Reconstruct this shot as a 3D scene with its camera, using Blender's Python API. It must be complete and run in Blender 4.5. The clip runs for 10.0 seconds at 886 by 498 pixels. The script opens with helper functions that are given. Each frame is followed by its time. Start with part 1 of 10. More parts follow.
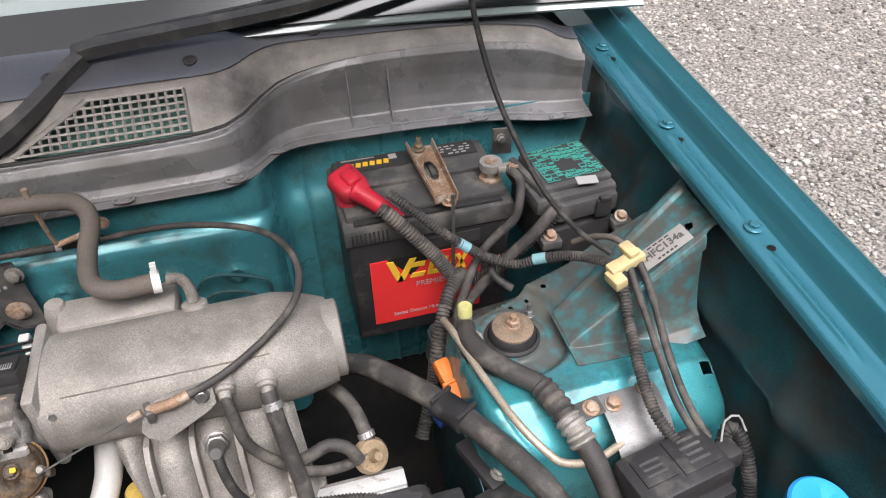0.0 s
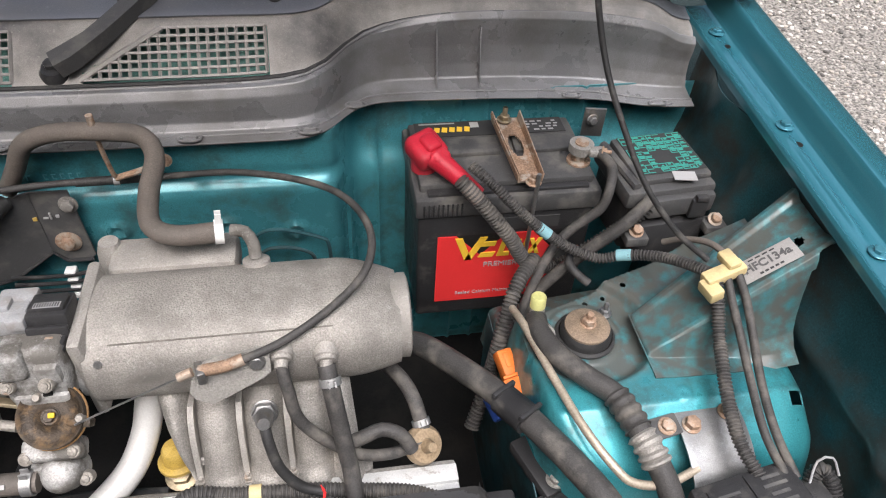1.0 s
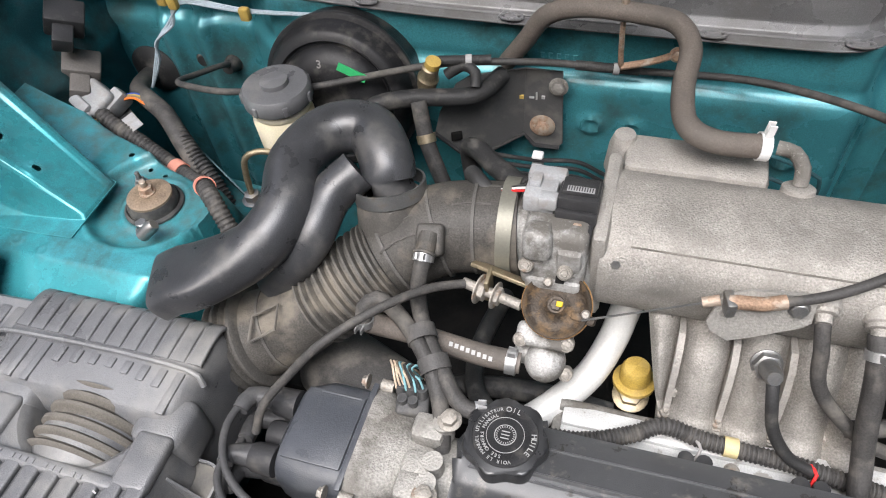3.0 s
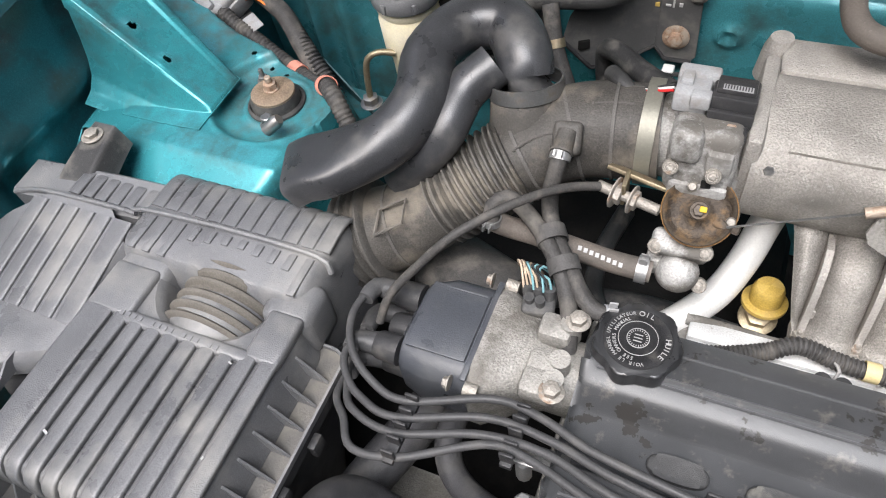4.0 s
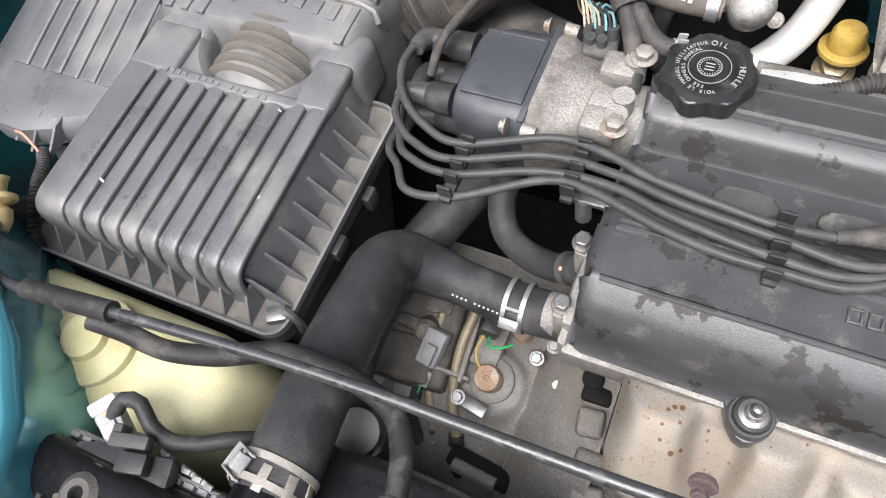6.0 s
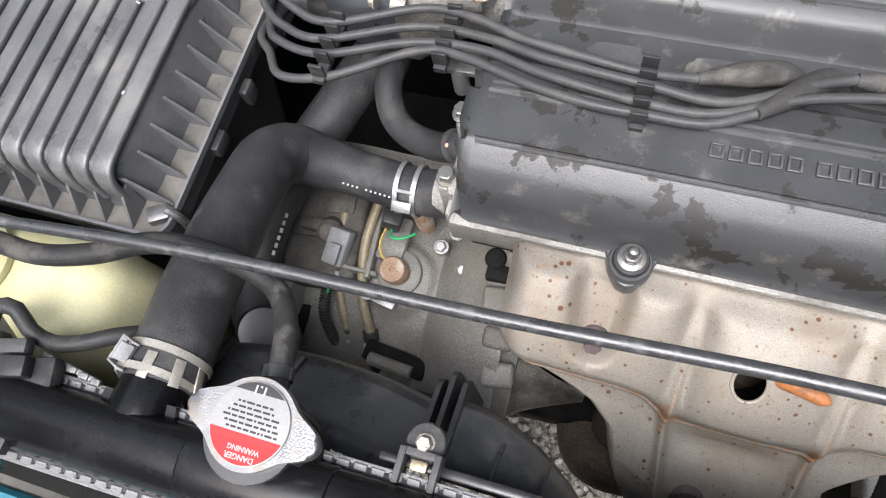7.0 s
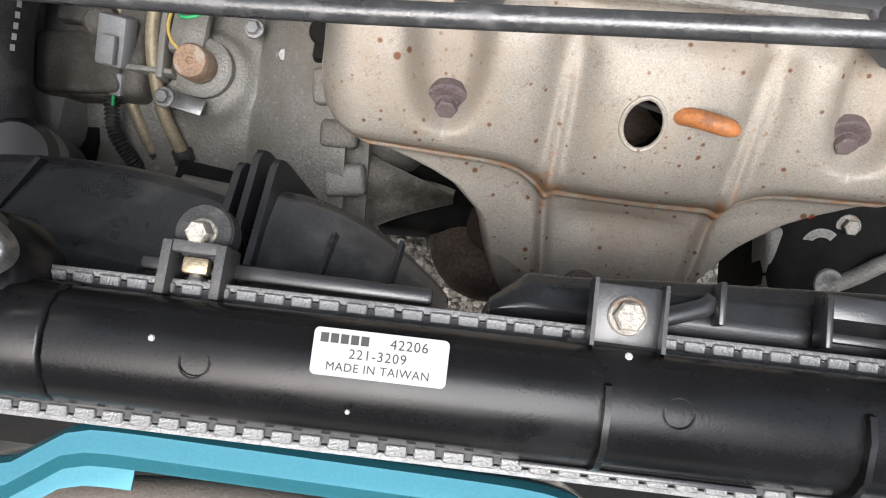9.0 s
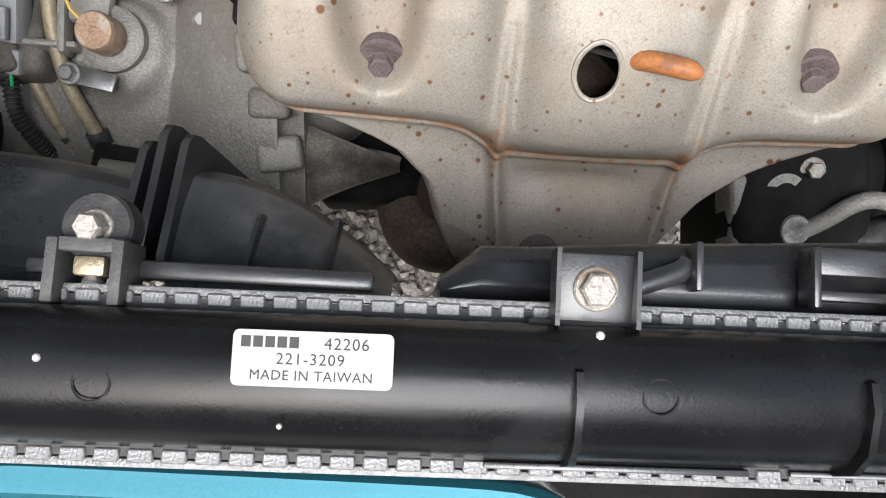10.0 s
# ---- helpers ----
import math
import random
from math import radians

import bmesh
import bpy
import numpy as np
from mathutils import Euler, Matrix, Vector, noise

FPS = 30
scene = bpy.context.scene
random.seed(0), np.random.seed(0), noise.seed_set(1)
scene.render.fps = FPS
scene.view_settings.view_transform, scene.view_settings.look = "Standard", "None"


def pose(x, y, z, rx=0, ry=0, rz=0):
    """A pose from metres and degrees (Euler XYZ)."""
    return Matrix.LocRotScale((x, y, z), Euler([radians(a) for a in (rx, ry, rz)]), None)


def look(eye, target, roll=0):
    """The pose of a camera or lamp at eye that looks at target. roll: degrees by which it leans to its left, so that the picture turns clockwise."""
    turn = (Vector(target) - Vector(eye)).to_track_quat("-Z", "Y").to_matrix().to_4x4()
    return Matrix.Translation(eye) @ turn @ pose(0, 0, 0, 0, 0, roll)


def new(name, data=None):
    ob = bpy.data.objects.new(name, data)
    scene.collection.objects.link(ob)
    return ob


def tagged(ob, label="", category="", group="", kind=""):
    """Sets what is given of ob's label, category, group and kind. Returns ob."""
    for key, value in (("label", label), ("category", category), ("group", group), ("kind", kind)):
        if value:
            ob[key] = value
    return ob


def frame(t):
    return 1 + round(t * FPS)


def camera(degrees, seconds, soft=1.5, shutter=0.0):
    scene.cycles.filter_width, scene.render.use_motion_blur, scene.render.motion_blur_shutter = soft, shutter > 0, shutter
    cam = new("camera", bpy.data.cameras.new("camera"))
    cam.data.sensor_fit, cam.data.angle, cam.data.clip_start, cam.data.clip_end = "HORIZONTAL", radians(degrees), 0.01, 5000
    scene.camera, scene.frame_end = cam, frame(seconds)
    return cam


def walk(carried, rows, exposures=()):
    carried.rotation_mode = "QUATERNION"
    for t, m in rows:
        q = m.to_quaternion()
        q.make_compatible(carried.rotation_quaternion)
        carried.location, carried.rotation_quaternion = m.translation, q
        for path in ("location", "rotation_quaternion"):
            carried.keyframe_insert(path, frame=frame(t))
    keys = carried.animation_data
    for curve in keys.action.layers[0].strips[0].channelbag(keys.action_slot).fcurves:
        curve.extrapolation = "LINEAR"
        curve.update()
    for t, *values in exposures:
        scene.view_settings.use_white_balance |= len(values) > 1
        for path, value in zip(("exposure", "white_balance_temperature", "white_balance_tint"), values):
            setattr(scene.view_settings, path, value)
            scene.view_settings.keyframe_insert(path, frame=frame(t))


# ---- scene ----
cam = camera(64.07, 10.0, 1.1)
PATH = [
    (0, (0.2898, 0.0429, 1.4553), (0.6693, 1.4910, 0.1289), -1.16),
    (0.5, (0.2850, 0.0807, 1.4361), (0.6919, 1.4958, 0.0826), 2.31),
    (1, (0.2469, 0.1125, 1.4165), (0.5347, 1.5207, 0.0257), 3.80),
    (1.5, (0.1644, 0.1317, 1.3971), (0.2088, 1.5190, -0.0428), 1.83),
    (2, (0.0993, 0.1458, 1.3806), (-0.0783, 1.4838, -0.0953), -1.30),
    (2.5, (0.0429, 0.1521, 1.3615), (-0.3107, 1.4300, -0.1359), -4.46),
    (2.7, (0.0329, 0.1543, 1.3559), (-0.3767, 1.4079, -0.1477), -5.52),
    (3.8, (-0.0097, 0.1289, 1.3303), (-0.6290, 1.1803, -0.2543), -11.41),
    (4, (-0.0251, 0.1070, 1.3204), (-0.6577, 1.1331, -0.2755), -11.48),
    (4.5, (-0.0472, 0.0757, 1.3029), (-0.7280, 0.9998, -0.3349), -13.88),
    (5, (-0.0618, 0.0416, 1.2832), (-0.7643, 0.8693, -0.3966), -16.65),
    (5.2, (-0.0598, 0.0360, 1.2771), (-0.7606, 0.8237, -0.4224), -17.99),
    (6.3, (-0.0024, 0.0166, 1.2385), (-0.5702, 0.6887, -0.5575), -20.97),
    (6.5, (0.0093, 0.0113, 1.2314), (-0.5201, 0.6666, -0.5825), -20.91),
    (7, (0.0339, -0.0057, 1.2219), (-0.3989, 0.5953, -0.6359), -20.66),
    (7.5, (0.0649, -0.0141, 1.1962), (-0.2687, 0.5251, -0.7006), -19.31),
    (8, (0.0856, -0.0211, 1.1840), (-0.1567, 0.4547, -0.7434), -16.74),
    (8.5, (0.1014, -0.0281, 1.1613), (-0.0500, 0.3699, -0.7928), -12.33),
    (8.7, (0.0917, -0.0243, 1.1250), (-0.0077, 0.3312, -0.8406), -7.55),
    (9, (0.0655, -0.0256, 1.0716), (-0.0022, 0.2837, -0.9032), -4.93),
    (9.5, (0.0575, -0.0151, 1.0298), (0.0452, 0.2275, -0.9554), 3.05),
    (10, (0.0712, -0.0161, 1.0346), (0.1255, 0.2112, -0.9517), 16.70),
]
walk(cam, [(t, look(eye, target, roll)) for t, eye, target, roll in PATH], [(0.0, 1.26, 6550, 15), (1.0, 1.29, 6500, 14), (2.0, 1.40, 6400, 12), (4.0, 1.40, 6400, 12), (5.0, 1.44, 6500, 13), (7.0, 1.57, 6350, 12), (8.5, 1.50, 6500, 11), (10.0, 1.50, 6400, 10)])

# ---- light ----
world = bpy.data.worlds.new("overcast_sky")
scene.world = world
world.use_nodes = True
wn = world.node_tree
sky = wn.nodes.new("ShaderNodeTexSky")
sky.sky_type = "NISHITA"
sky.sun_disc = False
sky.sun_elevation, sky.sun_rotation = radians(55), radians(200)
sky.air_density, sky.dust_density, sky.ozone_density = 1.0, 4.0, 1.0
grey = wn.nodes.new("ShaderNodeHueSaturation")
grey.inputs["Saturation"].default_value = 0.55
wn.links.new(sky.outputs["Color"], grey.inputs["Color"])
wn.links.new(grey.outputs["Color"], wn.nodes["Background"].inputs["Color"])
wn.nodes["Background"].inputs["Strength"].default_value = 0.145
sun = new("sun", bpy.data.lights.new("sun", "SUN"))
sun.data.energy, sun.data.angle, sun.data.color = 1.5, radians(35), (1.0, 1.0, 1.0)
sun.matrix_world = look((0.35, -0.75, 3.6), (0, 0.3, 0.8))

# ---- materials ----


def mat(name, col, rough=0.5, metal=0.0, var=0.18, scale=30, bump=0.12, bscale=400, col2=None, amount=0.0, scale2=60,
        rough2=None, metal2=None, coat=0.0, spec=0.28, soft=0.06, transmission=0.0, detail=6, sss=0.0, random_object=0.0, speck=0.45, speck_scale=230, speck_col=None, wear=0.35):
    """A worn surface: col varies at a coarse and a fine scale; col2 shows in patches where amount > 0."""
    m = bpy.data.materials.new(name)
    m.use_nodes = True
    t = m.node_tree
    b = t.nodes["Principled BSDF"]
    N, L = t.nodes.new, t.links.new
    co = N("ShaderNodeTexCoord")
    n1, n2, n3 = (N("ShaderNodeTexNoise") for _ in range(3))
    for n, s, d in ((n1, scale, detail), (n2, bscale, 3), (n3, scale2, 8)):
        n.inputs["Scale"].default_value, n.inputs["Detail"].default_value = s, d
        L(co.outputs["Object"], n.inputs["Vector"])
    n3.inputs["Roughness"].default_value = 0.62
    r = N("ShaderNodeMapRange")
    r.inputs["From Min"].default_value, r.inputs["From Max"].default_value = 0.28, 0.72
    r.inputs["To Min"].default_value, r.inputs["To Max"].default_value = 1 - var, 1 + var
    L(n1.outputs["Fac"], r.inputs["Value"])
    r2 = N("ShaderNodeMapRange")
    r2.inputs["From Min"].default_value, r2.inputs["From Max"].default_value = 0.3, 0.7
    r2.inputs["To Min"].default_value, r2.inputs["To Max"].default_value = 1 - var * 1.1, 1 + var * 1.1
    L(n2.outputs["Fac"], r2.inputs["Value"])
    mul = N("ShaderNodeMath")
    mul.operation = "MULTIPLY"
    L(r.outputs[0], mul.inputs[0]), L(r2.outputs[0], mul.inputs[1])
    last = mul.outputs[0]
    if random_object:
        oi, r3, m3 = N("ShaderNodeObjectInfo"), N("ShaderNodeMapRange"), N("ShaderNodeMath")
        m3.operation = "MULTIPLY"
        r3.inputs["To Min"].default_value, r3.inputs["To Max"].default_value = 1 - random_object, 1 + random_object
        L(oi.outputs["Random"], r3.inputs["Value"]), L(r3.outputs[0], m3.inputs[0]), L(last, m3.inputs[1])
        last = m3.outputs[0]
    sc = N("ShaderNodeVectorMath")
    sc.operation = "SCALE"
    sc.inputs[0].default_value = col
    L(last, sc.inputs["Scale"])
    colour = sc.outputs[0]
    rr = N("ShaderNodeMapRange")
    rr.inputs["To Min"].default_value, rr.inputs["To Max"].default_value = max(rough - 0.12, 0.04), min(rough + 0.12, 1)
    L(n1.outputs["Fac"], rr.inputs["Value"])
    roughness = rr.outputs[0]
    if amount > 0:
        e = N("ShaderNodeMapRange")
        edge = 0.70 - 0.40 * amount
        e.inputs["From Min"].default_value, e.inputs["From Max"].default_value = edge - soft * 0.6, edge + soft * 0.6
        L(n3.outputs["Fac"], e.inputs["Value"])
        mx = N("ShaderNodeMix")
        mx.data_type = "RGBA"
        L(e.outputs[0], mx.inputs["Factor"]), L(colour, mx.inputs[6])
        mx.inputs[7].default_value = (*col2, 1)
        colour = mx.outputs[2]
        if rough2 is not None:
            m2 = N("ShaderNodeMix")
            L(e.outputs[0], m2.inputs["Factor"]), L(roughness, m2.inputs[2])
            m2.inputs[3].default_value = rough2
            roughness = m2.outputs[0]
        if metal2 is not None:
            m4 = N("ShaderNodeMix")
            L(e.outputs[0], m4.inputs["Factor"])
            m4.inputs[2].default_value, m4.inputs[3].default_value = metal, metal2
            L(m4.outputs[0], b.inputs["Metallic"])
    if speck > 0:
        n4, e4, x4 = N("ShaderNodeTexNoise"), N("ShaderNodeMapRange"), N("ShaderNodeMix")
        n4.inputs["Scale"].default_value, n4.inputs["Detail"].default_value, n4.inputs["Roughness"].default_value = speck_scale, 6, 0.72
        L(co.outputs["Object"], n4.inputs["Vector"])
        e4.inputs["From Min"].default_value, e4.inputs["From Max"].default_value = 0.575, 0.70
        e4.inputs["To Max"].default_value = speck
        L(n4.outputs["Fac"], e4.inputs["Value"])
        x4.data_type = "RGBA"
        L(e4.outputs[0], x4.inputs["Factor"]), L(colour, x4.inputs[6])
        x4.inputs[7].default_value = (*(speck_col or [min(0.8, c * 1.6 + 0.032) for c in col]), 1)
        colour = x4.outputs[2]
    if wear > 0:
        ge, e5, x5 = N("ShaderNodeNewGeometry"), N("ShaderNodeMapRange"), N("ShaderNodeMix")
        e5.inputs["From Min"].default_value, e5.inputs["From Max"].default_value, e5.inputs["To Max"].default_value = 0.515, 0.60, wear
        L(ge.outputs["Pointiness"], e5.inputs["Value"])
        x5.data_type = "RGBA"
        L(e5.outputs[0], x5.inputs["Factor"]), L(colour, x5.inputs[6])
        x5.inputs[7].default_value = (*[min(0.75, c * 1.5 + 0.07) for c in col], 1)
        colour = x5.outputs[2]
    L(colour, b.inputs["Base Color"]), L(roughness, b.inputs["Roughness"])
    if metal2 is None or amount == 0:
        b.inputs["Metallic"].default_value = metal
    b.inputs["Coat Weight"].default_value = coat
    b.inputs["Coat Roughness"].default_value = 0.12
    b.inputs["Specular IOR Level"].default_value = spec
    b.inputs["Transmission Weight"].default_value = transmission
    if sss:
        b.inputs["Subsurface Weight"].default_value = sss
        b.inputs["Subsurface Radius"].default_value = (0.02, 0.02, 0.012)
    if bump:
        bp = N("ShaderNodeBump")
        bp.inputs["Strength"].default_value, bp.inputs["Distance"].default_value = min(1, bump * 1.6), 0.0012
        add = N("ShaderNodeMath")
        add.operation = "ADD"
        L(n2.outputs["Fac"], add.inputs[0]), L(n3.outputs["Fac"], add.inputs[1])
        L(add.outputs[0], bp.inputs["Height"]), L(bp.outputs[0], b.inputs["Normal"])
    return m


TEAL = mat("teal_paint", (0.030, 0.150, 0.178), 0.32, 0.5, 0.16, 9, 0.05, 700, (0.04, 0.085, 0.088), 0.36, 13, 0.7, coat=0.55, soft=0.14, speck=0.45, speck_scale=320)
TEAL_OUT = mat("teal_outer_paint", (0.040, 0.205, 0.260), 0.20, 0.5, 0.08, 6, 0.01, 900, coat=0.9, speck=0.1)
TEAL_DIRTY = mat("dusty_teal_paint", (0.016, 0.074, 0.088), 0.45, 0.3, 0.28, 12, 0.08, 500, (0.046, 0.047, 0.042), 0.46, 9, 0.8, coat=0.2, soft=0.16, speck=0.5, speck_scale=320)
PLASTIC = mat("black_plastic", (0.015, 0.015, 0.016), 0.38, 0, 0.28, 40, 0.16, 900, (0.066, 0.062, 0.056), 0.24, 30, 0.62, soft=0.10)
PLASTIC_DUSTY = mat("dusty_black_plastic", (0.043, 0.043, 0.043), 0.48, 0, 0.22, 30, 0.2, 900, (0.13, 0.124, 0.112), 0.34, 24, 0.75, soft=0.12)
PLASTIC_GLOSS = mat("new_black_plastic", (0.014, 0.0143, 0.0155), 0.30, 0, 0.25, 25, 0.05, 900, (0.034, 0.034, 0.033), 0.28, 18, 0.40, spec=0.75, soft=0.12, speck=0.22, speck_scale=260, wear=0.2)
GREY_PLASTIC = mat("weathered_grey_plastic", (0.108, 0.109, 0.113), 0.30, 0, 0.22, 18, 0.25, 900, (0.20, 0.195, 0.183), 0.32, 11, 0.5, soft=0.13, spec=0.7, speck=0.45, speck_scale=260)
COWL = mat("weathered_cowl_plastic", (0.165, 0.165, 0.167), 0.27, 0, 0.2, 14, 0.2, 900, (0.105, 0.10, 0.093), 0.36, 9, 0.50, soft=0.14, spec=1.0, speck=0.4, speck_scale=300)
RUBBER = mat("black_rubber", (0.020, 0.020, 0.020), 0.52, 0, 0.25, 60, 0.2, 700, (0.085, 0.08, 0.072), 0.28, 40, 0.8, soft=0.12)
HOSE = mat("dusty_rubber_hose", (0.044, 0.042, 0.040), 0.54, 0, 0.25, 50, 0.25, 600, (0.135, 0.124, 0.108), 0.33, 30, 0.85, soft=0.14)
BROWN_HOSE = mat("brownish_rubber_hose", (0.135, 0.115, 0.098), 0.62, 0, 0.18, 40, 0.2, 600, (0.075, 0.068, 0.06), 0.3, 20, 0.7, soft=0.2)
NEW_HOSE = mat("new_rubber_hose", (0.036, 0.036, 0.038), 0.44, 0, 0.25, 60, 0.3, 900, (0.075, 0.073, 0.070), 0.28, 25, 0.65, soft=0.12)
ALU = mat("cast_aluminium", (0.340, 0.322, 0.294), 0.60, 0.45, 0.22, 25, 0.6, 600, (0.23, 0.218, 0.198), 0.36, 11, 0.68, soft=0.14, speck=0.5, speck_scale=150, speck_col=(0.50, 0.49, 0.46))
ALU_DIRTY = mat("dirty_cast_aluminium", (0.27, 0.26, 0.238), 0.58, 0.4, 0.28, 25, 0.6, 500, (0.085, 0.077, 0.065), 0.42, 16, 0.8, 0.1, soft=0.10, speck=0.6, speck_scale=220)
STEEL = mat("zinc_steel", (0.22, 0.22, 0.218), 0.36, 0.8, 0.15, 60, 0.15, 800, (0.24, 0.205, 0.16), 0.26, 60, 0.6, soft=0.12)
BRIGHT = mat("bright_aluminium", (0.33, 0.33, 0.327), 0.42, 0.7, 0.14, 60, 0.2, 900, (0.29, 0.29, 0.28), 0.30, 90, 0.5, soft=0.1)
RUSTY = mat("rusty_steel", (0.30, 0.20, 0.135), 0.7, 0.35, 0.3, 60, 0.4, 500, (0.42, 0.37, 0.31), 0.4, 45, 0.6, 0.5)
RUST_BOLT = mat("rusted_bolt", (0.085, 0.062, 0.062), 0.8, 0.2, 0.3, 120, 0.5, 600)
SHIELD = mat("heat_shield_steel", (0.270, 0.245, 0.210), 0.55, 0.30, 0.16, 9, 0.15, 900, (0.26, 0.21, 0.16), 0.22, 14, 0.7, 0.3, soft=0.18, speck=0.8, speck_scale=210, speck_col=(0.18, 0.105, 0.06))
# oily metal, and the black put in for shade in gaps and holes
BLACK = mat("oily_metal_and_shade", (0.006, 0.0058, 0.0055), 0.7, 0, 0.3, 30, 0.3, 300, (0.017, 0.015, 0.013), 0.30, 20, 0.85, soft=0.15, spec=0.1, speck=0.12, wear=0.1)
CRINKLE = mat("peeling_black_enamel", (0.050, 0.0515, 0.054), 0.33, 0.05, 0.14, 30, 0.16, 1500, (0.018, 0.016, 0.014), 0.27, 24, 0.6, soft=0.005, spec=0.6, speck=0.7, speck_scale=42, speck_col=(0.17, 0.158, 0.14))
CRINKLE_BARE = mat("worn_black_enamel", (0.06, 0.06, 0.06), 0.5, 0.1, 0.18, 30, 0.35, 1500, (0.14, 0.135, 0.12), 0.26, 16, 0.6, soft=0.05)
RED = mat("red_rubber", (0.46, 0.012, 0.03), 0.42, 0, 0.12, 30, 0.1, 600, (0.30, 0.03, 0.035), 0.3, 25, soft=0.15)
LABEL_RED = mat("red_print", (0.72, 0.012, 0.012), 0.35, 0, 0.04, 20, 0, 500)
YELLOW_PRINT = mat("orange_yellow_print", (0.85, 0.42, 0.02), 0.35, 0, 0.08, 40, 0, 500)
WHITE_PRINT = mat("white_print", (0.30, 0.30, 0.295), 0.45, 0, 0.05, 60, 0, 500)
GREY_PRINT = mat("grey_print", (0.26, 0.25, 0.24), 0.6, 0, 0.1, 60, 0, 500)
BLACK_PRINT = mat("black_print", (0.015, 0.015, 0.015), 0.5, 0, 0.1, 60, 0, 500)
GREEN_PRINT = mat("green_print", (0.02, 0.26, 0.21), 0.5, 0, 0.1, 60, 0, 500)
GREEN_LABEL = mat("green_paper", (0.01, 0.30, 0.09), 0.5, 0, 0.1, 60, 0, 500)
ORANGE = mat("orange_plastic", (0.75, 0.16, 0.02), 0.5, 0, 0.15, 60, 0.1, 600)
BLUE = mat("blue_plastic", (0.015, 0.30, 0.75), 0.42, 0, 0.08, 30, 0.05, 600)
DARK_BLUE = mat("dark_blue_plastic", (0.01, 0.05, 0.25), 0.5, 0, 0.2, 60, 0.1, 600)
YELLOW = mat("yellow_plastic", (0.38, 0.26, 0.055), 0.5, 0, 0.2, 50, 0.1, 600, (0.30, 0.21, 0.07), 0.25, 40, soft=0.15)
CREAM = mat("aged_cream_plastic", (0.52, 0.40, 0.20), 0.55, 0, 0.12, 50, 0.1, 600, (0.36, 0.27, 0.14), 0.25, 60, soft=0.15)
RESERVOIR = mat("translucent_yellowed_plastic", (0.62, 0.58, 0.34), 0.42, 0, 0.08, 12, 0.05, 500, (0.44, 0.40, 0.20), 0.3, 9, soft=0.2, sss=0.35)
RES_WHITE = mat("translucent_white_plastic", (0.72, 0.66, 0.48), 0.45, 0, 0.08, 20, 0.05, 500, (0.62, 0.52, 0.30), 0.3, 14, soft=0.2, sss=0.3)
WHITE_PL = mat("white_plastic", (0.72, 0.72, 0.70), 0.45, 0, 0.08, 50, 0.05, 500)
LIGHT_GREY = mat("light_grey_plastic", (0.27, 0.275, 0.28), 0.5, 0, 0.14, 50, 0.1, 600, (0.22, 0.20, 0.18), 0.3, 60, soft=0.15)
PINK = mat("salmon_tape", (0.72, 0.24, 0.17), 0.6, 0, 0.1, 60, 0.05, 600)
BLUE_TAPE = mat("pale_blue_tape", (0.16, 0.33, 0.36), 0.6, 0, 0.15, 60, 0.05, 600)
BRASS = mat("yellow_passivated_metal", (0.30, 0.25, 0.165), 0.42, 0.8, 0.2, 60, 0.15, 600, (0.22, 0.17, 0.11), 0.3, 50, 0.6, soft=0.12)
# grey-green base puts the reflected sky into the colour of the glass
GLASS_SKY = mat("sky_tinted_windscreen", (0.20, 0.245, 0.235), 0.05, 0, 0.05, 10, 0, 500, spec=0.8, speck=0.05, wear=0)
GRAVEL = mat("grey_gravel", (0.30, 0.28, 0.25), 0.95, 0, 0.4, 60, 1.0, 180, (0.10, 0.095, 0.088), 0.45, 90, soft=0.06, speck=0.8, speck_scale=60, speck_col=(0.52, 0.50, 0.46))

LEAD = mat("ignition_lead_rubber", (0.045, 0.045, 0.046), 0.42, 0, 0.2, 50, 0.1, 600, (0.085, 0.082, 0.078), 0.28, 30, 0.6, soft=0.14)
# dark green-grey of the added, unseen wall that blocks low sky light
SKY_BLOCK = mat("dark_sky_block", (0.035, 0.042, 0.028), 0.9, 0, 0.5, 1.5, 0, 8, (0.012, 0.015, 0.010), 0.45, 3, soft=0.15, speck=0, wear=0)
DUCT_RUBBER = mat("tan_dusted_rubber", (0.062, 0.058, 0.052), 0.48, 0, 0.25, 40, 0.3, 600, (0.17, 0.150, 0.122), 0.36, 14, 0.8, soft=0.10, speck=0.5, speck_scale=300)


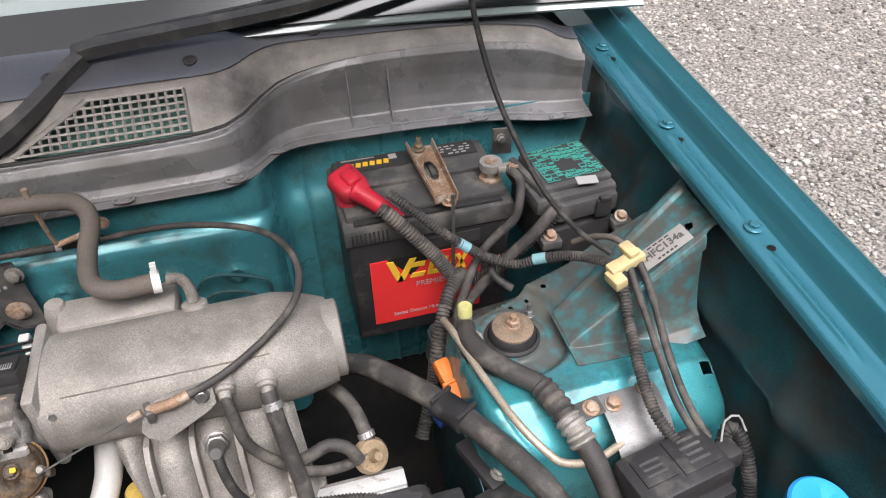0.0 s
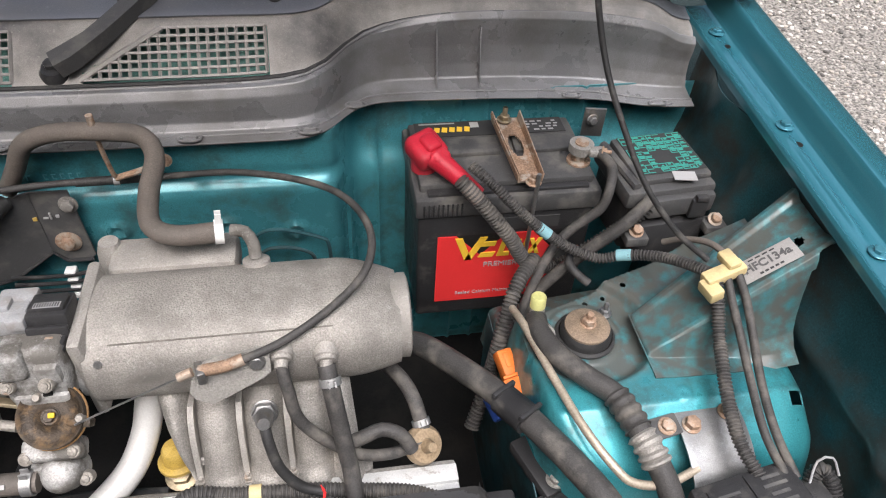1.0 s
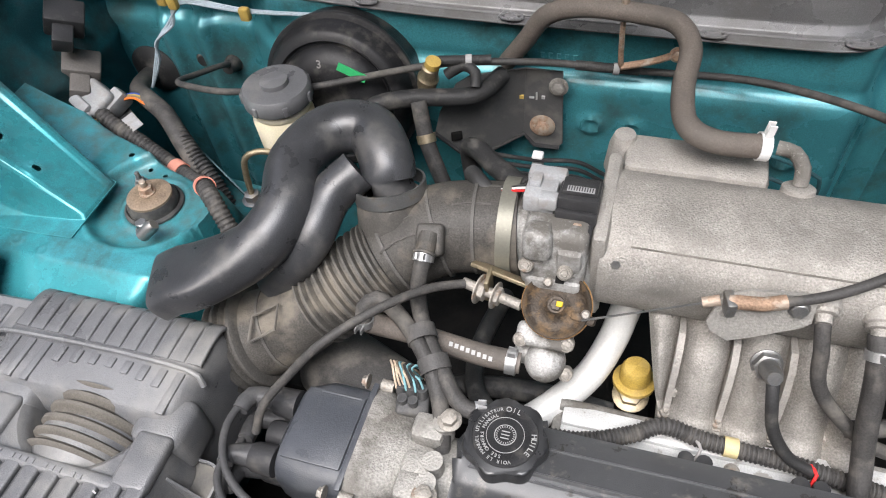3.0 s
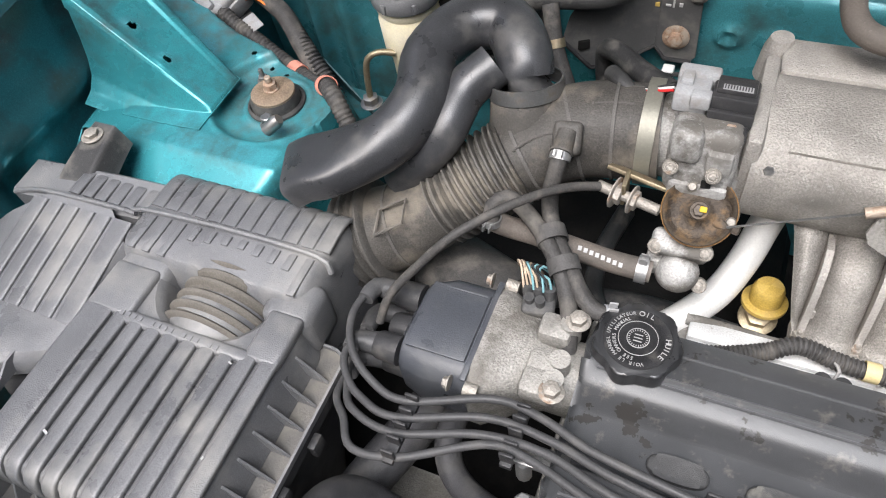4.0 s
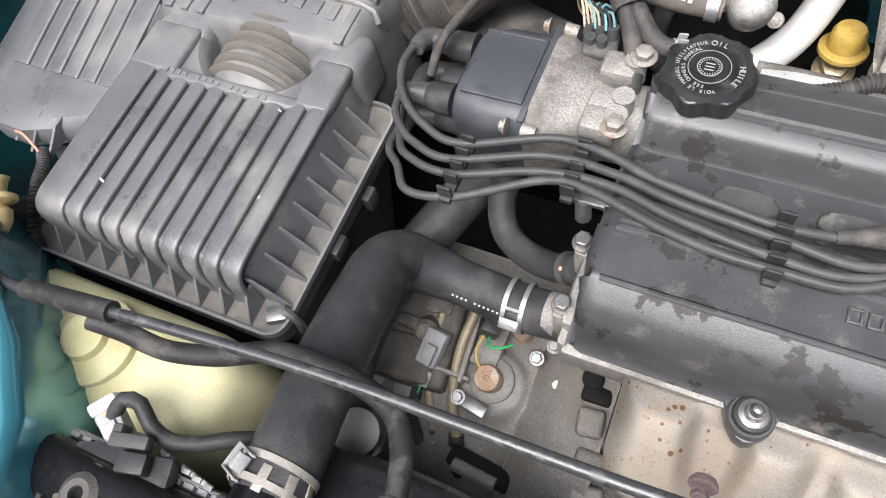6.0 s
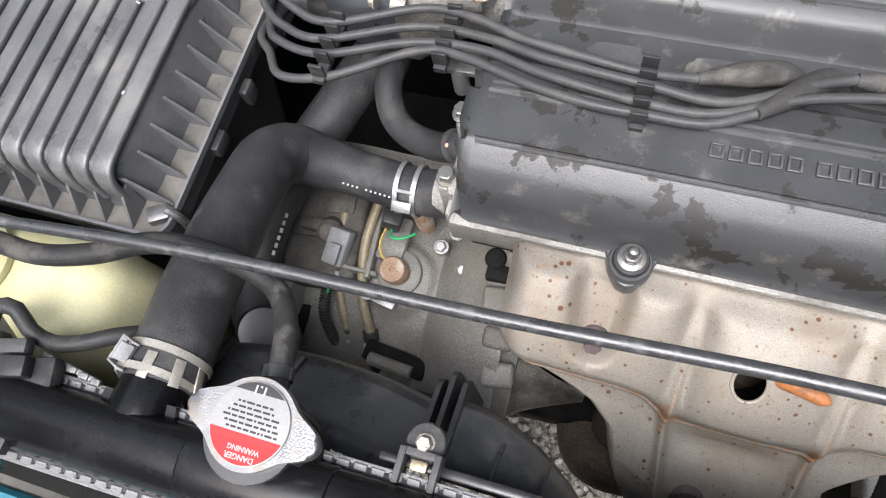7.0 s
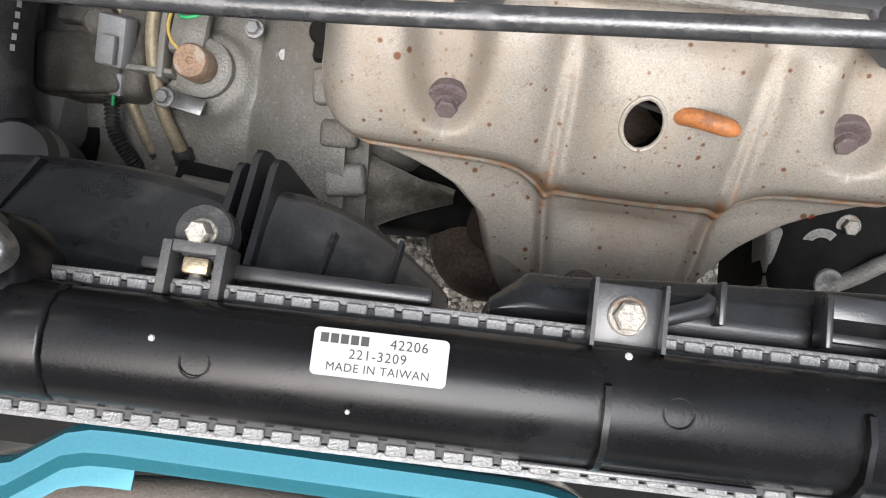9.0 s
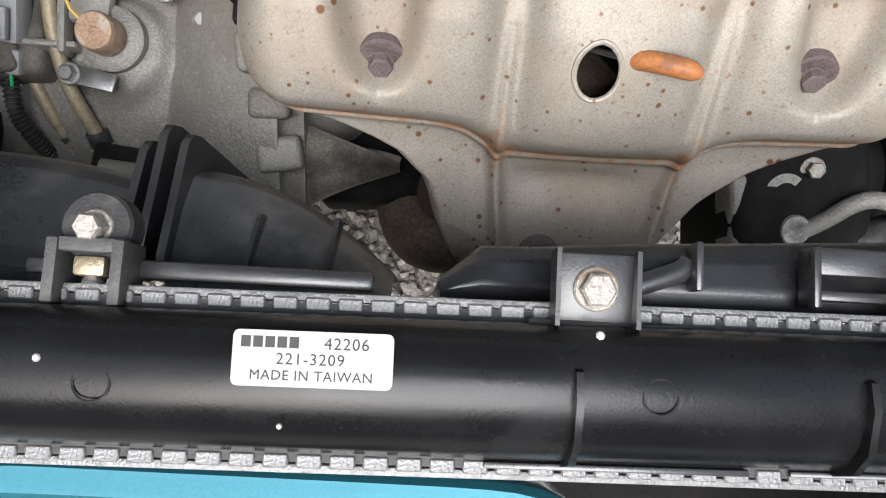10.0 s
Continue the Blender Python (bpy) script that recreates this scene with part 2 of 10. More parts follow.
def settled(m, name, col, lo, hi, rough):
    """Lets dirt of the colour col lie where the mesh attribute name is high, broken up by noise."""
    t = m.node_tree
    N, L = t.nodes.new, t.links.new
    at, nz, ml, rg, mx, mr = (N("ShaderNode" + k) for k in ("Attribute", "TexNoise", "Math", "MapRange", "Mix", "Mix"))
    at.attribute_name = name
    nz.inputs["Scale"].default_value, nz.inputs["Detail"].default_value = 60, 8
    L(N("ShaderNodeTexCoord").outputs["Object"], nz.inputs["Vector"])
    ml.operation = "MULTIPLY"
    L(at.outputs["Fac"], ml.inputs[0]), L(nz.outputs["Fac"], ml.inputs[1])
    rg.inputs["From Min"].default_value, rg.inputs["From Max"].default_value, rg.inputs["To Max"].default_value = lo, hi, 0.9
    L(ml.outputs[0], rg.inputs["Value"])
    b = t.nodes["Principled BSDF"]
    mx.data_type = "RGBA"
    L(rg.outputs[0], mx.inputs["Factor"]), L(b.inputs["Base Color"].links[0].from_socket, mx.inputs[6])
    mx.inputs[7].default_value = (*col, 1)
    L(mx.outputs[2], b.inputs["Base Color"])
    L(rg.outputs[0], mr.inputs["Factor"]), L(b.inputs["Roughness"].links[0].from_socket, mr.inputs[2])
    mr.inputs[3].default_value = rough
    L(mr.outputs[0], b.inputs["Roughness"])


# the body teal made lighter to offset the shade under the cowl
BULKHEAD = mat("lightened_bulkhead_teal", (0.052, 0.235, 0.270), 0.28, 0.25, 0.16, 9, 0.05, 700, (0.045, 0.115, 0.12), 0.34, 13, 0.6, coat=0.4, soft=0.14, speck=0.45, speck_scale=320)
RES_PLASTIC = mat("satin_black_plastic", (0.036, 0.037, 0.040), 0.30, 0, 0.25, 40, 0.12, 900, (0.085, 0.083, 0.080), 0.28, 24, 0.5, soft=0.12, spec=0.6)
RAIL_ALU = mat("pale_machined_alloy", (0.62, 0.62, 0.60), 0.42, 0.3, 0.14, 40, 0.3, 700, (0.30, 0.27, 0.23), 0.22, 60, 0.6, soft=0.06)
TAB_ALU = mat("dull_tank_alloy", (0.20, 0.20, 0.198), 0.45, 0.5, 0.2, 90, 0.3, 900, (0.15, 0.15, 0.145), 0.30, 90, 0.55, soft=0.1)
GEAR_ALU = mat("grimy_gearbox_alloy", (0.235, 0.226, 0.205), 0.55, 0.3, 0.22, 14, 0.5, 500, (0.17, 0.155, 0.13), 0.36, 12, 0.8, soft=0.22, speck=0.45, speck_scale=220)
GRIMY_BROWN = mat("oily_brown_casting", (0.165, 0.152, 0.132), 0.6, 0.2, 0.28, 22, 0.5, 500, (0.05, 0.043, 0.034), 0.4, 18, 0.8, soft=0.18, speck=0.4)
PITTED = mat("pitted_zinc", (0.27, 0.25, 0.22), 0.55, 0.45, 0.25, 80, 0.5, 500, (0.27, 0.16, 0.09), 0.24, 70, 0.8, soft=0.08)
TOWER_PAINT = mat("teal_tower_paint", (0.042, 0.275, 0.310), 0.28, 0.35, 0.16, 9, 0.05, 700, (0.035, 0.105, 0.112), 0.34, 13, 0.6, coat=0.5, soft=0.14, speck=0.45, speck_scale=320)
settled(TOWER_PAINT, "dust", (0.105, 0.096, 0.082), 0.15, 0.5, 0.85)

# rust follows the folds of the heat shield, where the coating has cracked
t_ = SHIELD.node_tree
at_, nz_, ml_, rg_, mx_ = (t_.nodes.new("ShaderNode" + k) for k in ("Attribute", "TexNoise", "Math", "MapRange", "Mix"))
at_.attribute_name = "rust"
nz_.inputs["Scale"].default_value, nz_.inputs["Detail"].default_value = 130, 10
tc_ = t_.nodes.new("ShaderNodeTexCoord")
t_.links.new(tc_.outputs["Object"], nz_.inputs["Vector"])
ml_.operation = "MULTIPLY"
t_.links.new(at_.outputs["Fac"], ml_.inputs[0]), t_.links.new(nz_.outputs["Fac"], ml_.inputs[1])
rg_.inputs["From Min"].default_value, rg_.inputs["From Max"].default_value, rg_.inputs["To Max"].default_value = 0.30, 0.52, 0.80
t_.links.new(ml_.outputs[0], rg_.inputs["Value"])
mx_.data_type = "RGBA"
old_ = t_.nodes["Principled BSDF"].inputs["Base Color"].links[0].from_socket
t_.links.new(rg_.outputs[0], mx_.inputs["Factor"]), t_.links.new(old_, mx_.inputs[6])
mx_.inputs[7].default_value = (0.30, 0.145, 0.06, 1)
t_.links.new(mx_.outputs[2], t_.nodes["Principled BSDF"].inputs["Base Color"])

# pin-point rust dots where the coating has blistered
vo_, vr_, nz2_, mm_, mx2_ = (t_.nodes.new("ShaderNode" + k) for k in ("TexVoronoi", "MapRange", "TexNoise", "Math", "Mix"))
vo_.inputs["Scale"].default_value = 105
nz2_.inputs["Scale"].default_value = 34
vr_.inputs["From Min"].default_value, vr_.inputs["From Max"].default_value, vr_.inputs["To Min"].default_value, vr_.inputs["To Max"].default_value = 0.07, 0.16, 1.0, 0.0
mm_.operation = "MULTIPLY_ADD"
t_.links.new(tc_.outputs["Object"], vo_.inputs["Vector"]), t_.links.new(tc_.outputs["Object"], nz2_.inputs["Vector"])
t_.links.new(nz2_.outputs["Fac"], mm_.inputs[0])
mm_.inputs[1].default_value, mm_.inputs[2].default_value = -0.62, 0.325
sb_ = t_.nodes.new("ShaderNodeMath")
sb_.operation = "ADD"
t_.links.new(vo_.outputs["Distance"], sb_.inputs[0]), t_.links.new(mm_.outputs[0], sb_.inputs[1])
t_.links.new(sb_.outputs[0], vr_.inputs["Value"])
mx2_.data_type = "RGBA"
t_.links.new(vr_.outputs[0], mx2_.inputs["Factor"]), t_.links.new(mx_.outputs[2], mx2_.inputs[6])
mx2_.inputs[7].default_value = (0.13, 0.062, 0.03, 1)
t_.links.new(mx2_.outputs[2], t_.nodes["Principled BSDF"].inputs["Base Color"])

STONE = bpy.data.materials.new("mixed_pebbles")
STONE.use_nodes = True
g_, rp_ = STONE.node_tree.nodes.new("ShaderNodeNewGeometry"), STONE.node_tree.nodes.new("ShaderNodeValToRGB")
for pos_, c_ in ((0.0, (0.10, 0.095, 0.09, 1)), (0.35, (0.30, 0.28, 0.25, 1)), (0.6, (0.42, 0.40, 0.37, 1)), (0.8, (0.40, 0.36, 0.31, 1)), (1.0, (0.62, 0.60, 0.56, 1))):
    el_ = rp_.color_ramp.elements[0] if pos_ == 0 else rp_.color_ramp.elements[-1] if pos_ == 1 else rp_.color_ramp.elements.new(pos_)
    el_.position, el_.color = pos_, c_
STONE.node_tree.links.new(g_.outputs["Random Per Island"], rp_.inputs["Fac"])
STONE.node_tree.links.new(rp_.outputs["Color"], STONE.node_tree.nodes["Principled BSDF"].inputs["Base Color"])
STONE.node_tree.nodes["Principled BSDF"].inputs["Roughness"].default_value = 0.85

# ---- modelling tools ----
V = Vector


def wmat(ob):
    m = ob.matrix_basis.copy()
    return wmat(ob.parent) @ ob.matrix_parent_inverse @ m if ob.parent else m


def finish(name, bm, material, smooth=40):
    me = bpy.data.meshes.new(name)
    bmesh.ops.recalc_face_normals(bm, faces=bm.faces[:])
    for f in bm.faces:
        f.smooth = True
    for e in bm.edges:
        if len(e.link_faces) == 2 and e.calc_face_angle(0) > radians(smooth):
            e.smooth = False
    bm.to_mesh(me)
    bm.free()
    me.materials.append(material)
    return me


def part(name, bm, material, parent, label="", smooth=40):
    """Links a bmesh, drawn in world places, as one mesh under a thing or a part."""
    ob = new(name, finish(name, bm, material, smooth))
    ob.parent = parent
    ob.matrix_parent_inverse = wmat(parent).inverted()
    if label:
        ob["label"] = label
    return ob


def thing(name, at, label, category, group="", kind=""):
    ob = new(name)
    ob.empty_display_size = 0.02
    ob.location = at
    return tagged(ob, label, category, group, kind)


def solo(name, bm, material, label, category, group="", kind="", smooth=40):
    ob = new(name, finish(name, bm, material, smooth))
    return tagged(ob, label, category, group, kind)


def join(*bms):
    out = bmesh.new()
    for b in bms:
        me = bpy.data.meshes.new("join")
        b.to_mesh(me)
        b.free()
        out.from_mesh(me)
        bpy.data.meshes.remove(me)
    return out


def moved(bm, m):
    bmesh.ops.transform(bm, matrix=m, verts=bm.verts[:])
    return bm


def box(cx, cy, cz, sx, sy, sz, bevel=0.0, turn=None, seg=2):
    bm = bmesh.new()
    bmesh.ops.create_cube(bm, size=1, matrix=Matrix.Diagonal((sx, sy, sz, 1)))
    if bevel:
        bmesh.ops.bevel(bm, geom=bm.edges[:], offset=bevel, segments=seg, affect="EDGES", profile=0.5)
    m = Matrix.Translation((cx, cy, cz))
    if turn:
        m = m @ pose(0, 0, 0, *turn)
    return moved(bm, m)


def slab(outline, z0, z1, bevel=0.0, seg=2):
    """A plate with the outline [(x, y), ...], from z0 to z1."""
    bm = bmesh.new()
    lo = [bm.verts.new((x, y, z0)) for x, y in outline]
    hi = [bm.verts.new((x, y, z1)) for x, y in outline]
    n = len(outline)
    bm.faces.new(lo[::-1])
    top = bm.faces.new(hi)
    for i in range(n):
        bm.faces.new((lo[i], lo[(i + 1) % n], hi[(i + 1) % n], hi[i]))
    if bevel:
        bmesh.ops.bevel(bm, geom=list(top.edges), offset=bevel, segments=seg, affect="EDGES", profile=0.5)
    return bm


def rounded(x0, y0, x1, y1, r, n=5):
    pts = []
    for cx, cy, a in ((x1 - r, y1 - r, 0), (x0 + r, y1 - r, 90), (x0 + r, y0 + r, 180), (x1 - r, y0 + r, 270)):
        pts += [(cx + r * math.cos(radians(a + 90 * k / n)), cy + r * math.sin(radians(a + 90 * k / n))) for k in range(n + 1)]
    return pts


def sweep_ring(c, t, up, r, n, flat=1.0):
    x = t.cross(up)
    if x.length < 1e-6:
        x = t.cross(V((1, 0, 0)))
    x.normalize()
    y = x.cross(t).normalized()
    return [c + r * (math.cos(2 * math.pi * k / n) * x + flat * math.sin(2 * math.pi * k / n) * y) for k in range(n)], y


def smooth_line(pts, step=0.006):
    """Catmull-Rom through pts, sampled about every step."""
    p = [V(q) for q in pts]
    p = [2 * p[0] - p[1], *p, 2 * p[-1] - p[-2]]
    out = []
    for i in range(1, len(p) - 2):
        a, b, c, d = p[i - 1:i + 3]
        n = max(2, int((c - b).length / step))
        for k in range(n):
            s = k / n
            out.append(0.5 * ((2 * b) + (c - a) * s + (2 * a - 5 * b + 4 * c - d) * s * s + (3 * b - a - 3 * c + d) * s ** 3))
    out.append(p[-2])
    return out


def tube(pts, r, n=12, step=0.006, rib=0.0, pitch=0.004, caps=True, flat=1.0, straight=False):
    """A hose along pts; r: a radius, or a function of 0..1; rib: the depth of corrugation at that pitch."""
    line = [V(q) for q in pts] if straight else smooth_line(pts, pitch / 4 if rib else step)
    bm = bmesh.new()
    total = sum((b - a).length for a, b in zip(line, line[1:]))
    up, s, rings = V((0, 0, 1)), 0.0, []
    for i, c in enumerate(line):
        t = (line[min(i + 1, len(line) - 1)] - line[max(i - 1, 0)]).normalized()
        if i:
            s += (c - line[i - 1]).length
        rad = r(s / total) if callable(r) else r
        if rib:
            rad += rib * (0.5 if math.sin(2 * math.pi * s / pitch) > 0 else -0.5)
        ring, up = sweep_ring(c, t, up, rad, n, flat)
        rings.append([bm.verts.new(q) for q in ring])
    for a, b in zip(rings, rings[1:]):
        for k in range(n):
            bm.faces.new((a[k], a[(k + 1) % n], b[(k + 1) % n], b[k]))
    if caps:
        bm.faces.new(rings[0][::-1])
        bm.faces.new(rings[-1])
    return bm


def pad(pts, w, h, sharp=0.42, n=18, step=0.004):
    """A flat-topped moulded bar of width 2w and height 2h along pts; w: a number, or a function of 0..1."""
    line = smooth_line(pts, step)
    bm, rings = bmesh.new(), []
    for i, c in enumerate(line):
        t = (line[min(i + 1, len(line) - 1)] - line[max(i - 1, 0)]).normalized()
        side = V((1, 0, 0)) - t * t.x
        side.normalize()
        up = side.cross(t)
        s = i / (len(line) - 1)
        ww = w(s) if callable(w) else w
        rings.append([bm.verts.new(c + side * ww * math.copysign(abs(math.cos(q)) ** sharp, math.cos(q)) + up * h * math.copysign(abs(math.sin(q)) ** sharp, math.sin(q))) for q in [2 * math.pi * (k + 0.5) / n for k in range(n)]])
    for a, b in zip(rings, rings[1:]):
        for k in range(n):
            bm.faces.new((a[k], a[(k + 1) % n], b[(k + 1) % n], b[k]))
    bm.faces.new(rings[0][::-1])
    bm.faces.new(rings[-1])
    return bm


def lathe(profile, at=(0, 0, 0), axis=(0, 0, 1), n=32, cap=True):
    """Turns [(radius, height), ...] round an axis."""
    bm = bmesh.new()
    rings = []
    for r, h in profile:
        rings.append([bm.verts.new((max(r, 1e-5) * math.cos(2 * math.pi * k / n), max(r, 1e-5) * math.sin(2 * math.pi * k / n), h)) for k in range(n)])
    for a, b in zip(rings, rings[1:]):
        for k in range(n):
            bm.faces.new((a[k], a[(k + 1) % n], b[(k + 1) % n], b[k]))
    if cap:
        bm.faces.new(rings[0][::-1])
        bm.faces.new(rings[-1])
    q = V((0, 0, 1)).rotation_difference(V(axis))
    return moved(bm, Matrix.Translation(at) @ q.to_matrix().to_4x4())


def sheet(f, nu, nv, thick=0.002, closed_u=False):
    """A pressed sheet: f(u, v) gives a place for u, v in 0..1; None leaves a hole."""
    bm = bmesh.new()
    g = {}
    for i in range(nu + 1):
        for j in range(nv + 1):
            p = f(i / nu, j / nv)
            if p is not None:
                g[i, j] = bm.verts.new(p)
    for i in range(nu):
        for j in range(nv):
            k = [(i, j), (i + 1, j), (i + 1, j + 1), (i, j + 1)]
            if all(q in g for q in k):
                bm.faces.new([g[q] for q in k])
    if thick:
        bmesh.ops.recalc_face_normals(bm, faces=bm.faces[:])
        bmesh.ops.solidify(bm, geom=bm.faces[:], thickness=thick)
    return bm


def loft(sections, caps=True):
    """A skin over sections with equally many points each."""
    bm = bmesh.new()
    rings = [[bm.verts.new(p) for p in s] for s in sections]
    n = len(rings[0])
    for a, b in zip(rings, rings[1:]):
        for k in range(n):
            bm.faces.new((a[k], a[(k + 1) % n], b[(k + 1) % n], b[k]))
    if caps:
        bm.faces.new(rings[0][::-1])
        bm.faces.new(rings[-1])
    return bm


def profile_x(section, x0, x1, bevel=0.0):
    """A bar with the section [(y, z), ...], from x0 to x1."""
    bm = loft([[(x0, y, z) for y, z in section], [(x1, y, z) for y, z in section]])
    if bevel:
        ends = [e for e in bm.edges if abs(e.verts[0].co.x - e.verts[1].co.x) < 1e-7]
        bmesh.ops.bevel(bm, geom=ends, offset=bevel, segments=3, affect="EDGES", profile=0.5)
    return bm


def hexbolt(at, axis=(0, 0, 1), r=0.006, h=0.005, washer=1.45, stud=0.0, cone=False):
    out = [lathe([(r * washer, 0), (r * washer, 0.0012), (r * washer * 0.92, 0.0018)], at, axis, 20)]
    out.append(lathe([(r, 0.001), (r, h - 0.0008), (r * 0.85, h)], at, axis, 6))
    if stud:
        out.append(lathe([(r * 0.5, h), (r * 0.5, h + stud - 0.001), (r * 0.38, h + stud)], at, axis, 12))
    return join(*out)


def text_mesh(body, size, at, turn, depth=0.0006, extra=None, spacing=1.0, bold=0.0, shear=0.0, align="CENTER"):
    """Raised lettering as a bmesh, centred at a place."""
    cu = bpy.data.curves.new("letters", "FONT")
    cu.body, cu.size, cu.extrude, cu.align_x, cu.align_y = body, size, depth, align, "CENTER"
    cu.space_character, cu.offset, cu.shear, cu.resolution_u = spacing, bold, shear, 3
    ob = bpy.data.objects.new("letters", cu)
    scene.collection.objects.link(ob)
    dg = bpy.context.evaluated_depsgraph_get()
    me = bpy.data.meshes.new_from_object(ob.evaluated_get(dg))
    bm = bmesh.new()
    bm.from_mesh(me)
    bpy.data.objects.remove(ob)
    bpy.data.curves.remove(cu)
    bpy.data.meshes.remove(me)
    m = Matrix.Translation(at) @ (pose(0, 0, 0, *turn) if extra is None else extra)
    return moved(bm, m)


def band(at, axis, r, width, thick=0.0015, n=28):
    """A hose clamp or ring round an axis."""
    return lathe([(r, -width / 2), (r + thick, -width / 2), (r + thick, width / 2), (r, width / 2)], at, axis, n, False)


def clamp_on(parent, at, axis, r, width=0.01, material=None, tab=0.008, up=(0, 0, 1), name="hose_clamp"):
    """A spring clamp with two ears."""
    ax = V(axis).normalized()
    u = V(up)
    u = (u - ax * u.dot(ax)).normalized()
    b = [band(at, ax, r, width)]
    q = Matrix((ax, u.cross(ax) * -1, u)).transposed().to_4x4()
    for s in (-1, 1):
        b.append(moved(box(0, s * 0.003, r + tab / 2, width * 0.7, 0.0016, tab), Matrix.Translation(at) @ q))
    return part(name, join(*b), material or STEEL, parent)

# ---- ground and car body ----
def ground_sheet():
    bm = bmesh.new()
    ring = [0.0, 0.3, 0.6, 1, 1.5, 2.2, 3, 4.5, 7, 12, 25, 60, 200, 900]
    rows = []
    for r in ring:
        rows.append([bm.verts.new((0.6 + r * math.cos(a), 0.6 + r * math.sin(a), 0.012 * noise.noise((r * math.cos(a) * 2, r * math.sin(a) * 2, 0)) * min(r, 1)))
                     for a in [2 * math.pi * k / 48 for k in range(48)]] if r else [bm.verts.new((0.6, 0.6, 0))])
    for k in range(48):
        bm.faces.new((rows[0][0], rows[1][k], rows[1][(k + 1) % 48]))
    for a, b in zip(rows[1:], rows[2:]):
        for k in range(48):
            bm.faces.new((a[k], a[(k + 1) % 48], b[(k + 1) % 48], b[k]))
    return bm


solo("ground", ground_sheet(), GRAVEL, "grey and tan gravel driveway beside the car", "ground", kind="structure", smooth=180)

def low_sky_wall(u, v):
    """A far wavy wall all round, added out of view to cut off the low sky."""
    a = 2 * math.pi * u
    r = 11 + 0.8 * math.sin(5 * a)
    return (r * math.cos(a), r * math.sin(a), 9.5 * v + v * (0.9 * math.sin(9 * a) + 0.6 * math.sin(23 * a)))


solo("backdrop", sheet(low_sky_wall, 120, 6, 0.1), SKY_BLOCK, "unseen dark wall added to block low sky light", "backdrop", kind="structure", smooth=60)

body = thing("car_body", (0, 0.5, 0), "teal metallic car body with its engine bay open, dusty inside", "car body")


def fender(s):
    """The outer wing: a flange with a gutter, a rolled crown and the side."""
    prof = [(0.7665, -0.012), (0.767, -0.002), (0.7695, 0.0012), (0.773, 0.0), (0.778, 0.0), (0.782, 0.0), (0.786, 0.0), (0.790, 0.0), (0.794, 0.0), (0.800, 0.0), (0.8055, 0.001), (0.8085, 0.0045), (0.8195, 0.0285),
            (0.8215, 0.0305), (0.8245, 0.0310), (0.845, 0.0290), (0.860, 0.0240), (0.874, 0.0130), (0.884, -0.002), (0.891, -0.03), (0.896, -0.10), (0.900, -0.25)]

    def f(u, v):
        y = -0.08 + u * 1.48
        z = 0.926 + 0.072 * (y - 0.5) + 0.02 * max(0, y - 0.9)
        z -= 0.35 * max(0, 0.12 - y) ** 1.3
        i = v * (len(prof) - 1)
        k = min(int(i), len(prof) - 2)
        a, b = prof[k], prof[k + 1]
        w = i - k
        x = a[0] + (b[0] - a[0]) * w
        if y > 1.035 and x < 0.806:
            return None
        # raised beads in the flange between the bolts
        for c, half in ((0.440, 0.070), (0.654, 0.075), (0.860, 0.078)):
            z += 0.0030 * math.exp(-((x - 0.7865) / 0.0042) ** 2) / (1 + math.exp(max(-40, min(40, (abs(y - c) - half) / 0.004))))
        return (s * x, y, z + a[1] + (b[1] - a[1]) * w)
    return sheet(f, 150, 84, 0.0012)


def apron(s):
    """The inner wing panel below the fender flange, pressed, leaning in below."""
    def f(u, v):
        y = -0.02 + u * 0.99
        top = 0.905 + 0.072 * (y - 0.5)
        z = top + (0.40 - top) * v
        x = 0.783 - 0.04 * v
        x -= 0.012 * math.exp(-((z - 0.80) / 0.02) ** 2) + 0.02 * math.exp(-((y - 0.86) / 0.05) ** 2) * (1 - v)
        x -= 0.016 * math.exp(-((y - 0.735 - 0.25 * (top - z)) / 0.022) ** 2) * min(1, v * 6) + 0.010 * math.exp(-((y - 0.42 + 0.3 * (top - z)) / 0.02) ** 2) * min(1, v * 6)
        return (s * x, y, z)
    return sheet(f, 110, 40, 0.0015)


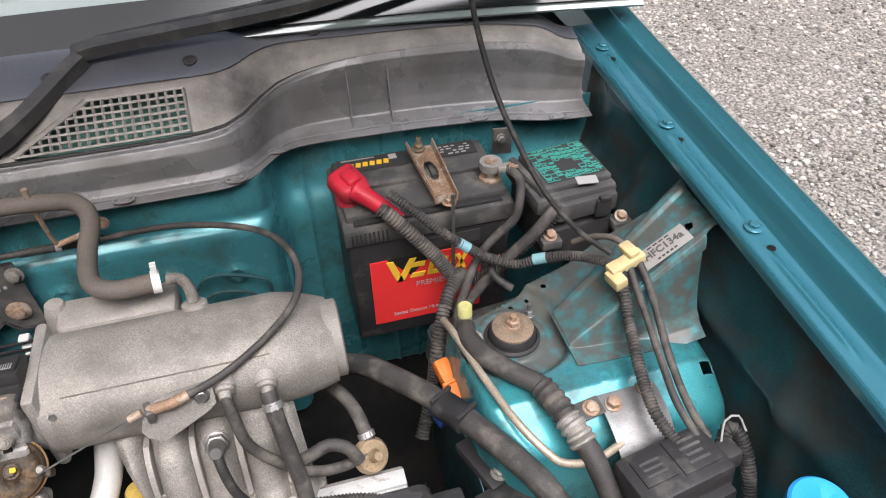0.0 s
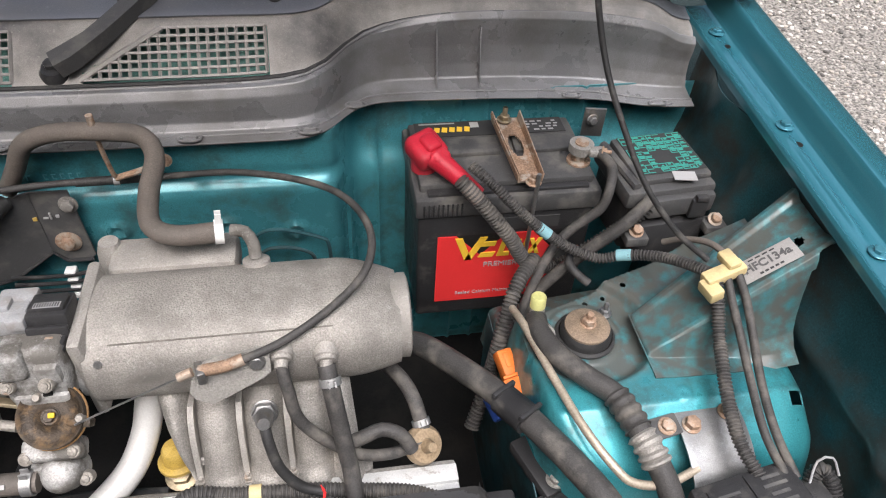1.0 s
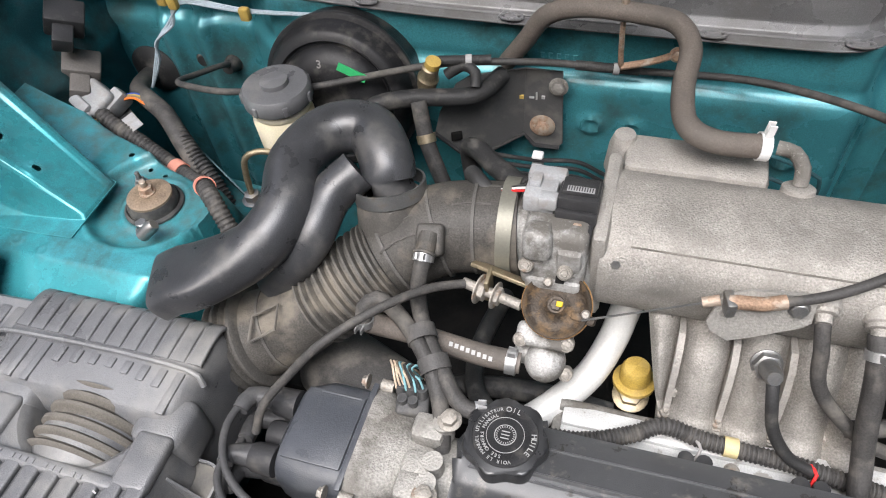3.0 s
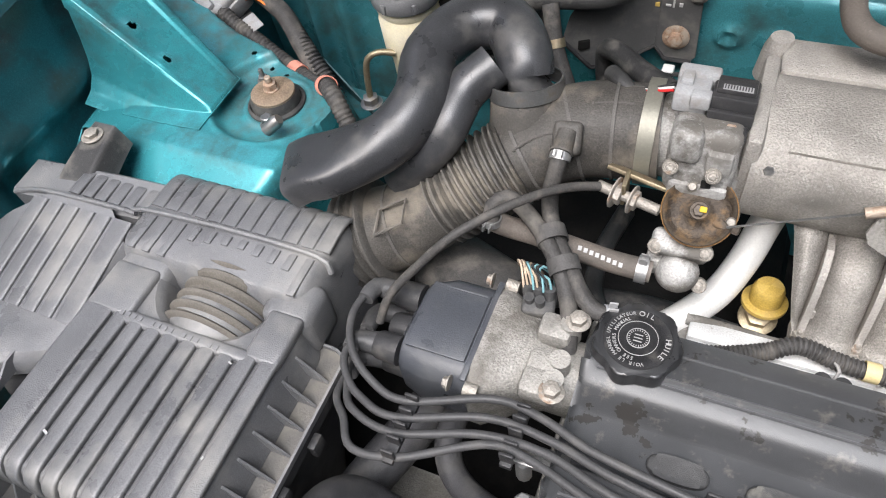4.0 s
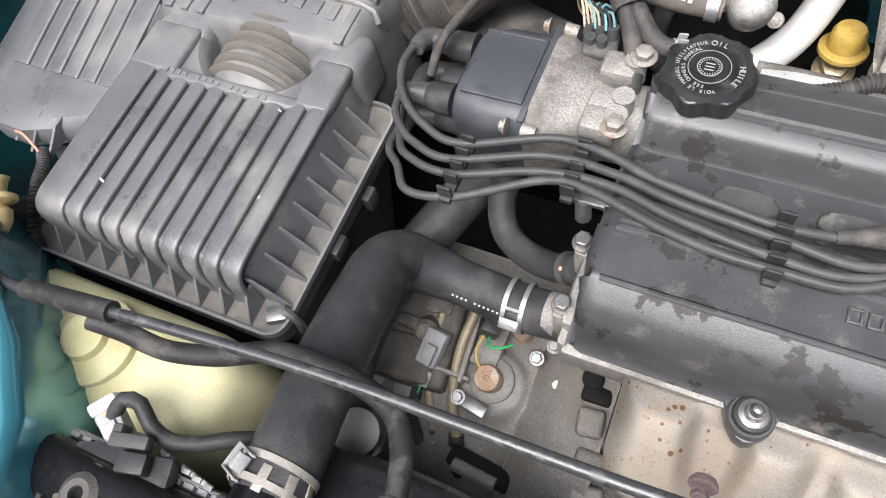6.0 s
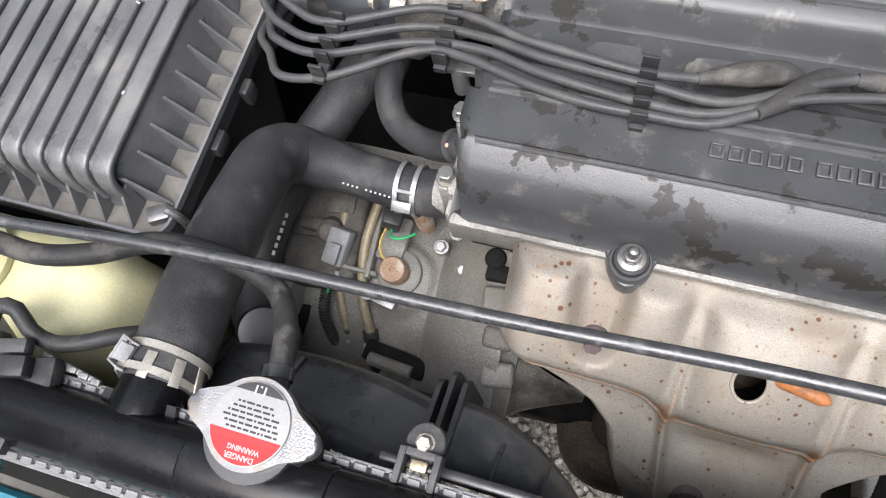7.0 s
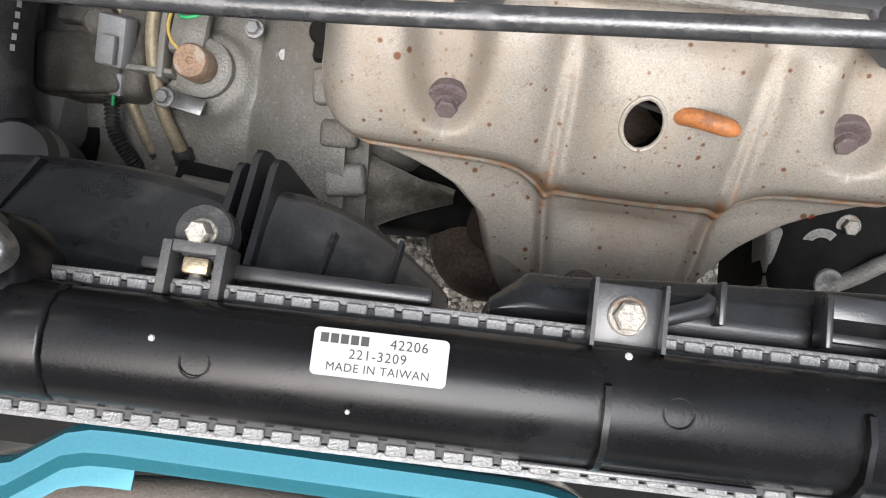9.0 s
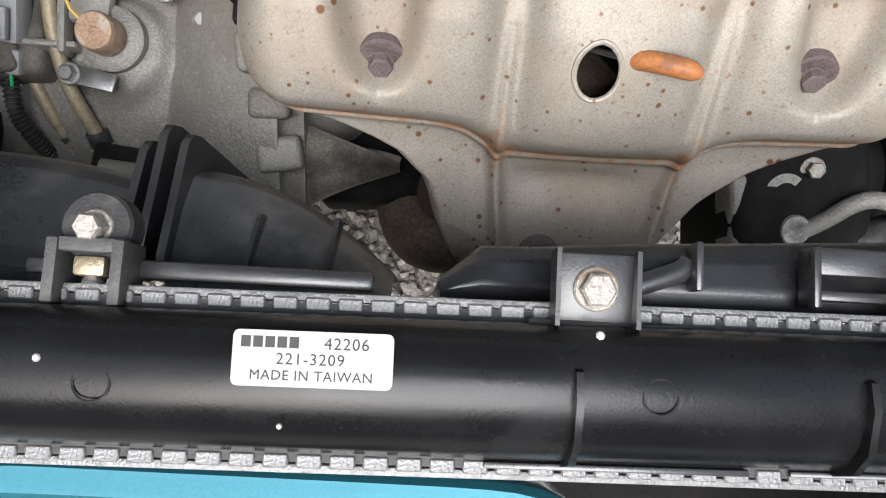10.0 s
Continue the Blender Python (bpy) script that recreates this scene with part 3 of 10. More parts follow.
def tower(s):
    """The strut tower: a dished top round the mount, falling away in front and rising to the wing."""
    def f(u, v):
        x0, y0 = 0.53, 0.614
        x = 0.447 + (0.768 - 0.447) * v
        y = 0.350 + 0.41 * u
        xe = 0.466 + 0.10 * max(0, 0.6 - y) + 5 * max(0, 0.52 - y) ** 2
        z = 0.770 - 0.10 * max(0, 0.53 - y) - 0.50 * max(0, 0.505 - y) + 0.050 * max(0, (x - 0.64) / 0.12) ** 1.4 / (1 + math.exp(-(y - 0.585) / 0.010))
        ye = min(0.725, 0.664 + 0.33 * (x - 0.51))
        z -= 3.0 * max(0, min(y - ye, 0.025)) + 0.4 * max(0, y - ye)
        dx, dy = max(0, xe - x), max(0, 0.432 - y)
        z -= 40 * min(dx, 0.012) ** 2 + 9 * max(0, dx - 0.012)
        z -= 26 * min(dy, 0.03) ** 2 + 3.2 * max(0, dy - 0.03)
        r = math.hypot(x - x0, (y - y0) * (0.92 if y > y0 else 1.02))
        z -= 0.016 / (1 + math.exp(max(-40, min(40, (r - 0.077) / 0.0032)))) * (1 if dx < 0.005 else 0.5)
        z += 0.003 * math.exp(-((r - 0.081) / 0.004) ** 2)
        z += 0.003 * math.exp(-((r - 0.040) / 0.004) ** 2)
        for cx, cy in ((0.612, 0.513), (0.654, 0.520)):
            z += 0.0013 * math.exp(-((math.hypot(x - cx, y - cy) - 0.006) / 0.0014) ** 2)
        edge = math.hypot(max(0, x - 0.725), max(0, 0.470 - y))
        z -= (0.07 / (1 + math.exp(max(-40, min(40, -(edge - 0.036) / 0.004))))) * (y < 0.60) + 4 * edge ** 2 * (y < 0.60)
        for cx, cy, cr in ((x0, y0, 0.030), (0.546, 0.664, 0.0035), (0.571, 0.670, 0.003), (0.597, 0.677, 0.004)):
            d = math.hypot(x - cx, y - cy)
            if d < cr:
                return None
            if d < cr + 0.0034:
                x, y = cx + (x - cx) * cr / d, cy + (y - cy) * cr / d
        if (abs(x - 0.742) < 0.007 and abs(y - 0.497) < 0.005) or math.hypot((x - 0.758) / 0.013, (y - 0.545) / 0.006) < 1:
            return None
        return (s * x, y, z)
    return sheet(f, 150, 120, 0.0015)


def tower_wall(s):
    def f(u, v):
        y = 0.379 + 0.36 * u
        return (s * 0.4465, y, 0.665 - 0.30 * v - 0.05 * max(0, (0.47 - y) / 0.1))
    return sheet(f, 20, 12, 0.0015)


def tower_front(s):
    def f(u, v):
        return (s * (0.40 + 0.366 * u), 0.352 - 0.02 * v, 0.60 - 0.3 * v)
    return sheet(f, 12, 8, 0.0015)


def brace(s):
    """The pressed channel from the tower up to the wing: a flat top, a step and a lower front ridge."""
    prof = [(0.066, -0.085), (0.061, -0.022), (0.057, -0.004), (0.051, 0.0), (0.044, -0.001), (0.037, -0.006), (0.020, -0.007), (0.000, -0.0075), (-0.018, -0.007), (-0.026, -0.004), (-0.033, 0.0), (-0.040, -0.002),
            (-0.044, -0.010), (-0.048, -0.030), (-0.053, -0.060), (-0.060, -0.090), (-0.068, -0.112), (-0.082, -0.128), (-0.100, -0.136)]

    def f(u, v):
        p = V((0.586, 0.590, 0.7755)).lerp(V((0.779, 0.630, 0.911)), u ** 1.12)
        i = v * (len(prof) - 1)
        k = min(int(i), len(prof) - 2)
        w = i - k
        y = prof[k][0] + (prof[k + 1][0] - prof[k][0]) * w
        z = prof[k][1] + (prof[k + 1][1] - prof[k][1]) * w
        wide = 0.56 + 0.44 * u
        q = V((p.x, p.y + y * wide, p.z + z * (0.06 + 0.90 * u ** 0.9)))
        if i > 12.6 and q.x > 0.758:
            return None
        q.z = max(q.z, 0.7735) if q.x < 0.70 else q.z
        q.z = q.z if u > 0.015 else 0.7735
        for cx, cy in (((0.754, 0.615),) if s > 0 else ((0.648, 0.590), (0.694, 0.603))):
            d = math.hypot(q.x - cx, q.y - cy)
            if d < 0.0042:
                return None
            if d < 0.0062:
                q.x, q.y = cx + (q.x - cx) * 0.0042 / d, cy + (q.y - cy) * 0.0042 / d
            q.z += 0.0050 * math.exp(-(d / 0.010) ** 2)
        if math.hypot((q.x - 0.772) / 0.010, (q.y - 0.585) / 0.006) < 1:
            return None
        return (s * q.x, q.y, q.z)
    return sheet(f, 100, 120, 0.0015)


def firewall():
    def f(u, v):
        x = -0.775 + 1.55 * u
        z = 0.893 - 0.5 * v
        k = 1 / (1 + math.exp(-(x - 0.262) / 0.006))
        y = 0.868 + 0.085 * k
        if x < 0.262:
            y -= 0.014 / (1 + math.exp(-(0.825 - z) / 0.004))
            y += 0.004 * math.exp(-((z - 0.83) / 0.01) ** 2)
        else:
            for cx in (0.31, 0.36, 0.43, 0.47, 0.52, 0.56, 0.61):
                y -= 0.004 * (1 if abs(x - cx) < 0.004 else 0)
            y -= 0.03 / (1 + math.exp(-(0.80 - z) / 0.01))
        if x < -0.46:
            y += 0.05 * min(1, (-0.46 - x) / 0.06)
            y -= 0.015 * (math.exp(-((x + 0.60) / 0.015) ** 2) + math.exp(-((x + 0.66) / 0.012) ** 2))
        for cx, cz in ((-0.04, 0.765), (0.01, 0.765), (0.10, 0.76), (0.19, 0.745)):
            d = math.hypot(x - cx, z - cz)
            y -= 0.006 * math.exp(-((d - 0.011) / 0.004) ** 2)
        return (x, y, z)
    return sheet(f, 310, 110, 0.0015)


for side in (1, -1):
    part("fender", fender(side), TEAL_OUT, body, "glossy teal front wing", smooth=50)
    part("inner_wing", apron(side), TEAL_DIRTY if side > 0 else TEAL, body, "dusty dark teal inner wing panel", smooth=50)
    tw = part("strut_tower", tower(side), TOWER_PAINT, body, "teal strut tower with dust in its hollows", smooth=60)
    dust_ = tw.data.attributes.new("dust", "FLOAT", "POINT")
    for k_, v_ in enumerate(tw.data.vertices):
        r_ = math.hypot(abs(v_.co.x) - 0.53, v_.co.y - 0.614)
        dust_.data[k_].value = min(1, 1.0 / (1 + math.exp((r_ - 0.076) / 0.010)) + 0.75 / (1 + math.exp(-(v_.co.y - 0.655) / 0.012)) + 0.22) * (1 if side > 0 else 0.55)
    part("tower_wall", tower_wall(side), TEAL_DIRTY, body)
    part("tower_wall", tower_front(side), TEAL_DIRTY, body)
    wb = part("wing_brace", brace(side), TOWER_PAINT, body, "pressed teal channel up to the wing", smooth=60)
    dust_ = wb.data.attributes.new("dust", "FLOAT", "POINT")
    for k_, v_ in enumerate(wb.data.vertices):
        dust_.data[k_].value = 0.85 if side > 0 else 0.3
    # black box put in for the shaded gap behind the flange end
    part("hinge_gap_box", box(side * 0.765, 1.18, 0.90, 0.08, 0.26, 0.06, 0.01), BLACK, body, "black box standing for the dark gap below the bonnet hinge")
    for y in (0.551, 0.757, 0.963):
        z = 0.9275 + 0.072 * (y - 0.5) + 0.02 * max(0, y - 0.9)
        part("flange_bolt", hexbolt((side * 0.791, y, z), r=0.0065, h=0.006, washer=1.7), TEAL_OUT, body)
        # no opening is cut; a black disc gives the dark of the hole
        part("flange_hole", lathe([(0.0052, 0), (0.0050, 0.0006), (0.0005, 0.0007)], (side * 0.792, y - 0.034, z - 0.0035), n=20), BLACK, body, "black disc standing for a round hole")
up_ = V((-0.53, 0.0, 0.84)).normalized()
ax_ = V((0.84, 0, 0.53)).normalized()
m_ = Matrix((( ax_.x, 0, up_.x, 0.7195), (0, 1, 0, 0.6060), (ax_.z, 0, up_.z, 0.8710), (0, 0, 0, 1))) @ pose(0, 0, 0, 0, 0, 4)
plate_ = part("label_plate", moved(box(0, 0, 0.0005, 0.070, 0.030, 0.001, 0.0003), m_), GREY_PRINT, body, "grey refrigerant label plate")
part("lettering", moved(text_mesh("HFC134a", 0.0145, (0.001, 0.001, 0.0012), (0, 0, 0), 0.0003, bold=0.0004), m_), mat("dark_grey_print", (0.06, 0.06, 0.06), 0.6, 0, 0.1, 60, 0, 500), plate_)
part("small_print", moved(join(*[box(-0.012 + 0.006 * k, -0.0105, 0.0012, 0.004, 0.0025, 0.0004) for k in range(5)], *[box(-0.014 + 0.0085 * k, 0.0110, 0.0012, 0.006, 0.0018, 0.0004) for k in range(4)]), m_), BLACK_PRINT, plate_)
part("firewall", firewall(), BULKHEAD, body, "teal pressed steel bulkhead with seams and dimples", smooth=50)


stamp_ = []
for k in range(8):
    x_ = -0.135 + 0.0098 * k
    if k != 2:
        stamp_ += [box(x_, 0.8665, 0.848 + 0.0035 * s, 0.0045, 0.002, 0.0012) for s in (-1, 1)] + [box(x_ - 0.002, 0.8665, 0.848, 0.0012, 0.002, 0.007)]
part("stamped_bars", join(*stamp_), BULKHEAD, body, "row of plain stamped bars")
for k_, pts_ in enumerate(([(0.13, 0.842, 0.735), (0.145, 0.838, 0.757), (0.174, 0.836, 0.761), (0.222, 0.836, 0.742), (0.232, 0.836, 0.730), (0.234, 0.838, 0.69)], [(0.14, 0.842, 0.715), (0.154, 0.838, 0.726), (0.183, 0.836, 0.726), (0.208, 0.836, 0.712), (0.212, 0.838, 0.69)])):
    part("brake_line", tube(pts_, 0.0026, 8), TEAL_DIRTY, body, "thin painted pipe on the bulkhead")


def depth_sheets():
    return join(box(0, 0.68, 0.36, 1.5, 0.70, 0.01), box(0.44, 0.30, 0.40, 0.02, 0.4, 0.3), box(0.30, 0.40, 0.42, 0.28, 0.02, 0.12))


# black sheets put in as the shade in the depth of the bay
part("depth_sheet", box(-0.52, 0.09, 0.49, 0.52, 0.26, 0.006), BLACK, body, "black sheet put in as shade low in the bay")
part("depth_floor", depth_sheets(), BLACK, body, "black sheets put in as the deep shade under the engine")


# front cross panel with the latch opening
def front_panel():
    def edge(x):
        e = -0.090 + 0.021 / (1 + math.exp(-(x + 0.100) / 0.006)) - 0.06 / (1 + math.exp(-(x - 0.150) / 0.010))
        return e - 0.5 * max(0, abs(x) - 0.45) ** 2

    prof = [(-0.001, -0.05), (0.0, -0.004), (-0.003, 0.0), (-0.012, 0.001), (-0.018, -0.004), (-0.026, -0.0038), (-0.05, -0.0044), (-0.09, -0.014), (-0.15, -0.06), (-0.16, -0.2)]

    def f(u, v):
        x = -0.82 + 1.64 * u
        i = v * (len(prof) - 1)
        k = min(int(i), len(prof) - 2)
        a, b, w = prof[k], prof[k + 1], i - k
        dy, dz = a[0] + (b[0] - a[0]) * w, a[1] + (b[1] - a[1]) * w
        # the latch opening: an irregular slot behind the lip
        if -0.055 < x < 0.30 and 4.2 < i < 7.2 + 0.3 * math.sin(x * 90):
            return None
        if x <= -0.055 and i > 5.05:
            return None
        return (x, edge(x) + dy, 0.772 + dz)
    return sheet(f, 164, 36, 0.0015)


# this black box stands for the dark inside the latch opening
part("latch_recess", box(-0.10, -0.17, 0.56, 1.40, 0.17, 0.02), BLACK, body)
horn = thing("front_harness", (-0.15, -0.12, 0.72), "tan-taped wiring loom in front of the cross panel", "harness")
part("loom", tube([(-0.34, -0.128, 0.735), (-0.22, -0.118, 0.738), (-0.14, -0.112, 0.740), (-0.08, -0.108, 0.736), (-0.02, -0.104, 0.728), (0.06, -0.108, 0.715)], lambda s: 0.016 - 0.006 * s, 16), BROWN_HOSE, horn)
part("front_cross_panel", front_panel(), TEAL_OUT, body, "teal painted front cross panel behind the grille")
part("headlamp_panel", slab([(-0.80, 0.115), (-0.80, -0.12), (-0.37, -0.12), (-0.372, -0.06), (-0.386, -0.018), (-0.425, 0.025), (-0.478, 0.061), (-0.520, 0.088), (-0.565, 0.115)], 0.70, 0.842, 0.012, 4), TEAL_OUT, body, "glossy teal headlamp support panel")


# the raised bonnet, hinged behind the engine bay
def bonnet(u, v):
    x = -0.74 + 1.48 * u
    return (x, 0.99 - 0.66 * v, 1.21 + 0.80 * v + 0.02 * math.sin(math.pi * u) + 0.03 * math.sin(math.pi * v))


part("bonnet", sheet(bonnet, 24, 20, 0.012), TEAL_DIRTY, body, "raised teal bonnet with a dusty underside")


def stones(name, n, x0, x1, y0, y1, label, fine=1.0):
    """Loose pebbles lying on the gravel, joined into one sheet of stones."""
    rng_ = np.random.RandomState(5)
    a = (1 + 5 ** 0.5) / 2
    ico = np.array([(-1, a, 0), (1, a, 0), (-1, -a, 0), (1, -a, 0), (0, -1, a), (0, 1, a), (0, -1, -a), (0, 1, -a), (a, 0, -1), (a, 0, 1), (-a, 0, -1), (-a, 0, 1)]) / 1.9
    fac = np.array([(0, 11, 5), (0, 5, 1), (0, 1, 7), (0, 7, 10), (0, 10, 11), (1, 5, 9), (5, 11, 4), (11, 10, 2), (10, 7, 6), (7, 1, 8), (3, 9, 4), (3, 4, 2), (3, 2, 6), (3, 6, 8), (3, 8, 9), (4, 9, 5), (2, 4, 11), (6, 2, 10), (8, 6, 7), (9, 8, 1)])
    k = rng_.rand(n, 2) ** 1.35
    cx, cy = x0 + (x1 - x0) * k[:, 0], y0 + (y1 - y0) * rng_.rand(n)
    size = 0.0045 + 0.0085 * rng_.rand(n) ** 2.2 + 0.004 * (cx - x0) / (x1 - x0)
    size = size * fine
    v = ico[None] * (1 + 0.35 * (rng_.rand(n, 12, 1) - 0.5)) * size[:, None, None] * np.stack([1 + 0.5 * rng_.rand(n), 1 + 0.5 * rng_.rand(n), 0.6 + 0.3 * rng_.rand(n)], 1)[:, None, :]
    th = rng_.rand(n) * 6.283
    c, s_ = np.cos(th)[:, None], np.sin(th)[:, None]
    v = np.stack([v[..., 0] * c - v[..., 1] * s_ + cx[:, None], v[..., 0] * s_ + v[..., 1] * c + cy[:, None], v[..., 2] + size[:, None] * 0.3 + 0.002], -1)
    me = bpy.data.meshes.new(name)
    me.from_pydata(v.reshape(-1, 3).tolist(), [], (fac[None] + 12 * np.arange(n)[:, None, None]).reshape(-1, 3).tolist())
    me.materials.append(STONE)
    tagged(new(name, me), label, "gravel", kind="stuff")


stones("gravel_pebbles", 30000, 0.95, 4.2, 0.2, 5.0, "loose grey, white and tan pebbles on the driveway", 0.68)
stones("gravel_pebbles", 9000, -0.5, 0.7, -0.3, 0.5, "small pebbles of the driveway seen under the engine", 0.5)

# ---- cowl, windscreen, wipers ----
cowl = thing("cowl_cover", (0, 0.9, 0.9), "weathered grey-black plastic cowl cover below the windscreen", "cowl cover")


def sm(x, c, w):
    return 1 / (1 + math.exp(-max(-60, min(60, (x - c) / w))))


def lip(x):
    """Depth of the cover's lower lip: forward over the engine, set back over the battery."""
    return 0.850 + 0.020 * sm(-x, 0.35, 0.06) + 0.080 * sm(x, 0.262, 0.016) - 0.022 * sm(x, 0.66, 0.02), 0.899 - 0.006 * sm(x, 0.3, 0.05) - 0.016 * sm(x, 0.6, 0.06)


def cowl_skin(u, v):
    x = -0.78 + 1.54 * u
    y, z = lip(x)
    k = sm(x, 0.30, 0.045)
    end = sm(x, 0.72, 0.012)
    left = [(0, -0.002), (0.010, 0.0005), (0.018, 0.004), (0.0235, 0.013), (0.0220, 0.030), (0.0230, 0.044), (0.030, 0.055), (0.036, 0.056), (0.041, 0.045), (0.047, 0.055),
            (0.072, 0.078), (0.098, 0.100), (0.103, 0.105), (0.13, 0.114), (0.16, 0.124), (0.185, 0.132)]
    right = [(0, 0.001), (0.010, 0.004), (0.022, 0.0055), (0.038, 0.011), (0.046, 0.030), (0.049, 0.056), (0.046, 0.080), (0.046, 0.094), (0.051, 0.103), (0.057, 0.098),
             (0.064, 0.108), (0.070, 0.112), (0.079, 0.116), (0.088, 0.119), (0.098, 0.123), (0.106, 0.127)]
    i = v * (len(left) - 1)
    a = min(int(i), len(left) - 2)
    w = i - a
    pl = [left[a][j] + (left[a + 1][j] - left[a][j]) * w for j in (0, 1)]
    pr = [right[min(a, len(right) - 2)][j] + (right[min(a, len(right) - 2) + 1][j] - right[min(a, len(right) - 2)][j]) * w for j in (0, 1)]
    dy, dz = pl[0] * (1 - k) + pr[0] * k, pl[1] * (1 - k) + pr[1] * k
    dz *= 1 - 0.25 * end
    return (x, y + dy, z + dz)


part("cover", sheet(lambda u, v: cowl_skin(u, 9 / 15 * v), 240, 54, 0.002), COWL, cowl, "curved grey-black cowl moulding", smooth=60)


# the rubber-black line paints the shadow gap in the groove; the others are ridges
for v_, r_, m_ in ((8.62 / 15, 0.0022, COWL), (9.0 / 15, 0.0026, RUBBER), (1.3 / 15, 0.0014, COWL)):
    part("cowl_line", tube([V(cowl_skin(k / 60, v_)) + V((0, -0.0008, 0.0008)) for k in range(61)], r_, 6, 0.03, straight=True), m_, cowl, "crease line along the cowl, the black one a shadow gap")


def top_panel(u, v):
    p = cowl_skin(u, (9 + 6 * v) / 15)
    x = p[0]
    # openings behind the grilles
    if 0.04 < v < 0.32 and (-0.32 < x < -0.12 or -0.045 + 0.32 * v < x < 0.174):
        return None
    return p


PANEL = mat("pale_weathered_plastic", (0.26, 0.245, 0.224), 0.42, 0, 0.18, 14, 0.2, 900, (0.095, 0.092, 0.09), 0.34, 9, 0.55, soft=0.16, spec=0.45, speck=0.4, speck_scale=300)
STRIP = mat("blue_grey_plastic_strip", (0.100, 0.107, 0.122), 0.34, 0, 0.15, 14, 0.15, 900, (0.12, 0.122, 0.126), 0.3, 9, 0.5, soft=0.16, spec=0.5)
part("top_panel", sheet(top_panel, 220, 24, 0.002), PANEL, cowl, "flat cowl panel below the windscreen", smooth=60)


def grille(x0, x1):
    bars = []
    def at(x, v):
        return V(cowl_skin((x + 0.78) / 1.54, (9 + 6 * v) / 15)) + V((0, -0.0005, 0.0015))
    n = round((x1 - x0) / 0.0112)
    slant = 0.095 if x1 > 0 else 0.0
    for i in range(n + 1):
        x = x0 + (x1 - x0) * i / n
        ve = 0.03 + 0.30 * min(1, (x - x0) / slant) if slant else 0.33
        if ve > 0.06:
            bars.append(tube([at(x, 0.03), at(x, (0.03 + ve) / 2), at(x, ve)], 0.0022, 4, 0.02, straight=True))
    for j in range(7):
        v = 0.03 + 0.30 * j / 6
        xs = x0 + slant * j / 6
        bars.append(tube([at(xs + (x1 - xs) * q / 10, v) for q in range(11)], 0.0022, 4, 0.03, straight=True))
    bars.append(tube([at(x0 + slant * q / 8, 0.03 + 0.30 * q / 8) for q in range(9)], 0.004, 6, 0.03, straight=True))
    return join(*bars)


for x0, x1 in ((-0.325, -0.115), (-0.040, 0.176)):
    part("grille", grille(x0, x1), PANEL, cowl, "square-holed grey air intake grille")

# duct floor under the grilles
part("plenum_floor", sheet(lambda u, v: (-0.5 + 0.75 * u, 0.905 + 0.10 * v, 0.925 + 0.05 * v), 8, 4, 0.002), mat("pale_green_primer", (0.13, 0.30, 0.26), 0.5, 0.1, 0.2, 12, 0.05, 600, (0.06, 0.12, 0.11), 0.35, 20, 0.7, soft=0.2), cowl, "pale green-grey sheet under the grille")

part("upper_strip", sheet(lambda u, v: tuple(V(cowl_skin(u, (12.2 + 2.8 * v) / 15)) + V((0, 0, 0.0035))), 160, 8, 0.002), STRIP, cowl, "blue-grey strip below the glass", smooth=60)

for x in (-0.32, -0.14, 0.078, 0.221, 0.282, 0.584, 0.706):
    y, z = lip(x)
    eye_ = [(x + 0.013 * math.cos(a), y + 0.004 + 0.0055 * math.sin(a), z + 0.004) for a in [2 * math.pi * k / 24 for k in range(25)]]
    part("retaining_clip", join(tube(eye_, 0.0020, 8, 0.01, straight=True), box(x, y + 0.004, z + 0.0035, 0.016, 0.007, 0.003, 0.001)), COWL, cowl, "oval moulded clip eye")
for x in (0.395, 0.455):
    y, z = lip(x)
    part("stiffening_rib", loft([[(x - 0.001, y + 0.018, z + 0.002), (x + 0.001, y + 0.018, z + 0.002), (x + 0.001, y + 0.042, z + 0.002), (x - 0.001, y + 0.042, z + 0.002)],
                                 [(x - 0.001, y + 0.043, z + 0.082), (x + 0.001, y + 0.043, z + 0.082), (x + 0.001, y + 0.05, z + 0.082), (x - 0.001, y + 0.05, z + 0.082)]]), COWL, cowl)
for x in (0.012, 0.19, 0.363, 0.589):
    p = V(cowl_skin((x + 0.78) / 1.54, 0.88)) + V((0, 0, 0.004))
    part("screw_cover", lathe([(0.009, 0), (0.009, 0.002), (0.007, 0.003)], p, (0, -0.3, 1), 20), PLASTIC, cowl, "round black screw cap")

windscreen = thing("windscreen", (0, 1.1, 1.02), "sloping windscreen with a black border band", "windscreen")


def glass(u, v):
    x = -0.85 + 1.7 * u
    return (x, 1.035 + 0.55 * v - 0.10 * x * x, 1.022 + 0.42 * v)


part("glass", sheet(glass, 30, 12, 0.005), GLASS_SKY, windscreen)
part("border_band", sheet(lambda u, v: tuple(V(glass(u, 0.015 + 0.085 * v)) + V((0, -0.003, 0.004))), 30, 6, 0.001), mat("black_glass_border", (0.008, 0.010, 0.010), 0.08, 0, 0.1, 10, 0, 500, spec=0.5, speck=0, wear=0), windscreen, "black printed border of the glass")
part("roof_edge", sheet(lambda u, v: (-0.7 + 1.4 * u, 1.66 + 0.5 * v, 1.44 + 0.12 * v - 0.02 * v * v), 8, 8, 0.004), TEAL_OUT, windscreen)


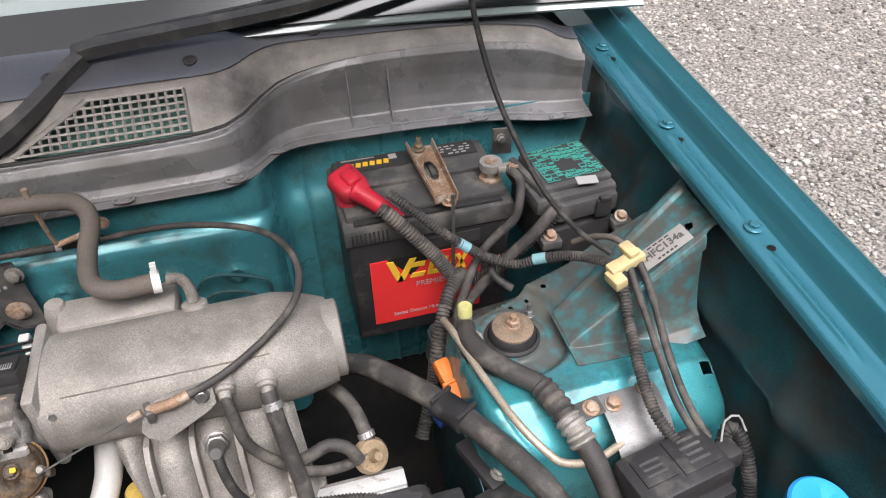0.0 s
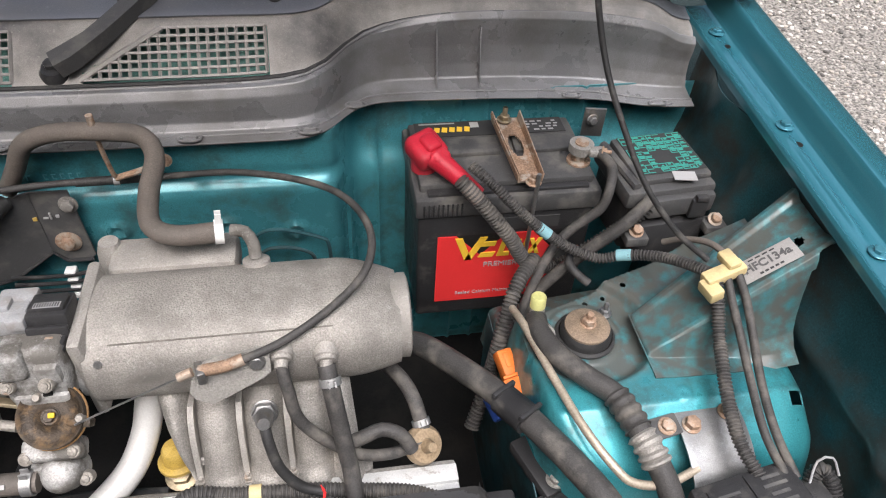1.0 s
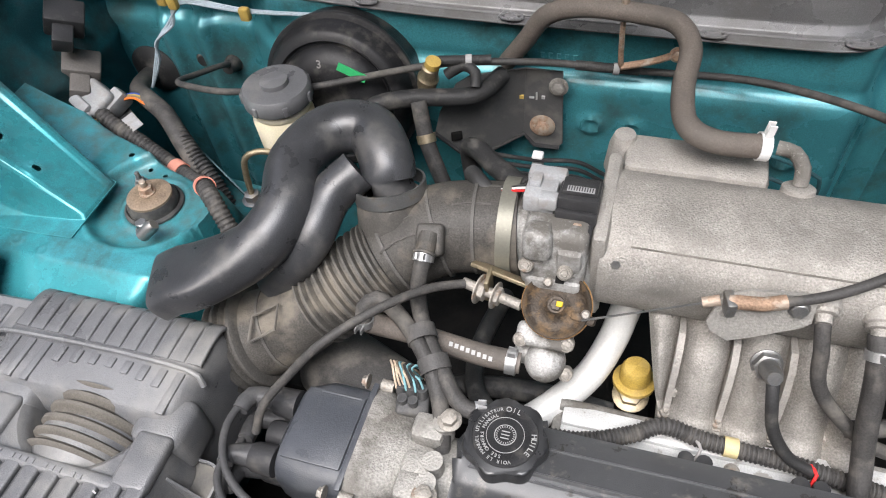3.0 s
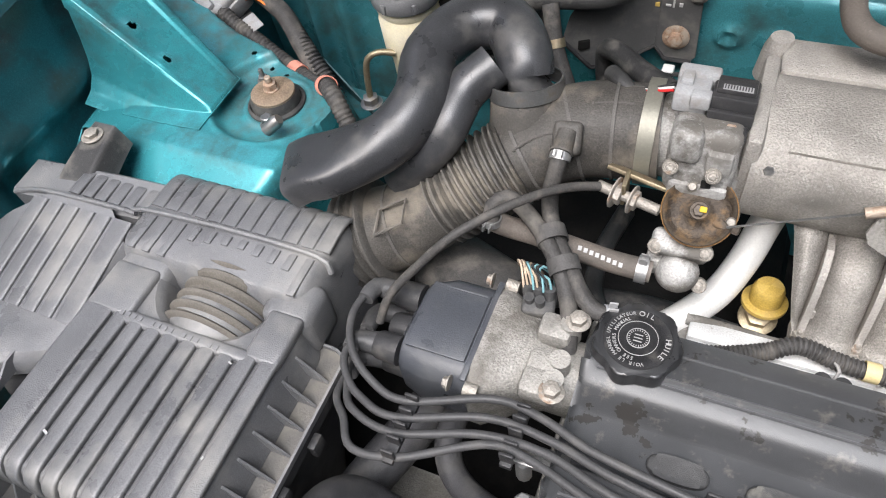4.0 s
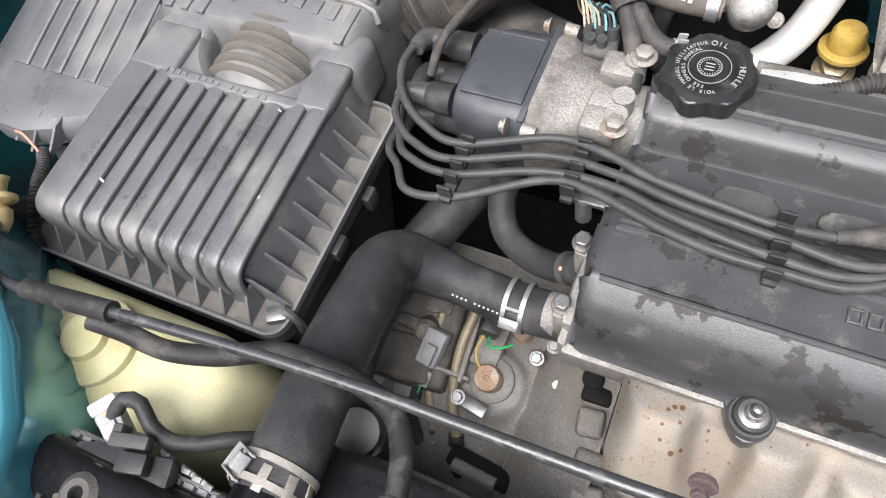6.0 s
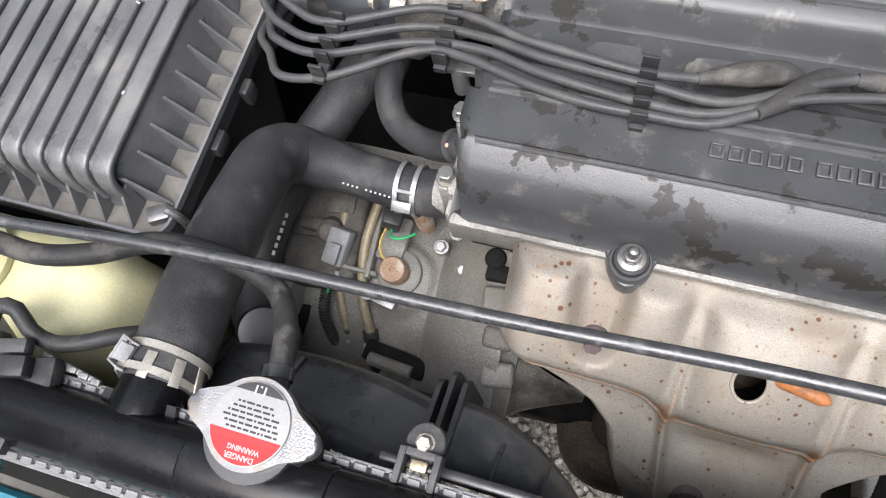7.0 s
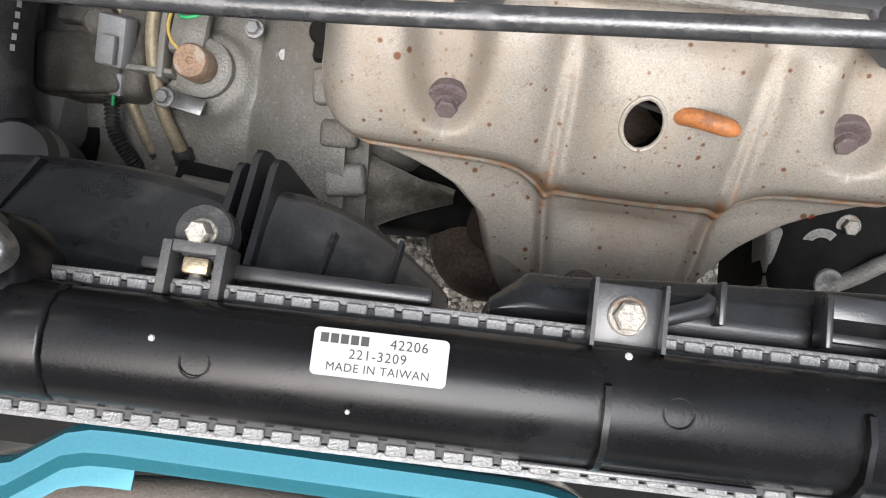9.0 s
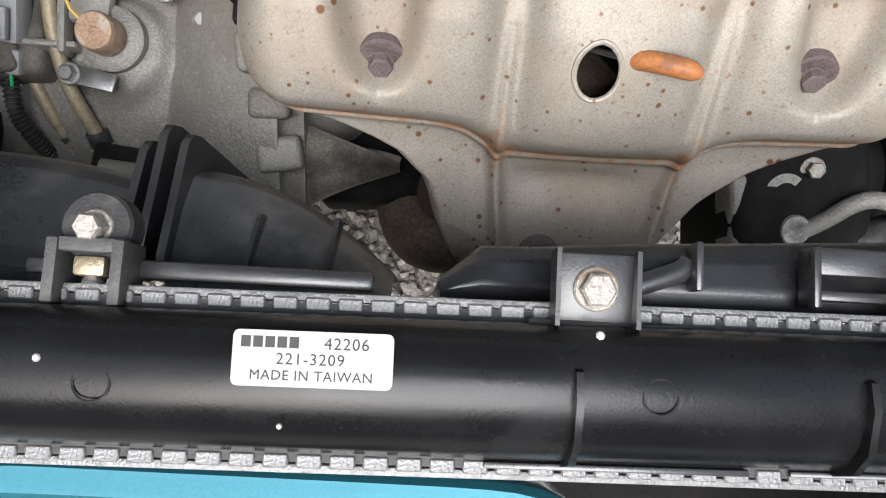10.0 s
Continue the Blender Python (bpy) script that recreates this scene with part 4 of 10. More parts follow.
def wiper(line, name_label, blade_off):
    w = thing("wiper", line[0], name_label, "wiper", "windscreen wipers")
    pts = smooth_line(line, 0.02)
    n = len(pts)
    secs = []
    for k, p in enumerate(pts):
        p = V(p)
        d = (V(pts[min(k + 1, n - 1)]) - V(pts[max(k - 1, 0)])).normalized()
        side = d.cross(V((0, -0.3, 1))).normalized()
        upv = side.cross(d)
        s = k / (n - 1)
        wd = (0.0145 if s < 0.05 else 0.0115) * (1 - 0.6 * max(0, s - 0.3) / 0.7)
        h = 0.016 * (1 - 0.6 * s)
        secs.append([p - side * wd - upv * 0.003, p - side * wd * 0.8 + upv * h, p + side * wd * 0.8 + upv * h, p + side * wd - upv * 0.003])
    part("arm", loft(secs), PLASTIC_DUSTY, w, "black wiper arm")
    part("blade", tube([V(p) + V(blade_off) for p in line[3:]] + [V(line[-1]) + V(blade_off) + V((0.18, 0.05, 0.03))], 0.006, 8), PLASTIC, w, "black wiper blade")
    part("pivot_nut", join(lathe([(0.017, -0.02), (0.017, 0.004), (0.013, 0.010)], V(line[0]) + V((-0.008, 0.008, -0.012)), (0, -0.3, 1), 20), hexbolt(V(line[0]) + V((-0.010, 0.009, -0.003)), (0, -0.3, 1), 0.008, 0.008)), PLASTIC, w)
    return w


wiper([(-0.06, 0.905, 0.975), (-0.02, 0.925, 0.992), (0.055, 1.0, 1.03), (0.075, 1.005, 1.04), (0.32, 1.005, 1.062), (0.45, 1.02, 1.075), (0.6, 1.04, 1.09)], "black wiper arm lying across the cowl panel", (0.0, 0.025, 0.004))
wiper([(-0.62, 0.95, 1.0), (-0.58, 0.965, 1.008), (-0.52, 1.0, 1.03), (-0.42, 1.04, 1.06), (-0.2, 1.09, 1.095), (0.10, 1.13, 1.12)], "black wiper resting low on the windscreen", (0.0, 0.025, 0.006))

# ---- battery and fuse box ----
battery = thing("battery", (0.467, 0.85, 0.62), "black car battery with red and yellow label, dusty lid", "battery")
bx0, bx1, by0, by1, bz0 = 0.346, 0.588, 0.779, 0.938, 0.622
part("case", box((bx0 + bx1) / 2, (by0 + by1) / 2, (bz0 + 0.815) / 2, bx1 - bx0 - 0.006, by1 - by0 - 0.006, 0.815 - bz0, 0.006, seg=3), PLASTIC, battery, "black moulded battery case")
lid = part("lid", box((bx0 + bx1) / 2, (by0 + by1) / 2, 0.829, bx1 - bx0 + 0.002, by1 - by0 + 0.002, 0.030, 0.004), PLASTIC_DUSTY, battery, "dusty black lid")
part("raised_top", box((bx0 + bx1) / 2, (by0 + by1) / 2 + 0.006, 0.847, bx1 - bx0 - 0.012, by1 - by0 - 0.022, 0.016, 0.004), PLASTIC_DUSTY, lid)
for x_ in (0.425, 0.530):
    part("vent_strip", box(x_, 0.868, 0.8575, 0.085, 0.034, 0.007, 0.002), PLASTIC_DUSTY, lid, "raised vent cover")
part("front_ledge", box((bx0 + bx1) / 2, by0 + 0.012, 0.8455, bx1 - bx0 - 0.03, 0.012, 0.006, 0.002), PLASTIC, lid)
for i in range(9):
    part("grip_rib", box(bx0 + 0.010 + 0.006 * i, by0 - 0.001, 0.827, 0.003, 0.004, 0.020, 0.001), PLASTIC, lid)
yl = by0 + 0.0018
part("label", box(0.458, yl, 0.715, 0.165, 0.002, 0.125), LABEL_RED, battery, "red label with yellow lettering")
part("label", box(0.498, yl - 0.0006, 0.7955, 0.080, 0.002, 0.02), BLACK_PRINT, battery)
wedge = bmesh.new()
for tri_ in (((0.400, 0.780), (0.470, 0.780), (0.435, 0.742)), ((0.505, 0.780), (0.545, 0.780), (0.545, 0.735))):
    wedge.faces.new([wedge.verts.new((x, yl - 0.0014, z)) for x, z in tri_])
part("label_print", wedge, BLACK_PRINT, battery)
part("logo_band", join(*[loft([[(x, yl - 0.003, z0), (x + w, yl - 0.003, z0), (x + w, yl - 0.001, z0), (x, yl - 0.001, z0)], [(x + s, yl - 0.003, z1), (x + s + w, yl - 0.003, z1), (x + s + w, yl - 0.001, z1), (x + s, yl - 0.001, z1)]])
                       for x, w, s, z0, z1 in ((0.413, 0.010, -0.014, 0.735, 0.775), (0.413, 0.010, 0.020, 0.735, 0.775), (0.432, 0.020, 0.004, 0.738, 0.746), (0.434, 0.020, 0.002, 0.758, 0.766),
                                               (0.458, 0.007, 0.006, 0.738, 0.766), (0.463, 0.012, 0.0, 0.738, 0.745), (0.478, 0.007, 0.006, 0.738, 0.766), (0.490, 0.007, 0.006, 0.738, 0.766), (0.500, 0.006, 0.014, 0.738, 0.766), (0.512, 0.006, -0.01, 0.738, 0.766))]), YELLOW_PRINT, battery, "plain yellow bars of the maker's mark")
part("label_text", text_mesh("PREMIER", 0.013, (0.465, yl - 0.0016, 0.722), (90, 0, 0), 0.0004), WHITE_PRINT, battery)
part("label_text", text_mesh("Sealed Calcium Maintenance Free", 0.0085, (0.462, yl - 0.0016, 0.668), (90, 0, 0), 0.0004), WHITE_PRINT, battery)
part("lid_sticker", box(0.465, 0.913, 0.8562, 0.210, 0.034, 0.001), BLACK_PRINT, lid, "black printed strip on the lid")
part("lid_print", join(*[box(0.380 + 0.0105 * k, 0.911, 0.8570, 0.0075, 0.011, 0.0004, turn=(0, 0, -12)) for k in range(6)]), YELLOW_PRINT, lid, "plain yellow bars of the maker's mark")
part("lid_sticker", box(0.444, 0.920, 0.8568, 0.012, 0.012, 0.001), WHITE_PRINT, lid)
part("lid_print", join(*[box(0.508 + 0.010 * c_ + 0.002 * (r_ % 2), 0.922 - 0.0065 * r_, 0.8568, 0.0075 - 0.002 * (c_ % 2), 0.0030, 0.0004) for r_ in range(4) for c_ in range(6) if (r_ + c_) % 4]), WHITE_PRINT, lid, "rows of small white print bars")
part("lid_print", box(0.392, 0.926, 0.8568, 0.050, 0.0025, 0.0004), WHITE_PRINT, lid)
part("negative_post", lathe([(0.016, 0), (0.016, 0.004), (0.010, 0.006), (0.009, 0.032)], (0.568, 0.828, 0.854), n=20), RUSTY, battery, "tarnished lead post")
term = thing("battery_terminal", (0.568, 0.828, 0.874), "tarnished negative battery terminal clamp", "terminal")
part("clamp", join(lathe([(0.009, 0), (0.016, 0), (0.016, 0.012), (0.009, 0.012)], (0.568, 0.828, 0.872), n=20, cap=False), box(0.584, 0.814, 0.879, 0.022, 0.014, 0.010, 0.003)), ALU_DIRTY, term)
part("bolt", hexbolt((0.590, 0.810, 0.882), (1, -0.5, 0.2), 0.005, 0.006, stud=0.006), RUSTY, term)

boot = thing("terminal_boot", (0.366, 0.80, 0.865), "bright red rubber boot over the positive terminal", "terminal cover")
bx = join(box(0.364, 0.833, 0.884, 0.044, 0.046, 0.030, 0.010, (18, -8, 28), 4), box(0.368, 0.828, 0.897, 0.022, 0.026, 0.014, 0.006, (18, -8, 28), 4), box(0.378, 0.812, 0.884, 0.026, 0.020, 0.024, 0.007, (18, -8, 32), 3))
part("cap", join(bx, lathe([(0.017, 0.0), (0.018, 0.020)], (0.362, 0.834, 0.854), n=18)), RED, boot)
part("sleeve", tube([(0.372, 0.815, 0.885), (0.395, 0.795, 0.872), (0.424, 0.775, 0.852)], lambda s: 0.0145 - 0.005 * s, 14), RED, boot)

holder = thing("battery_clamp", (0.487, 0.84, 0.87), "rusty steel hold-down bracket across the battery", "bracket")
def strap(u, v):
    w = (v - 0.5) * 2
    c = V((0.483, 0.905, 0.872)).lerp(V((0.491, 0.785, 0.858)), u)
    if abs(w) < 0.45 and 0.28 < u < 0.62 and (w / 0.45) ** 2 + ((u - 0.45) / 0.17) ** 2 < 1:
        return None
    return c + V((0.020 * w * (1 - 0.2 * u), 0, 0.012 * (abs(w) > 0.84) + 0.004))
part("strap", sheet(strap, 40, 24, 0.003), RUSTY, holder, "rusted pressed strap with an oval hole")
part("rod", tube([(0.480, 0.898, 0.84), (0.480, 0.898, 0.898)], 0.003, 8, straight=True), BRASS, holder)
part("nut", hexbolt((0.480, 0.898, 0.878), r=0.007, h=0.008, stud=0.012), BRASS, holder, "brass-coloured nut")
part("rod", tube([(0.495, 0.768, 0.66), (0.495, 0.768, 0.885)], 0.003, 8, straight=True), STEEL, holder)
part("nut", hexbolt((0.492, 0.776, 0.866), r=0.007, h=0.008, stud=0.006), RUSTY, holder)

fuse = thing("fuse_box", (0.68, 0.81, 0.75), "black under-bonnet fuse box with a green printed lid chart", "fuse box")
ft = Matrix.Translation((0.668, 0.808, 0)) @ pose(0, 0, 0, 0, 0, 5)
part("body", moved(join(box(0.002, 0.002, 0.800, 0.112, 0.100, 0.085, 0.006), box(0.006, -0.052, 0.778, 0.10, 0.03, 0.066, 0.005)), ft), PLASTIC, fuse, "black fuse box body")
flid = part("lid", moved(join(box(0.0, 0.0, 0.846, 0.126, 0.110, 0.026, 0.006), box(0.008, 0.006, 0.861, 0.104, 0.094, 0.012, 0.004), box(0.012, -0.058, 0.836, 0.094, 0.016, 0.030, 0.005), tube([(-0.055, 0.048, 0.862), (-0.052, 0.0, 0.862), (-0.048, -0.046, 0.862)], 0.006, 8)), ft), PLASTIC_DUSTY, fuse, "dusty black lid with stepped edges")
part("chart", moved(box(0.010, 0.010, 0.8676, 0.092, 0.082, 0.001), ft), BLACK_PRINT, flid, "black chart with green print")
rng = random.Random(4)
cells = []
for i in range(9):
    for j in range(9):
        if (3 <= i <= 5 and 2 <= j <= 4) or rng.random() < 0.10:
            continue
        x, y, w_, h_ = -0.030 + 0.0100 * i, -0.025 + 0.0088 * j, 0.0088 + 0.0012 * rng.random(), 0.0070
        for q in (box(x, y + h_ / 2, 0.8684, w_, 0.0012, 0.0004), box(x, y - h_ / 2, 0.8684, w_, 0.0012, 0.0004), box(x - w_ / 2, y, 0.8684, 0.0012, h_, 0.0004), box(x, y + 0.001 * rng.choice((-1, 1)), 0.8684, w_ * (0.3 + 0.5 * rng.random()), 0.0026, 0.0004)):
            if rng.random() < 0.9:
                cells.append(q)
part("chart_print", moved(join(*cells), ft), GREEN_PRINT, flid, "unreadable green cells and lines")
part("sticker", box(0.690, 0.768, 0.8680, 0.030, 0.018, 0.0008, turn=(0, 0, -8)), WHITE_PRINT, flid, "blank white sticker")
part("latch", join(box(0.708, 0.744, 0.834, 0.024, 0.010, 0.030, 0.003), box(0.708, 0.742, 0.851, 0.016, 0.010, 0.008, 0.002)), PLASTIC, fuse)
for p in ((0.627, 0.735, 0.808), (0.738, 0.742, 0.812)):
    part("mount_foot", box(p[0], p[1], p[2] - 0.010, 0.030, 0.026, 0.014, 0.003), PLASTIC_DUSTY, fuse)
    part("bolt", hexbolt(p, (0, -0.5, 1), 0.007, 0.009, 1.4), RUSTY, fuse)
part("mount_plate", box(0.612, 0.905, 0.862, 0.03, 0.004, 0.045, 0.001, (0, 0, -10)), STEEL, fuse, "grey metal mounting tab")
part("bolt", hexbolt((0.608, 0.901, 0.868), (0.1, -1, 0.2), 0.006, 0.006), STEEL, fuse)

# ---- engine ----
engine = thing("engine", (0.13, 0.4, 0.3), "transverse four-cylinder engine with worn black valve cover and cast alloy parts", "engine")
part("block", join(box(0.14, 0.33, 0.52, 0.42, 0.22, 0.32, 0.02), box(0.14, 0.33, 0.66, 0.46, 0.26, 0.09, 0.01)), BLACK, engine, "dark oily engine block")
part("cylinder_head", join(box(0.135, 0.325, 0.690, 0.455, 0.278, 0.05, 0.004), box(0.17, 0.472, 0.697, 0.37, 0.055, 0.028, 0.004)), ALU_DIRTY, engine, "dirty cast alloy cylinder head")
sec = [(0.184, 0.716), (0.184, 0.722), (0.190, 0.728), (0.192, 0.745), (0.198, 0.762), (0.208, 0.773), (0.222, 0.779), (0.224, 0.7815), (0.226, 0.7795), (0.262, 0.781), (0.264, 0.783), (0.266, 0.781),
       (0.290, 0.779), (0.296, 0.774), (0.302, 0.756), (0.306, 0.752), (0.352, 0.752), (0.356, 0.756), (0.362, 0.776), (0.368, 0.781), (0.384, 0.783), (0.386, 0.785), (0.388, 0.783), (0.418, 0.781),
       (0.434, 0.772), (0.442, 0.752), (0.446, 0.728), (0.452, 0.722), (0.452, 0.716)]
vc = part("valve_cover", profile_x(sec, -0.083, 0.372, 0.012), CRINKLE, engine, "black enamel valve cover, paint flaking in patches", smooth=35)
part("gasket_rail", box(0.1445, 0.318, 0.7135, 0.462, 0.276, 0.006, 0.002), ALU_DIRTY, engine)
mark_ = [box(0, s * 0.0048, 0, 0.0098, 0.0020, 0.0020, 0.0006) for s in (-1, 1)] + [box(s * 0.0039, 0, 0, 0.0020, 0.0096, 0.0020, 0.0006) for s in (-1, 1)]
bar_ = finish("raised_mark", join(*mark_), CRINKLE)
xx = 0.0850
for word in (5, 5, 2):
    for k in range(word):
        o = new("raised_mark", bar_)
        o.parent = vc
        o.matrix_parent_inverse = wmat(vc).inverted()
        o.location = (xx + 0.006, 0.2480, 0.7816)
        xx += 0.0124
    xx += 0.0055
for y0_, z0_ in ((0.2215, 0.7795), (0.2655, 0.7812), (0.2705, 0.7812), (0.3795, 0.7830), (0.3865, 0.7835), (0.4105, 0.7818)):
    part("raised_line", tube([(-0.070, y0_, z0_), (0.15, y0_, z0_), (0.36, y0_, z0_)], 0.0014, 6, 0.1, straight=True), CRINKLE, vc, "thin raised casting line")
for x in (0.010, 0.085, 0.190, 0.285):
    oval_ = [(x + 0.024 * math.copysign(abs(math.cos(a)) ** 0.7, math.cos(a)), 0.326 + 0.0105 * math.copysign(abs(math.sin(a)) ** 0.8, math.sin(a))) for a in [2 * math.pi * k / 36 for k in range(36)]]
    part("well_cover", slab(oval_, 0.750, 0.7575, 0.003, 3), CRINKLE_BARE, vc, "worn oval swelling over the plug well")
for x in (0.054, 0.280):
    part("stud_boss", join(slab([(x - 0.026, 0.196), (x - 0.019, 0.184), (x - 0.013, 0.170), (x - 0.006, 0.161), (x, 0.159), (x + 0.006, 0.161), (x + 0.013, 0.170), (x + 0.019, 0.184), (x + 0.026, 0.196)], 0.706, 0.722, 0.003, 2), lathe([(0.0165, -0.006), (0.0165, 0.004), (0.015, 0.007), (0.010, 0.007)], (x, 0.178, 0.719), n=28)), CRINKLE, vc, "boss merging into a pointed flange lip")
    part("rubber_washer", lathe([(0.0125, 0), (0.0135, 0.003), (0.0125, 0.006), (0.009, 0.0075)], (x, 0.178, 0.726), n=28), RUBBER, vc)
    part("cap_nut", join(lathe([(0.0105, 0.0), (0.0105, 0.002), (0.008, 0.0035)], (x, 0.178, 0.7325), n=24), hexbolt((x, 0.178, 0.735), r=0.0066, h=0.007, washer=1.05), lathe([(0.0048, 0.0), (0.0046, 0.003), (0.0030, 0.006), (0.0, 0.007)], (x, 0.178, 0.742), n=16)), STEEL, vc, "dull steel acorn nut")

cap = thing("oil_filler_cap", (-0.044, 0.405, 0.783), "black seven-lobed oil filler cap with white print", "oil cap")
lob = []
for k in range(84):
    a_ = 2 * math.pi * k / 84
    lob.append((-0.044 + (0.0345 + 0.0022 * math.cos(7 * a_)) * math.cos(a_), 0.405 + (0.0345 + 0.0022 * math.cos(7 * a_)) * math.sin(a_)))
part("knob", slab(lob, 0.784, 0.800, 0.003, 3), PLASTIC_GLOSS, cap)
part("top", lathe([(0.028, 0.7995), (0.027, 0.8015), (0.016, 0.8015), (0.0155, 0.8022)], (-0.044, 0.405, 0), n=40), PLASTIC, cap)
cap_print = []
for ri, ro in ((0.0085, 0.0092), (0.0155, 0.0160)):
    cap_print.append(lathe([(ri, 0.8021), (ro, 0.8021), (ro, 0.8025), (ri, 0.8025)], (-0.044, 0.405, 0), n=40, cap=False))
def ring_text(body, r, a0, step, size):
    out = []
    for i, ch in enumerate(body):
        if ch == " ":
            continue
        a = radians(a0 - step * i)
        out.append(text_mesh(ch, size, (-0.044 + r * math.cos(a), 0.405 + r * math.sin(a), 0.8019), (0, 0, math.degrees(a) - 90), 0.0003))
    return out
cap_print += ring_text("OIL", 0.0235, 95, 11, 0.0065) + ring_text("HUILE", 0.0235, 10, 10, 0.0065)
cap_print += ring_text("SEE OWNERS MANUAL", 0.0190, 268, 9, 0.0042) + ring_text("VOIR LE MANUEL UTILISATEUR", 0.0235, 290, 7.2, 0.0042)
for k in range(24):
    a_ = 2 * math.pi * k / 24
    cap_print.append(box(-0.044 + 0.0072 * math.cos(a_), 0.405 + 0.0072 * math.sin(a_), 0.8023, 0.0014, 0.0006, 0.0005, turn=(0, 0, math.degrees(a_))))
for z_ in (-0.003, 0, 0.003):
    cap_print.append(box(-0.044, 0.405 + z_, 0.8023, 0.007, 0.0008, 0.0005))
part("print", join(*cap_print), mat("grey_white_print", (0.33, 0.33, 0.325), 0.5, 0, 0.1, 60, 0, 500, speck=0, wear=0), cap, "white printed lettering and rings")

# intake manifold
manifold = thing("intake_manifold", (0.16, 0.6, 0.7), "dull cast aluminium intake manifold with speckled top", "intake manifold")
px0, px1, py, pz = 0.006, 0.302, 0.602, 0.846
def plen(u, v):
    x = px0 + (px1 - px0) * u
    k = max(0, (u - 0.80) / 0.20)
    r = 0.060 - 0.013 * k ** 1.7
    a = 2 * math.pi * v
    ca, sa = math.cos(a), math.sin(a)
    e = 0.78
    y = py + r * (abs(ca) ** e) * (1 if ca > 0 else -1) * 1.04
    z = pz - 0.006 * k + r * (abs(sa) ** e) * (1 if sa > 0 else -1) * 0.86
    return (x, y, z)
bm = loft([[plen(i / 40, j / 48) for j in range(48)] for i in range(41)])
part("plenum", bm, ALU, manifold, "cast plenum chamber, grainy grey", smooth=50)
part("end_ring", lathe([(0.043, -0.004), (0.045, 0.0), (0.045, 0.014), (0.040, 0.016), (0.036, 0.013), (0.0, 0.013)], (0.298, 0.602, 0.840), (1, 0, 0), 40), ALU, manifold, "machined end ring")
part("parting_line", tube([(0.03, 0.5560, 0.8868), (0.10, 0.5560, 0.8868), (0.17, 0.5560, 0.8868), (0.235, 0.5560, 0.8868)], 0.0009, 6), GRIMY_BROWN, manifold, "fine casting seam along the plenum")
part("throttle_flange", box(0.004, 0.602, 0.846, 0.014, 0.112, 0.108, 0.006), ALU, manifold, "square cast flange")
part("rear_flange", join(box(0.075, 0.680, 0.868, 0.13, 0.05, 0.035, 0.008), lathe([(0.017, -0.03), (0.014, 0.0), (0.010, 0.012)], (0.008, 0.694, 0.878), n=20)), ALU, manifold, "cast lug behind the plenum")
part("nipple_boss", lathe([(0.016, -0.02), (0.014, 0.004), (0.011, 0.006)], (0.161, 0.648, 0.888), (0, 0.35, 1), 24), ALU, manifold)
part("pipe", tube([(0.161, 0.650, 0.895), (0.160, 0.656, 0.908), (0.152, 0.668, 0.914), (0.138, 0.672, 0.914)], 0.0066, 12), ALU_DIRTY, manifold, "dull tan metal elbow pipe")
def runner_block(u, v):
    """Four runners cast as one wavy block, curving from the plenum down to the head."""
    line = [(0.582, 0.802), (0.560, 0.794), (0.541, 0.775), (0.529, 0.750), (0.520, 0.727), (0.500, 0.714)]
    i = v * (len(line) - 1)
    k = min(int(i), len(line) - 2)
    w = i - k
    y = line[k][0] + (line[k + 1][0] - line[k][0]) * w
    z = line[k][1] + (line[k + 1][1] - line[k][1]) * w
    x = 0.050 + 0.034 * v + (0.195 - 0.022 * v) * u
    wave = 0.0
    for cx in (0.064, 0.111, 0.158, 0.205, 0.245):
        wave = max(wave, 1 - (abs(x - cx) / 0.0228) ** 3.0)
    e = max(0, wave) * 0.030 - 0.012 * (1 - min(1, min(u, 1 - u) / 0.06)) ** 2
    return (x, y - e * (0.45 + 0.5 * v), z + e * 0.55 * (1 - v))


part("runner_casting", sheet(runner_block, 150, 40, 0.004), ALU, manifold, "four intake runners cast as one ribbed block", smooth=60)
for x in (0.0875, 0.1345, 0.1815):
    part("runner_web", loft([[(x - 0.0030, y, z), (x + 0.0030, y, z), (x + 0.0024, y + 0.03, z - 0.004), (x - 0.0024, y + 0.03, z - 0.004)] for y, z in ((0.540, 0.800), (0.527, 0.790), (0.516, 0.770), (0.509, 0.748), (0.504, 0.728), (0.498, 0.716))]), ALU, manifold, "thin cast web between runners")
for x in (0.080, 0.185):
    part("casting_pip", lathe([(0.005, 0), (0.005, 0.002), (0.004, 0.003)], (x + 0.012, 0.514, 0.740), (0, -1, 0.3), 14), ALU, manifold)
flange_ = [(0.080, 0.520), (0.080, 0.500)] + [(0.080 + 0.185 * k / 60, 0.497 - 0.0055 * abs(math.sin(math.pi * 4 * k / 60)) ** 0.6) for k in range(1, 60)] + [(0.265, 0.500), (0.265, 0.520)]
part("runner_flange", slab(flange_, 0.704, 0.716, 0.002), ALU_DIRTY, manifold, "scalloped flange of the runners")
for x in (0.0875, 0.1345, 0.1815, 0.2285):
    part("flange_nut", hexbolt((x, 0.502, 0.716), r=0.0055, h=0.006, washer=1.3, stud=0.004), PITTED, manifold)
part("cable_bracket", loft([[(x, 0.537 - k - 0.35 * (0.888 - z), z + 0.3 * k) for x, z in ((0.099, 0.850), (0.103, 0.842), (0.118, 0.835), (0.135, 0.842), (0.168, 0.858), (0.175, 0.864), (0.175, 0.882), (0.168, 0.888), (0.127, 0.884), (0.106, 0.874))] for k in (0.0, 0.003)]), ALU_DIRTY, manifold, "flat zinc throttle cable bracket")
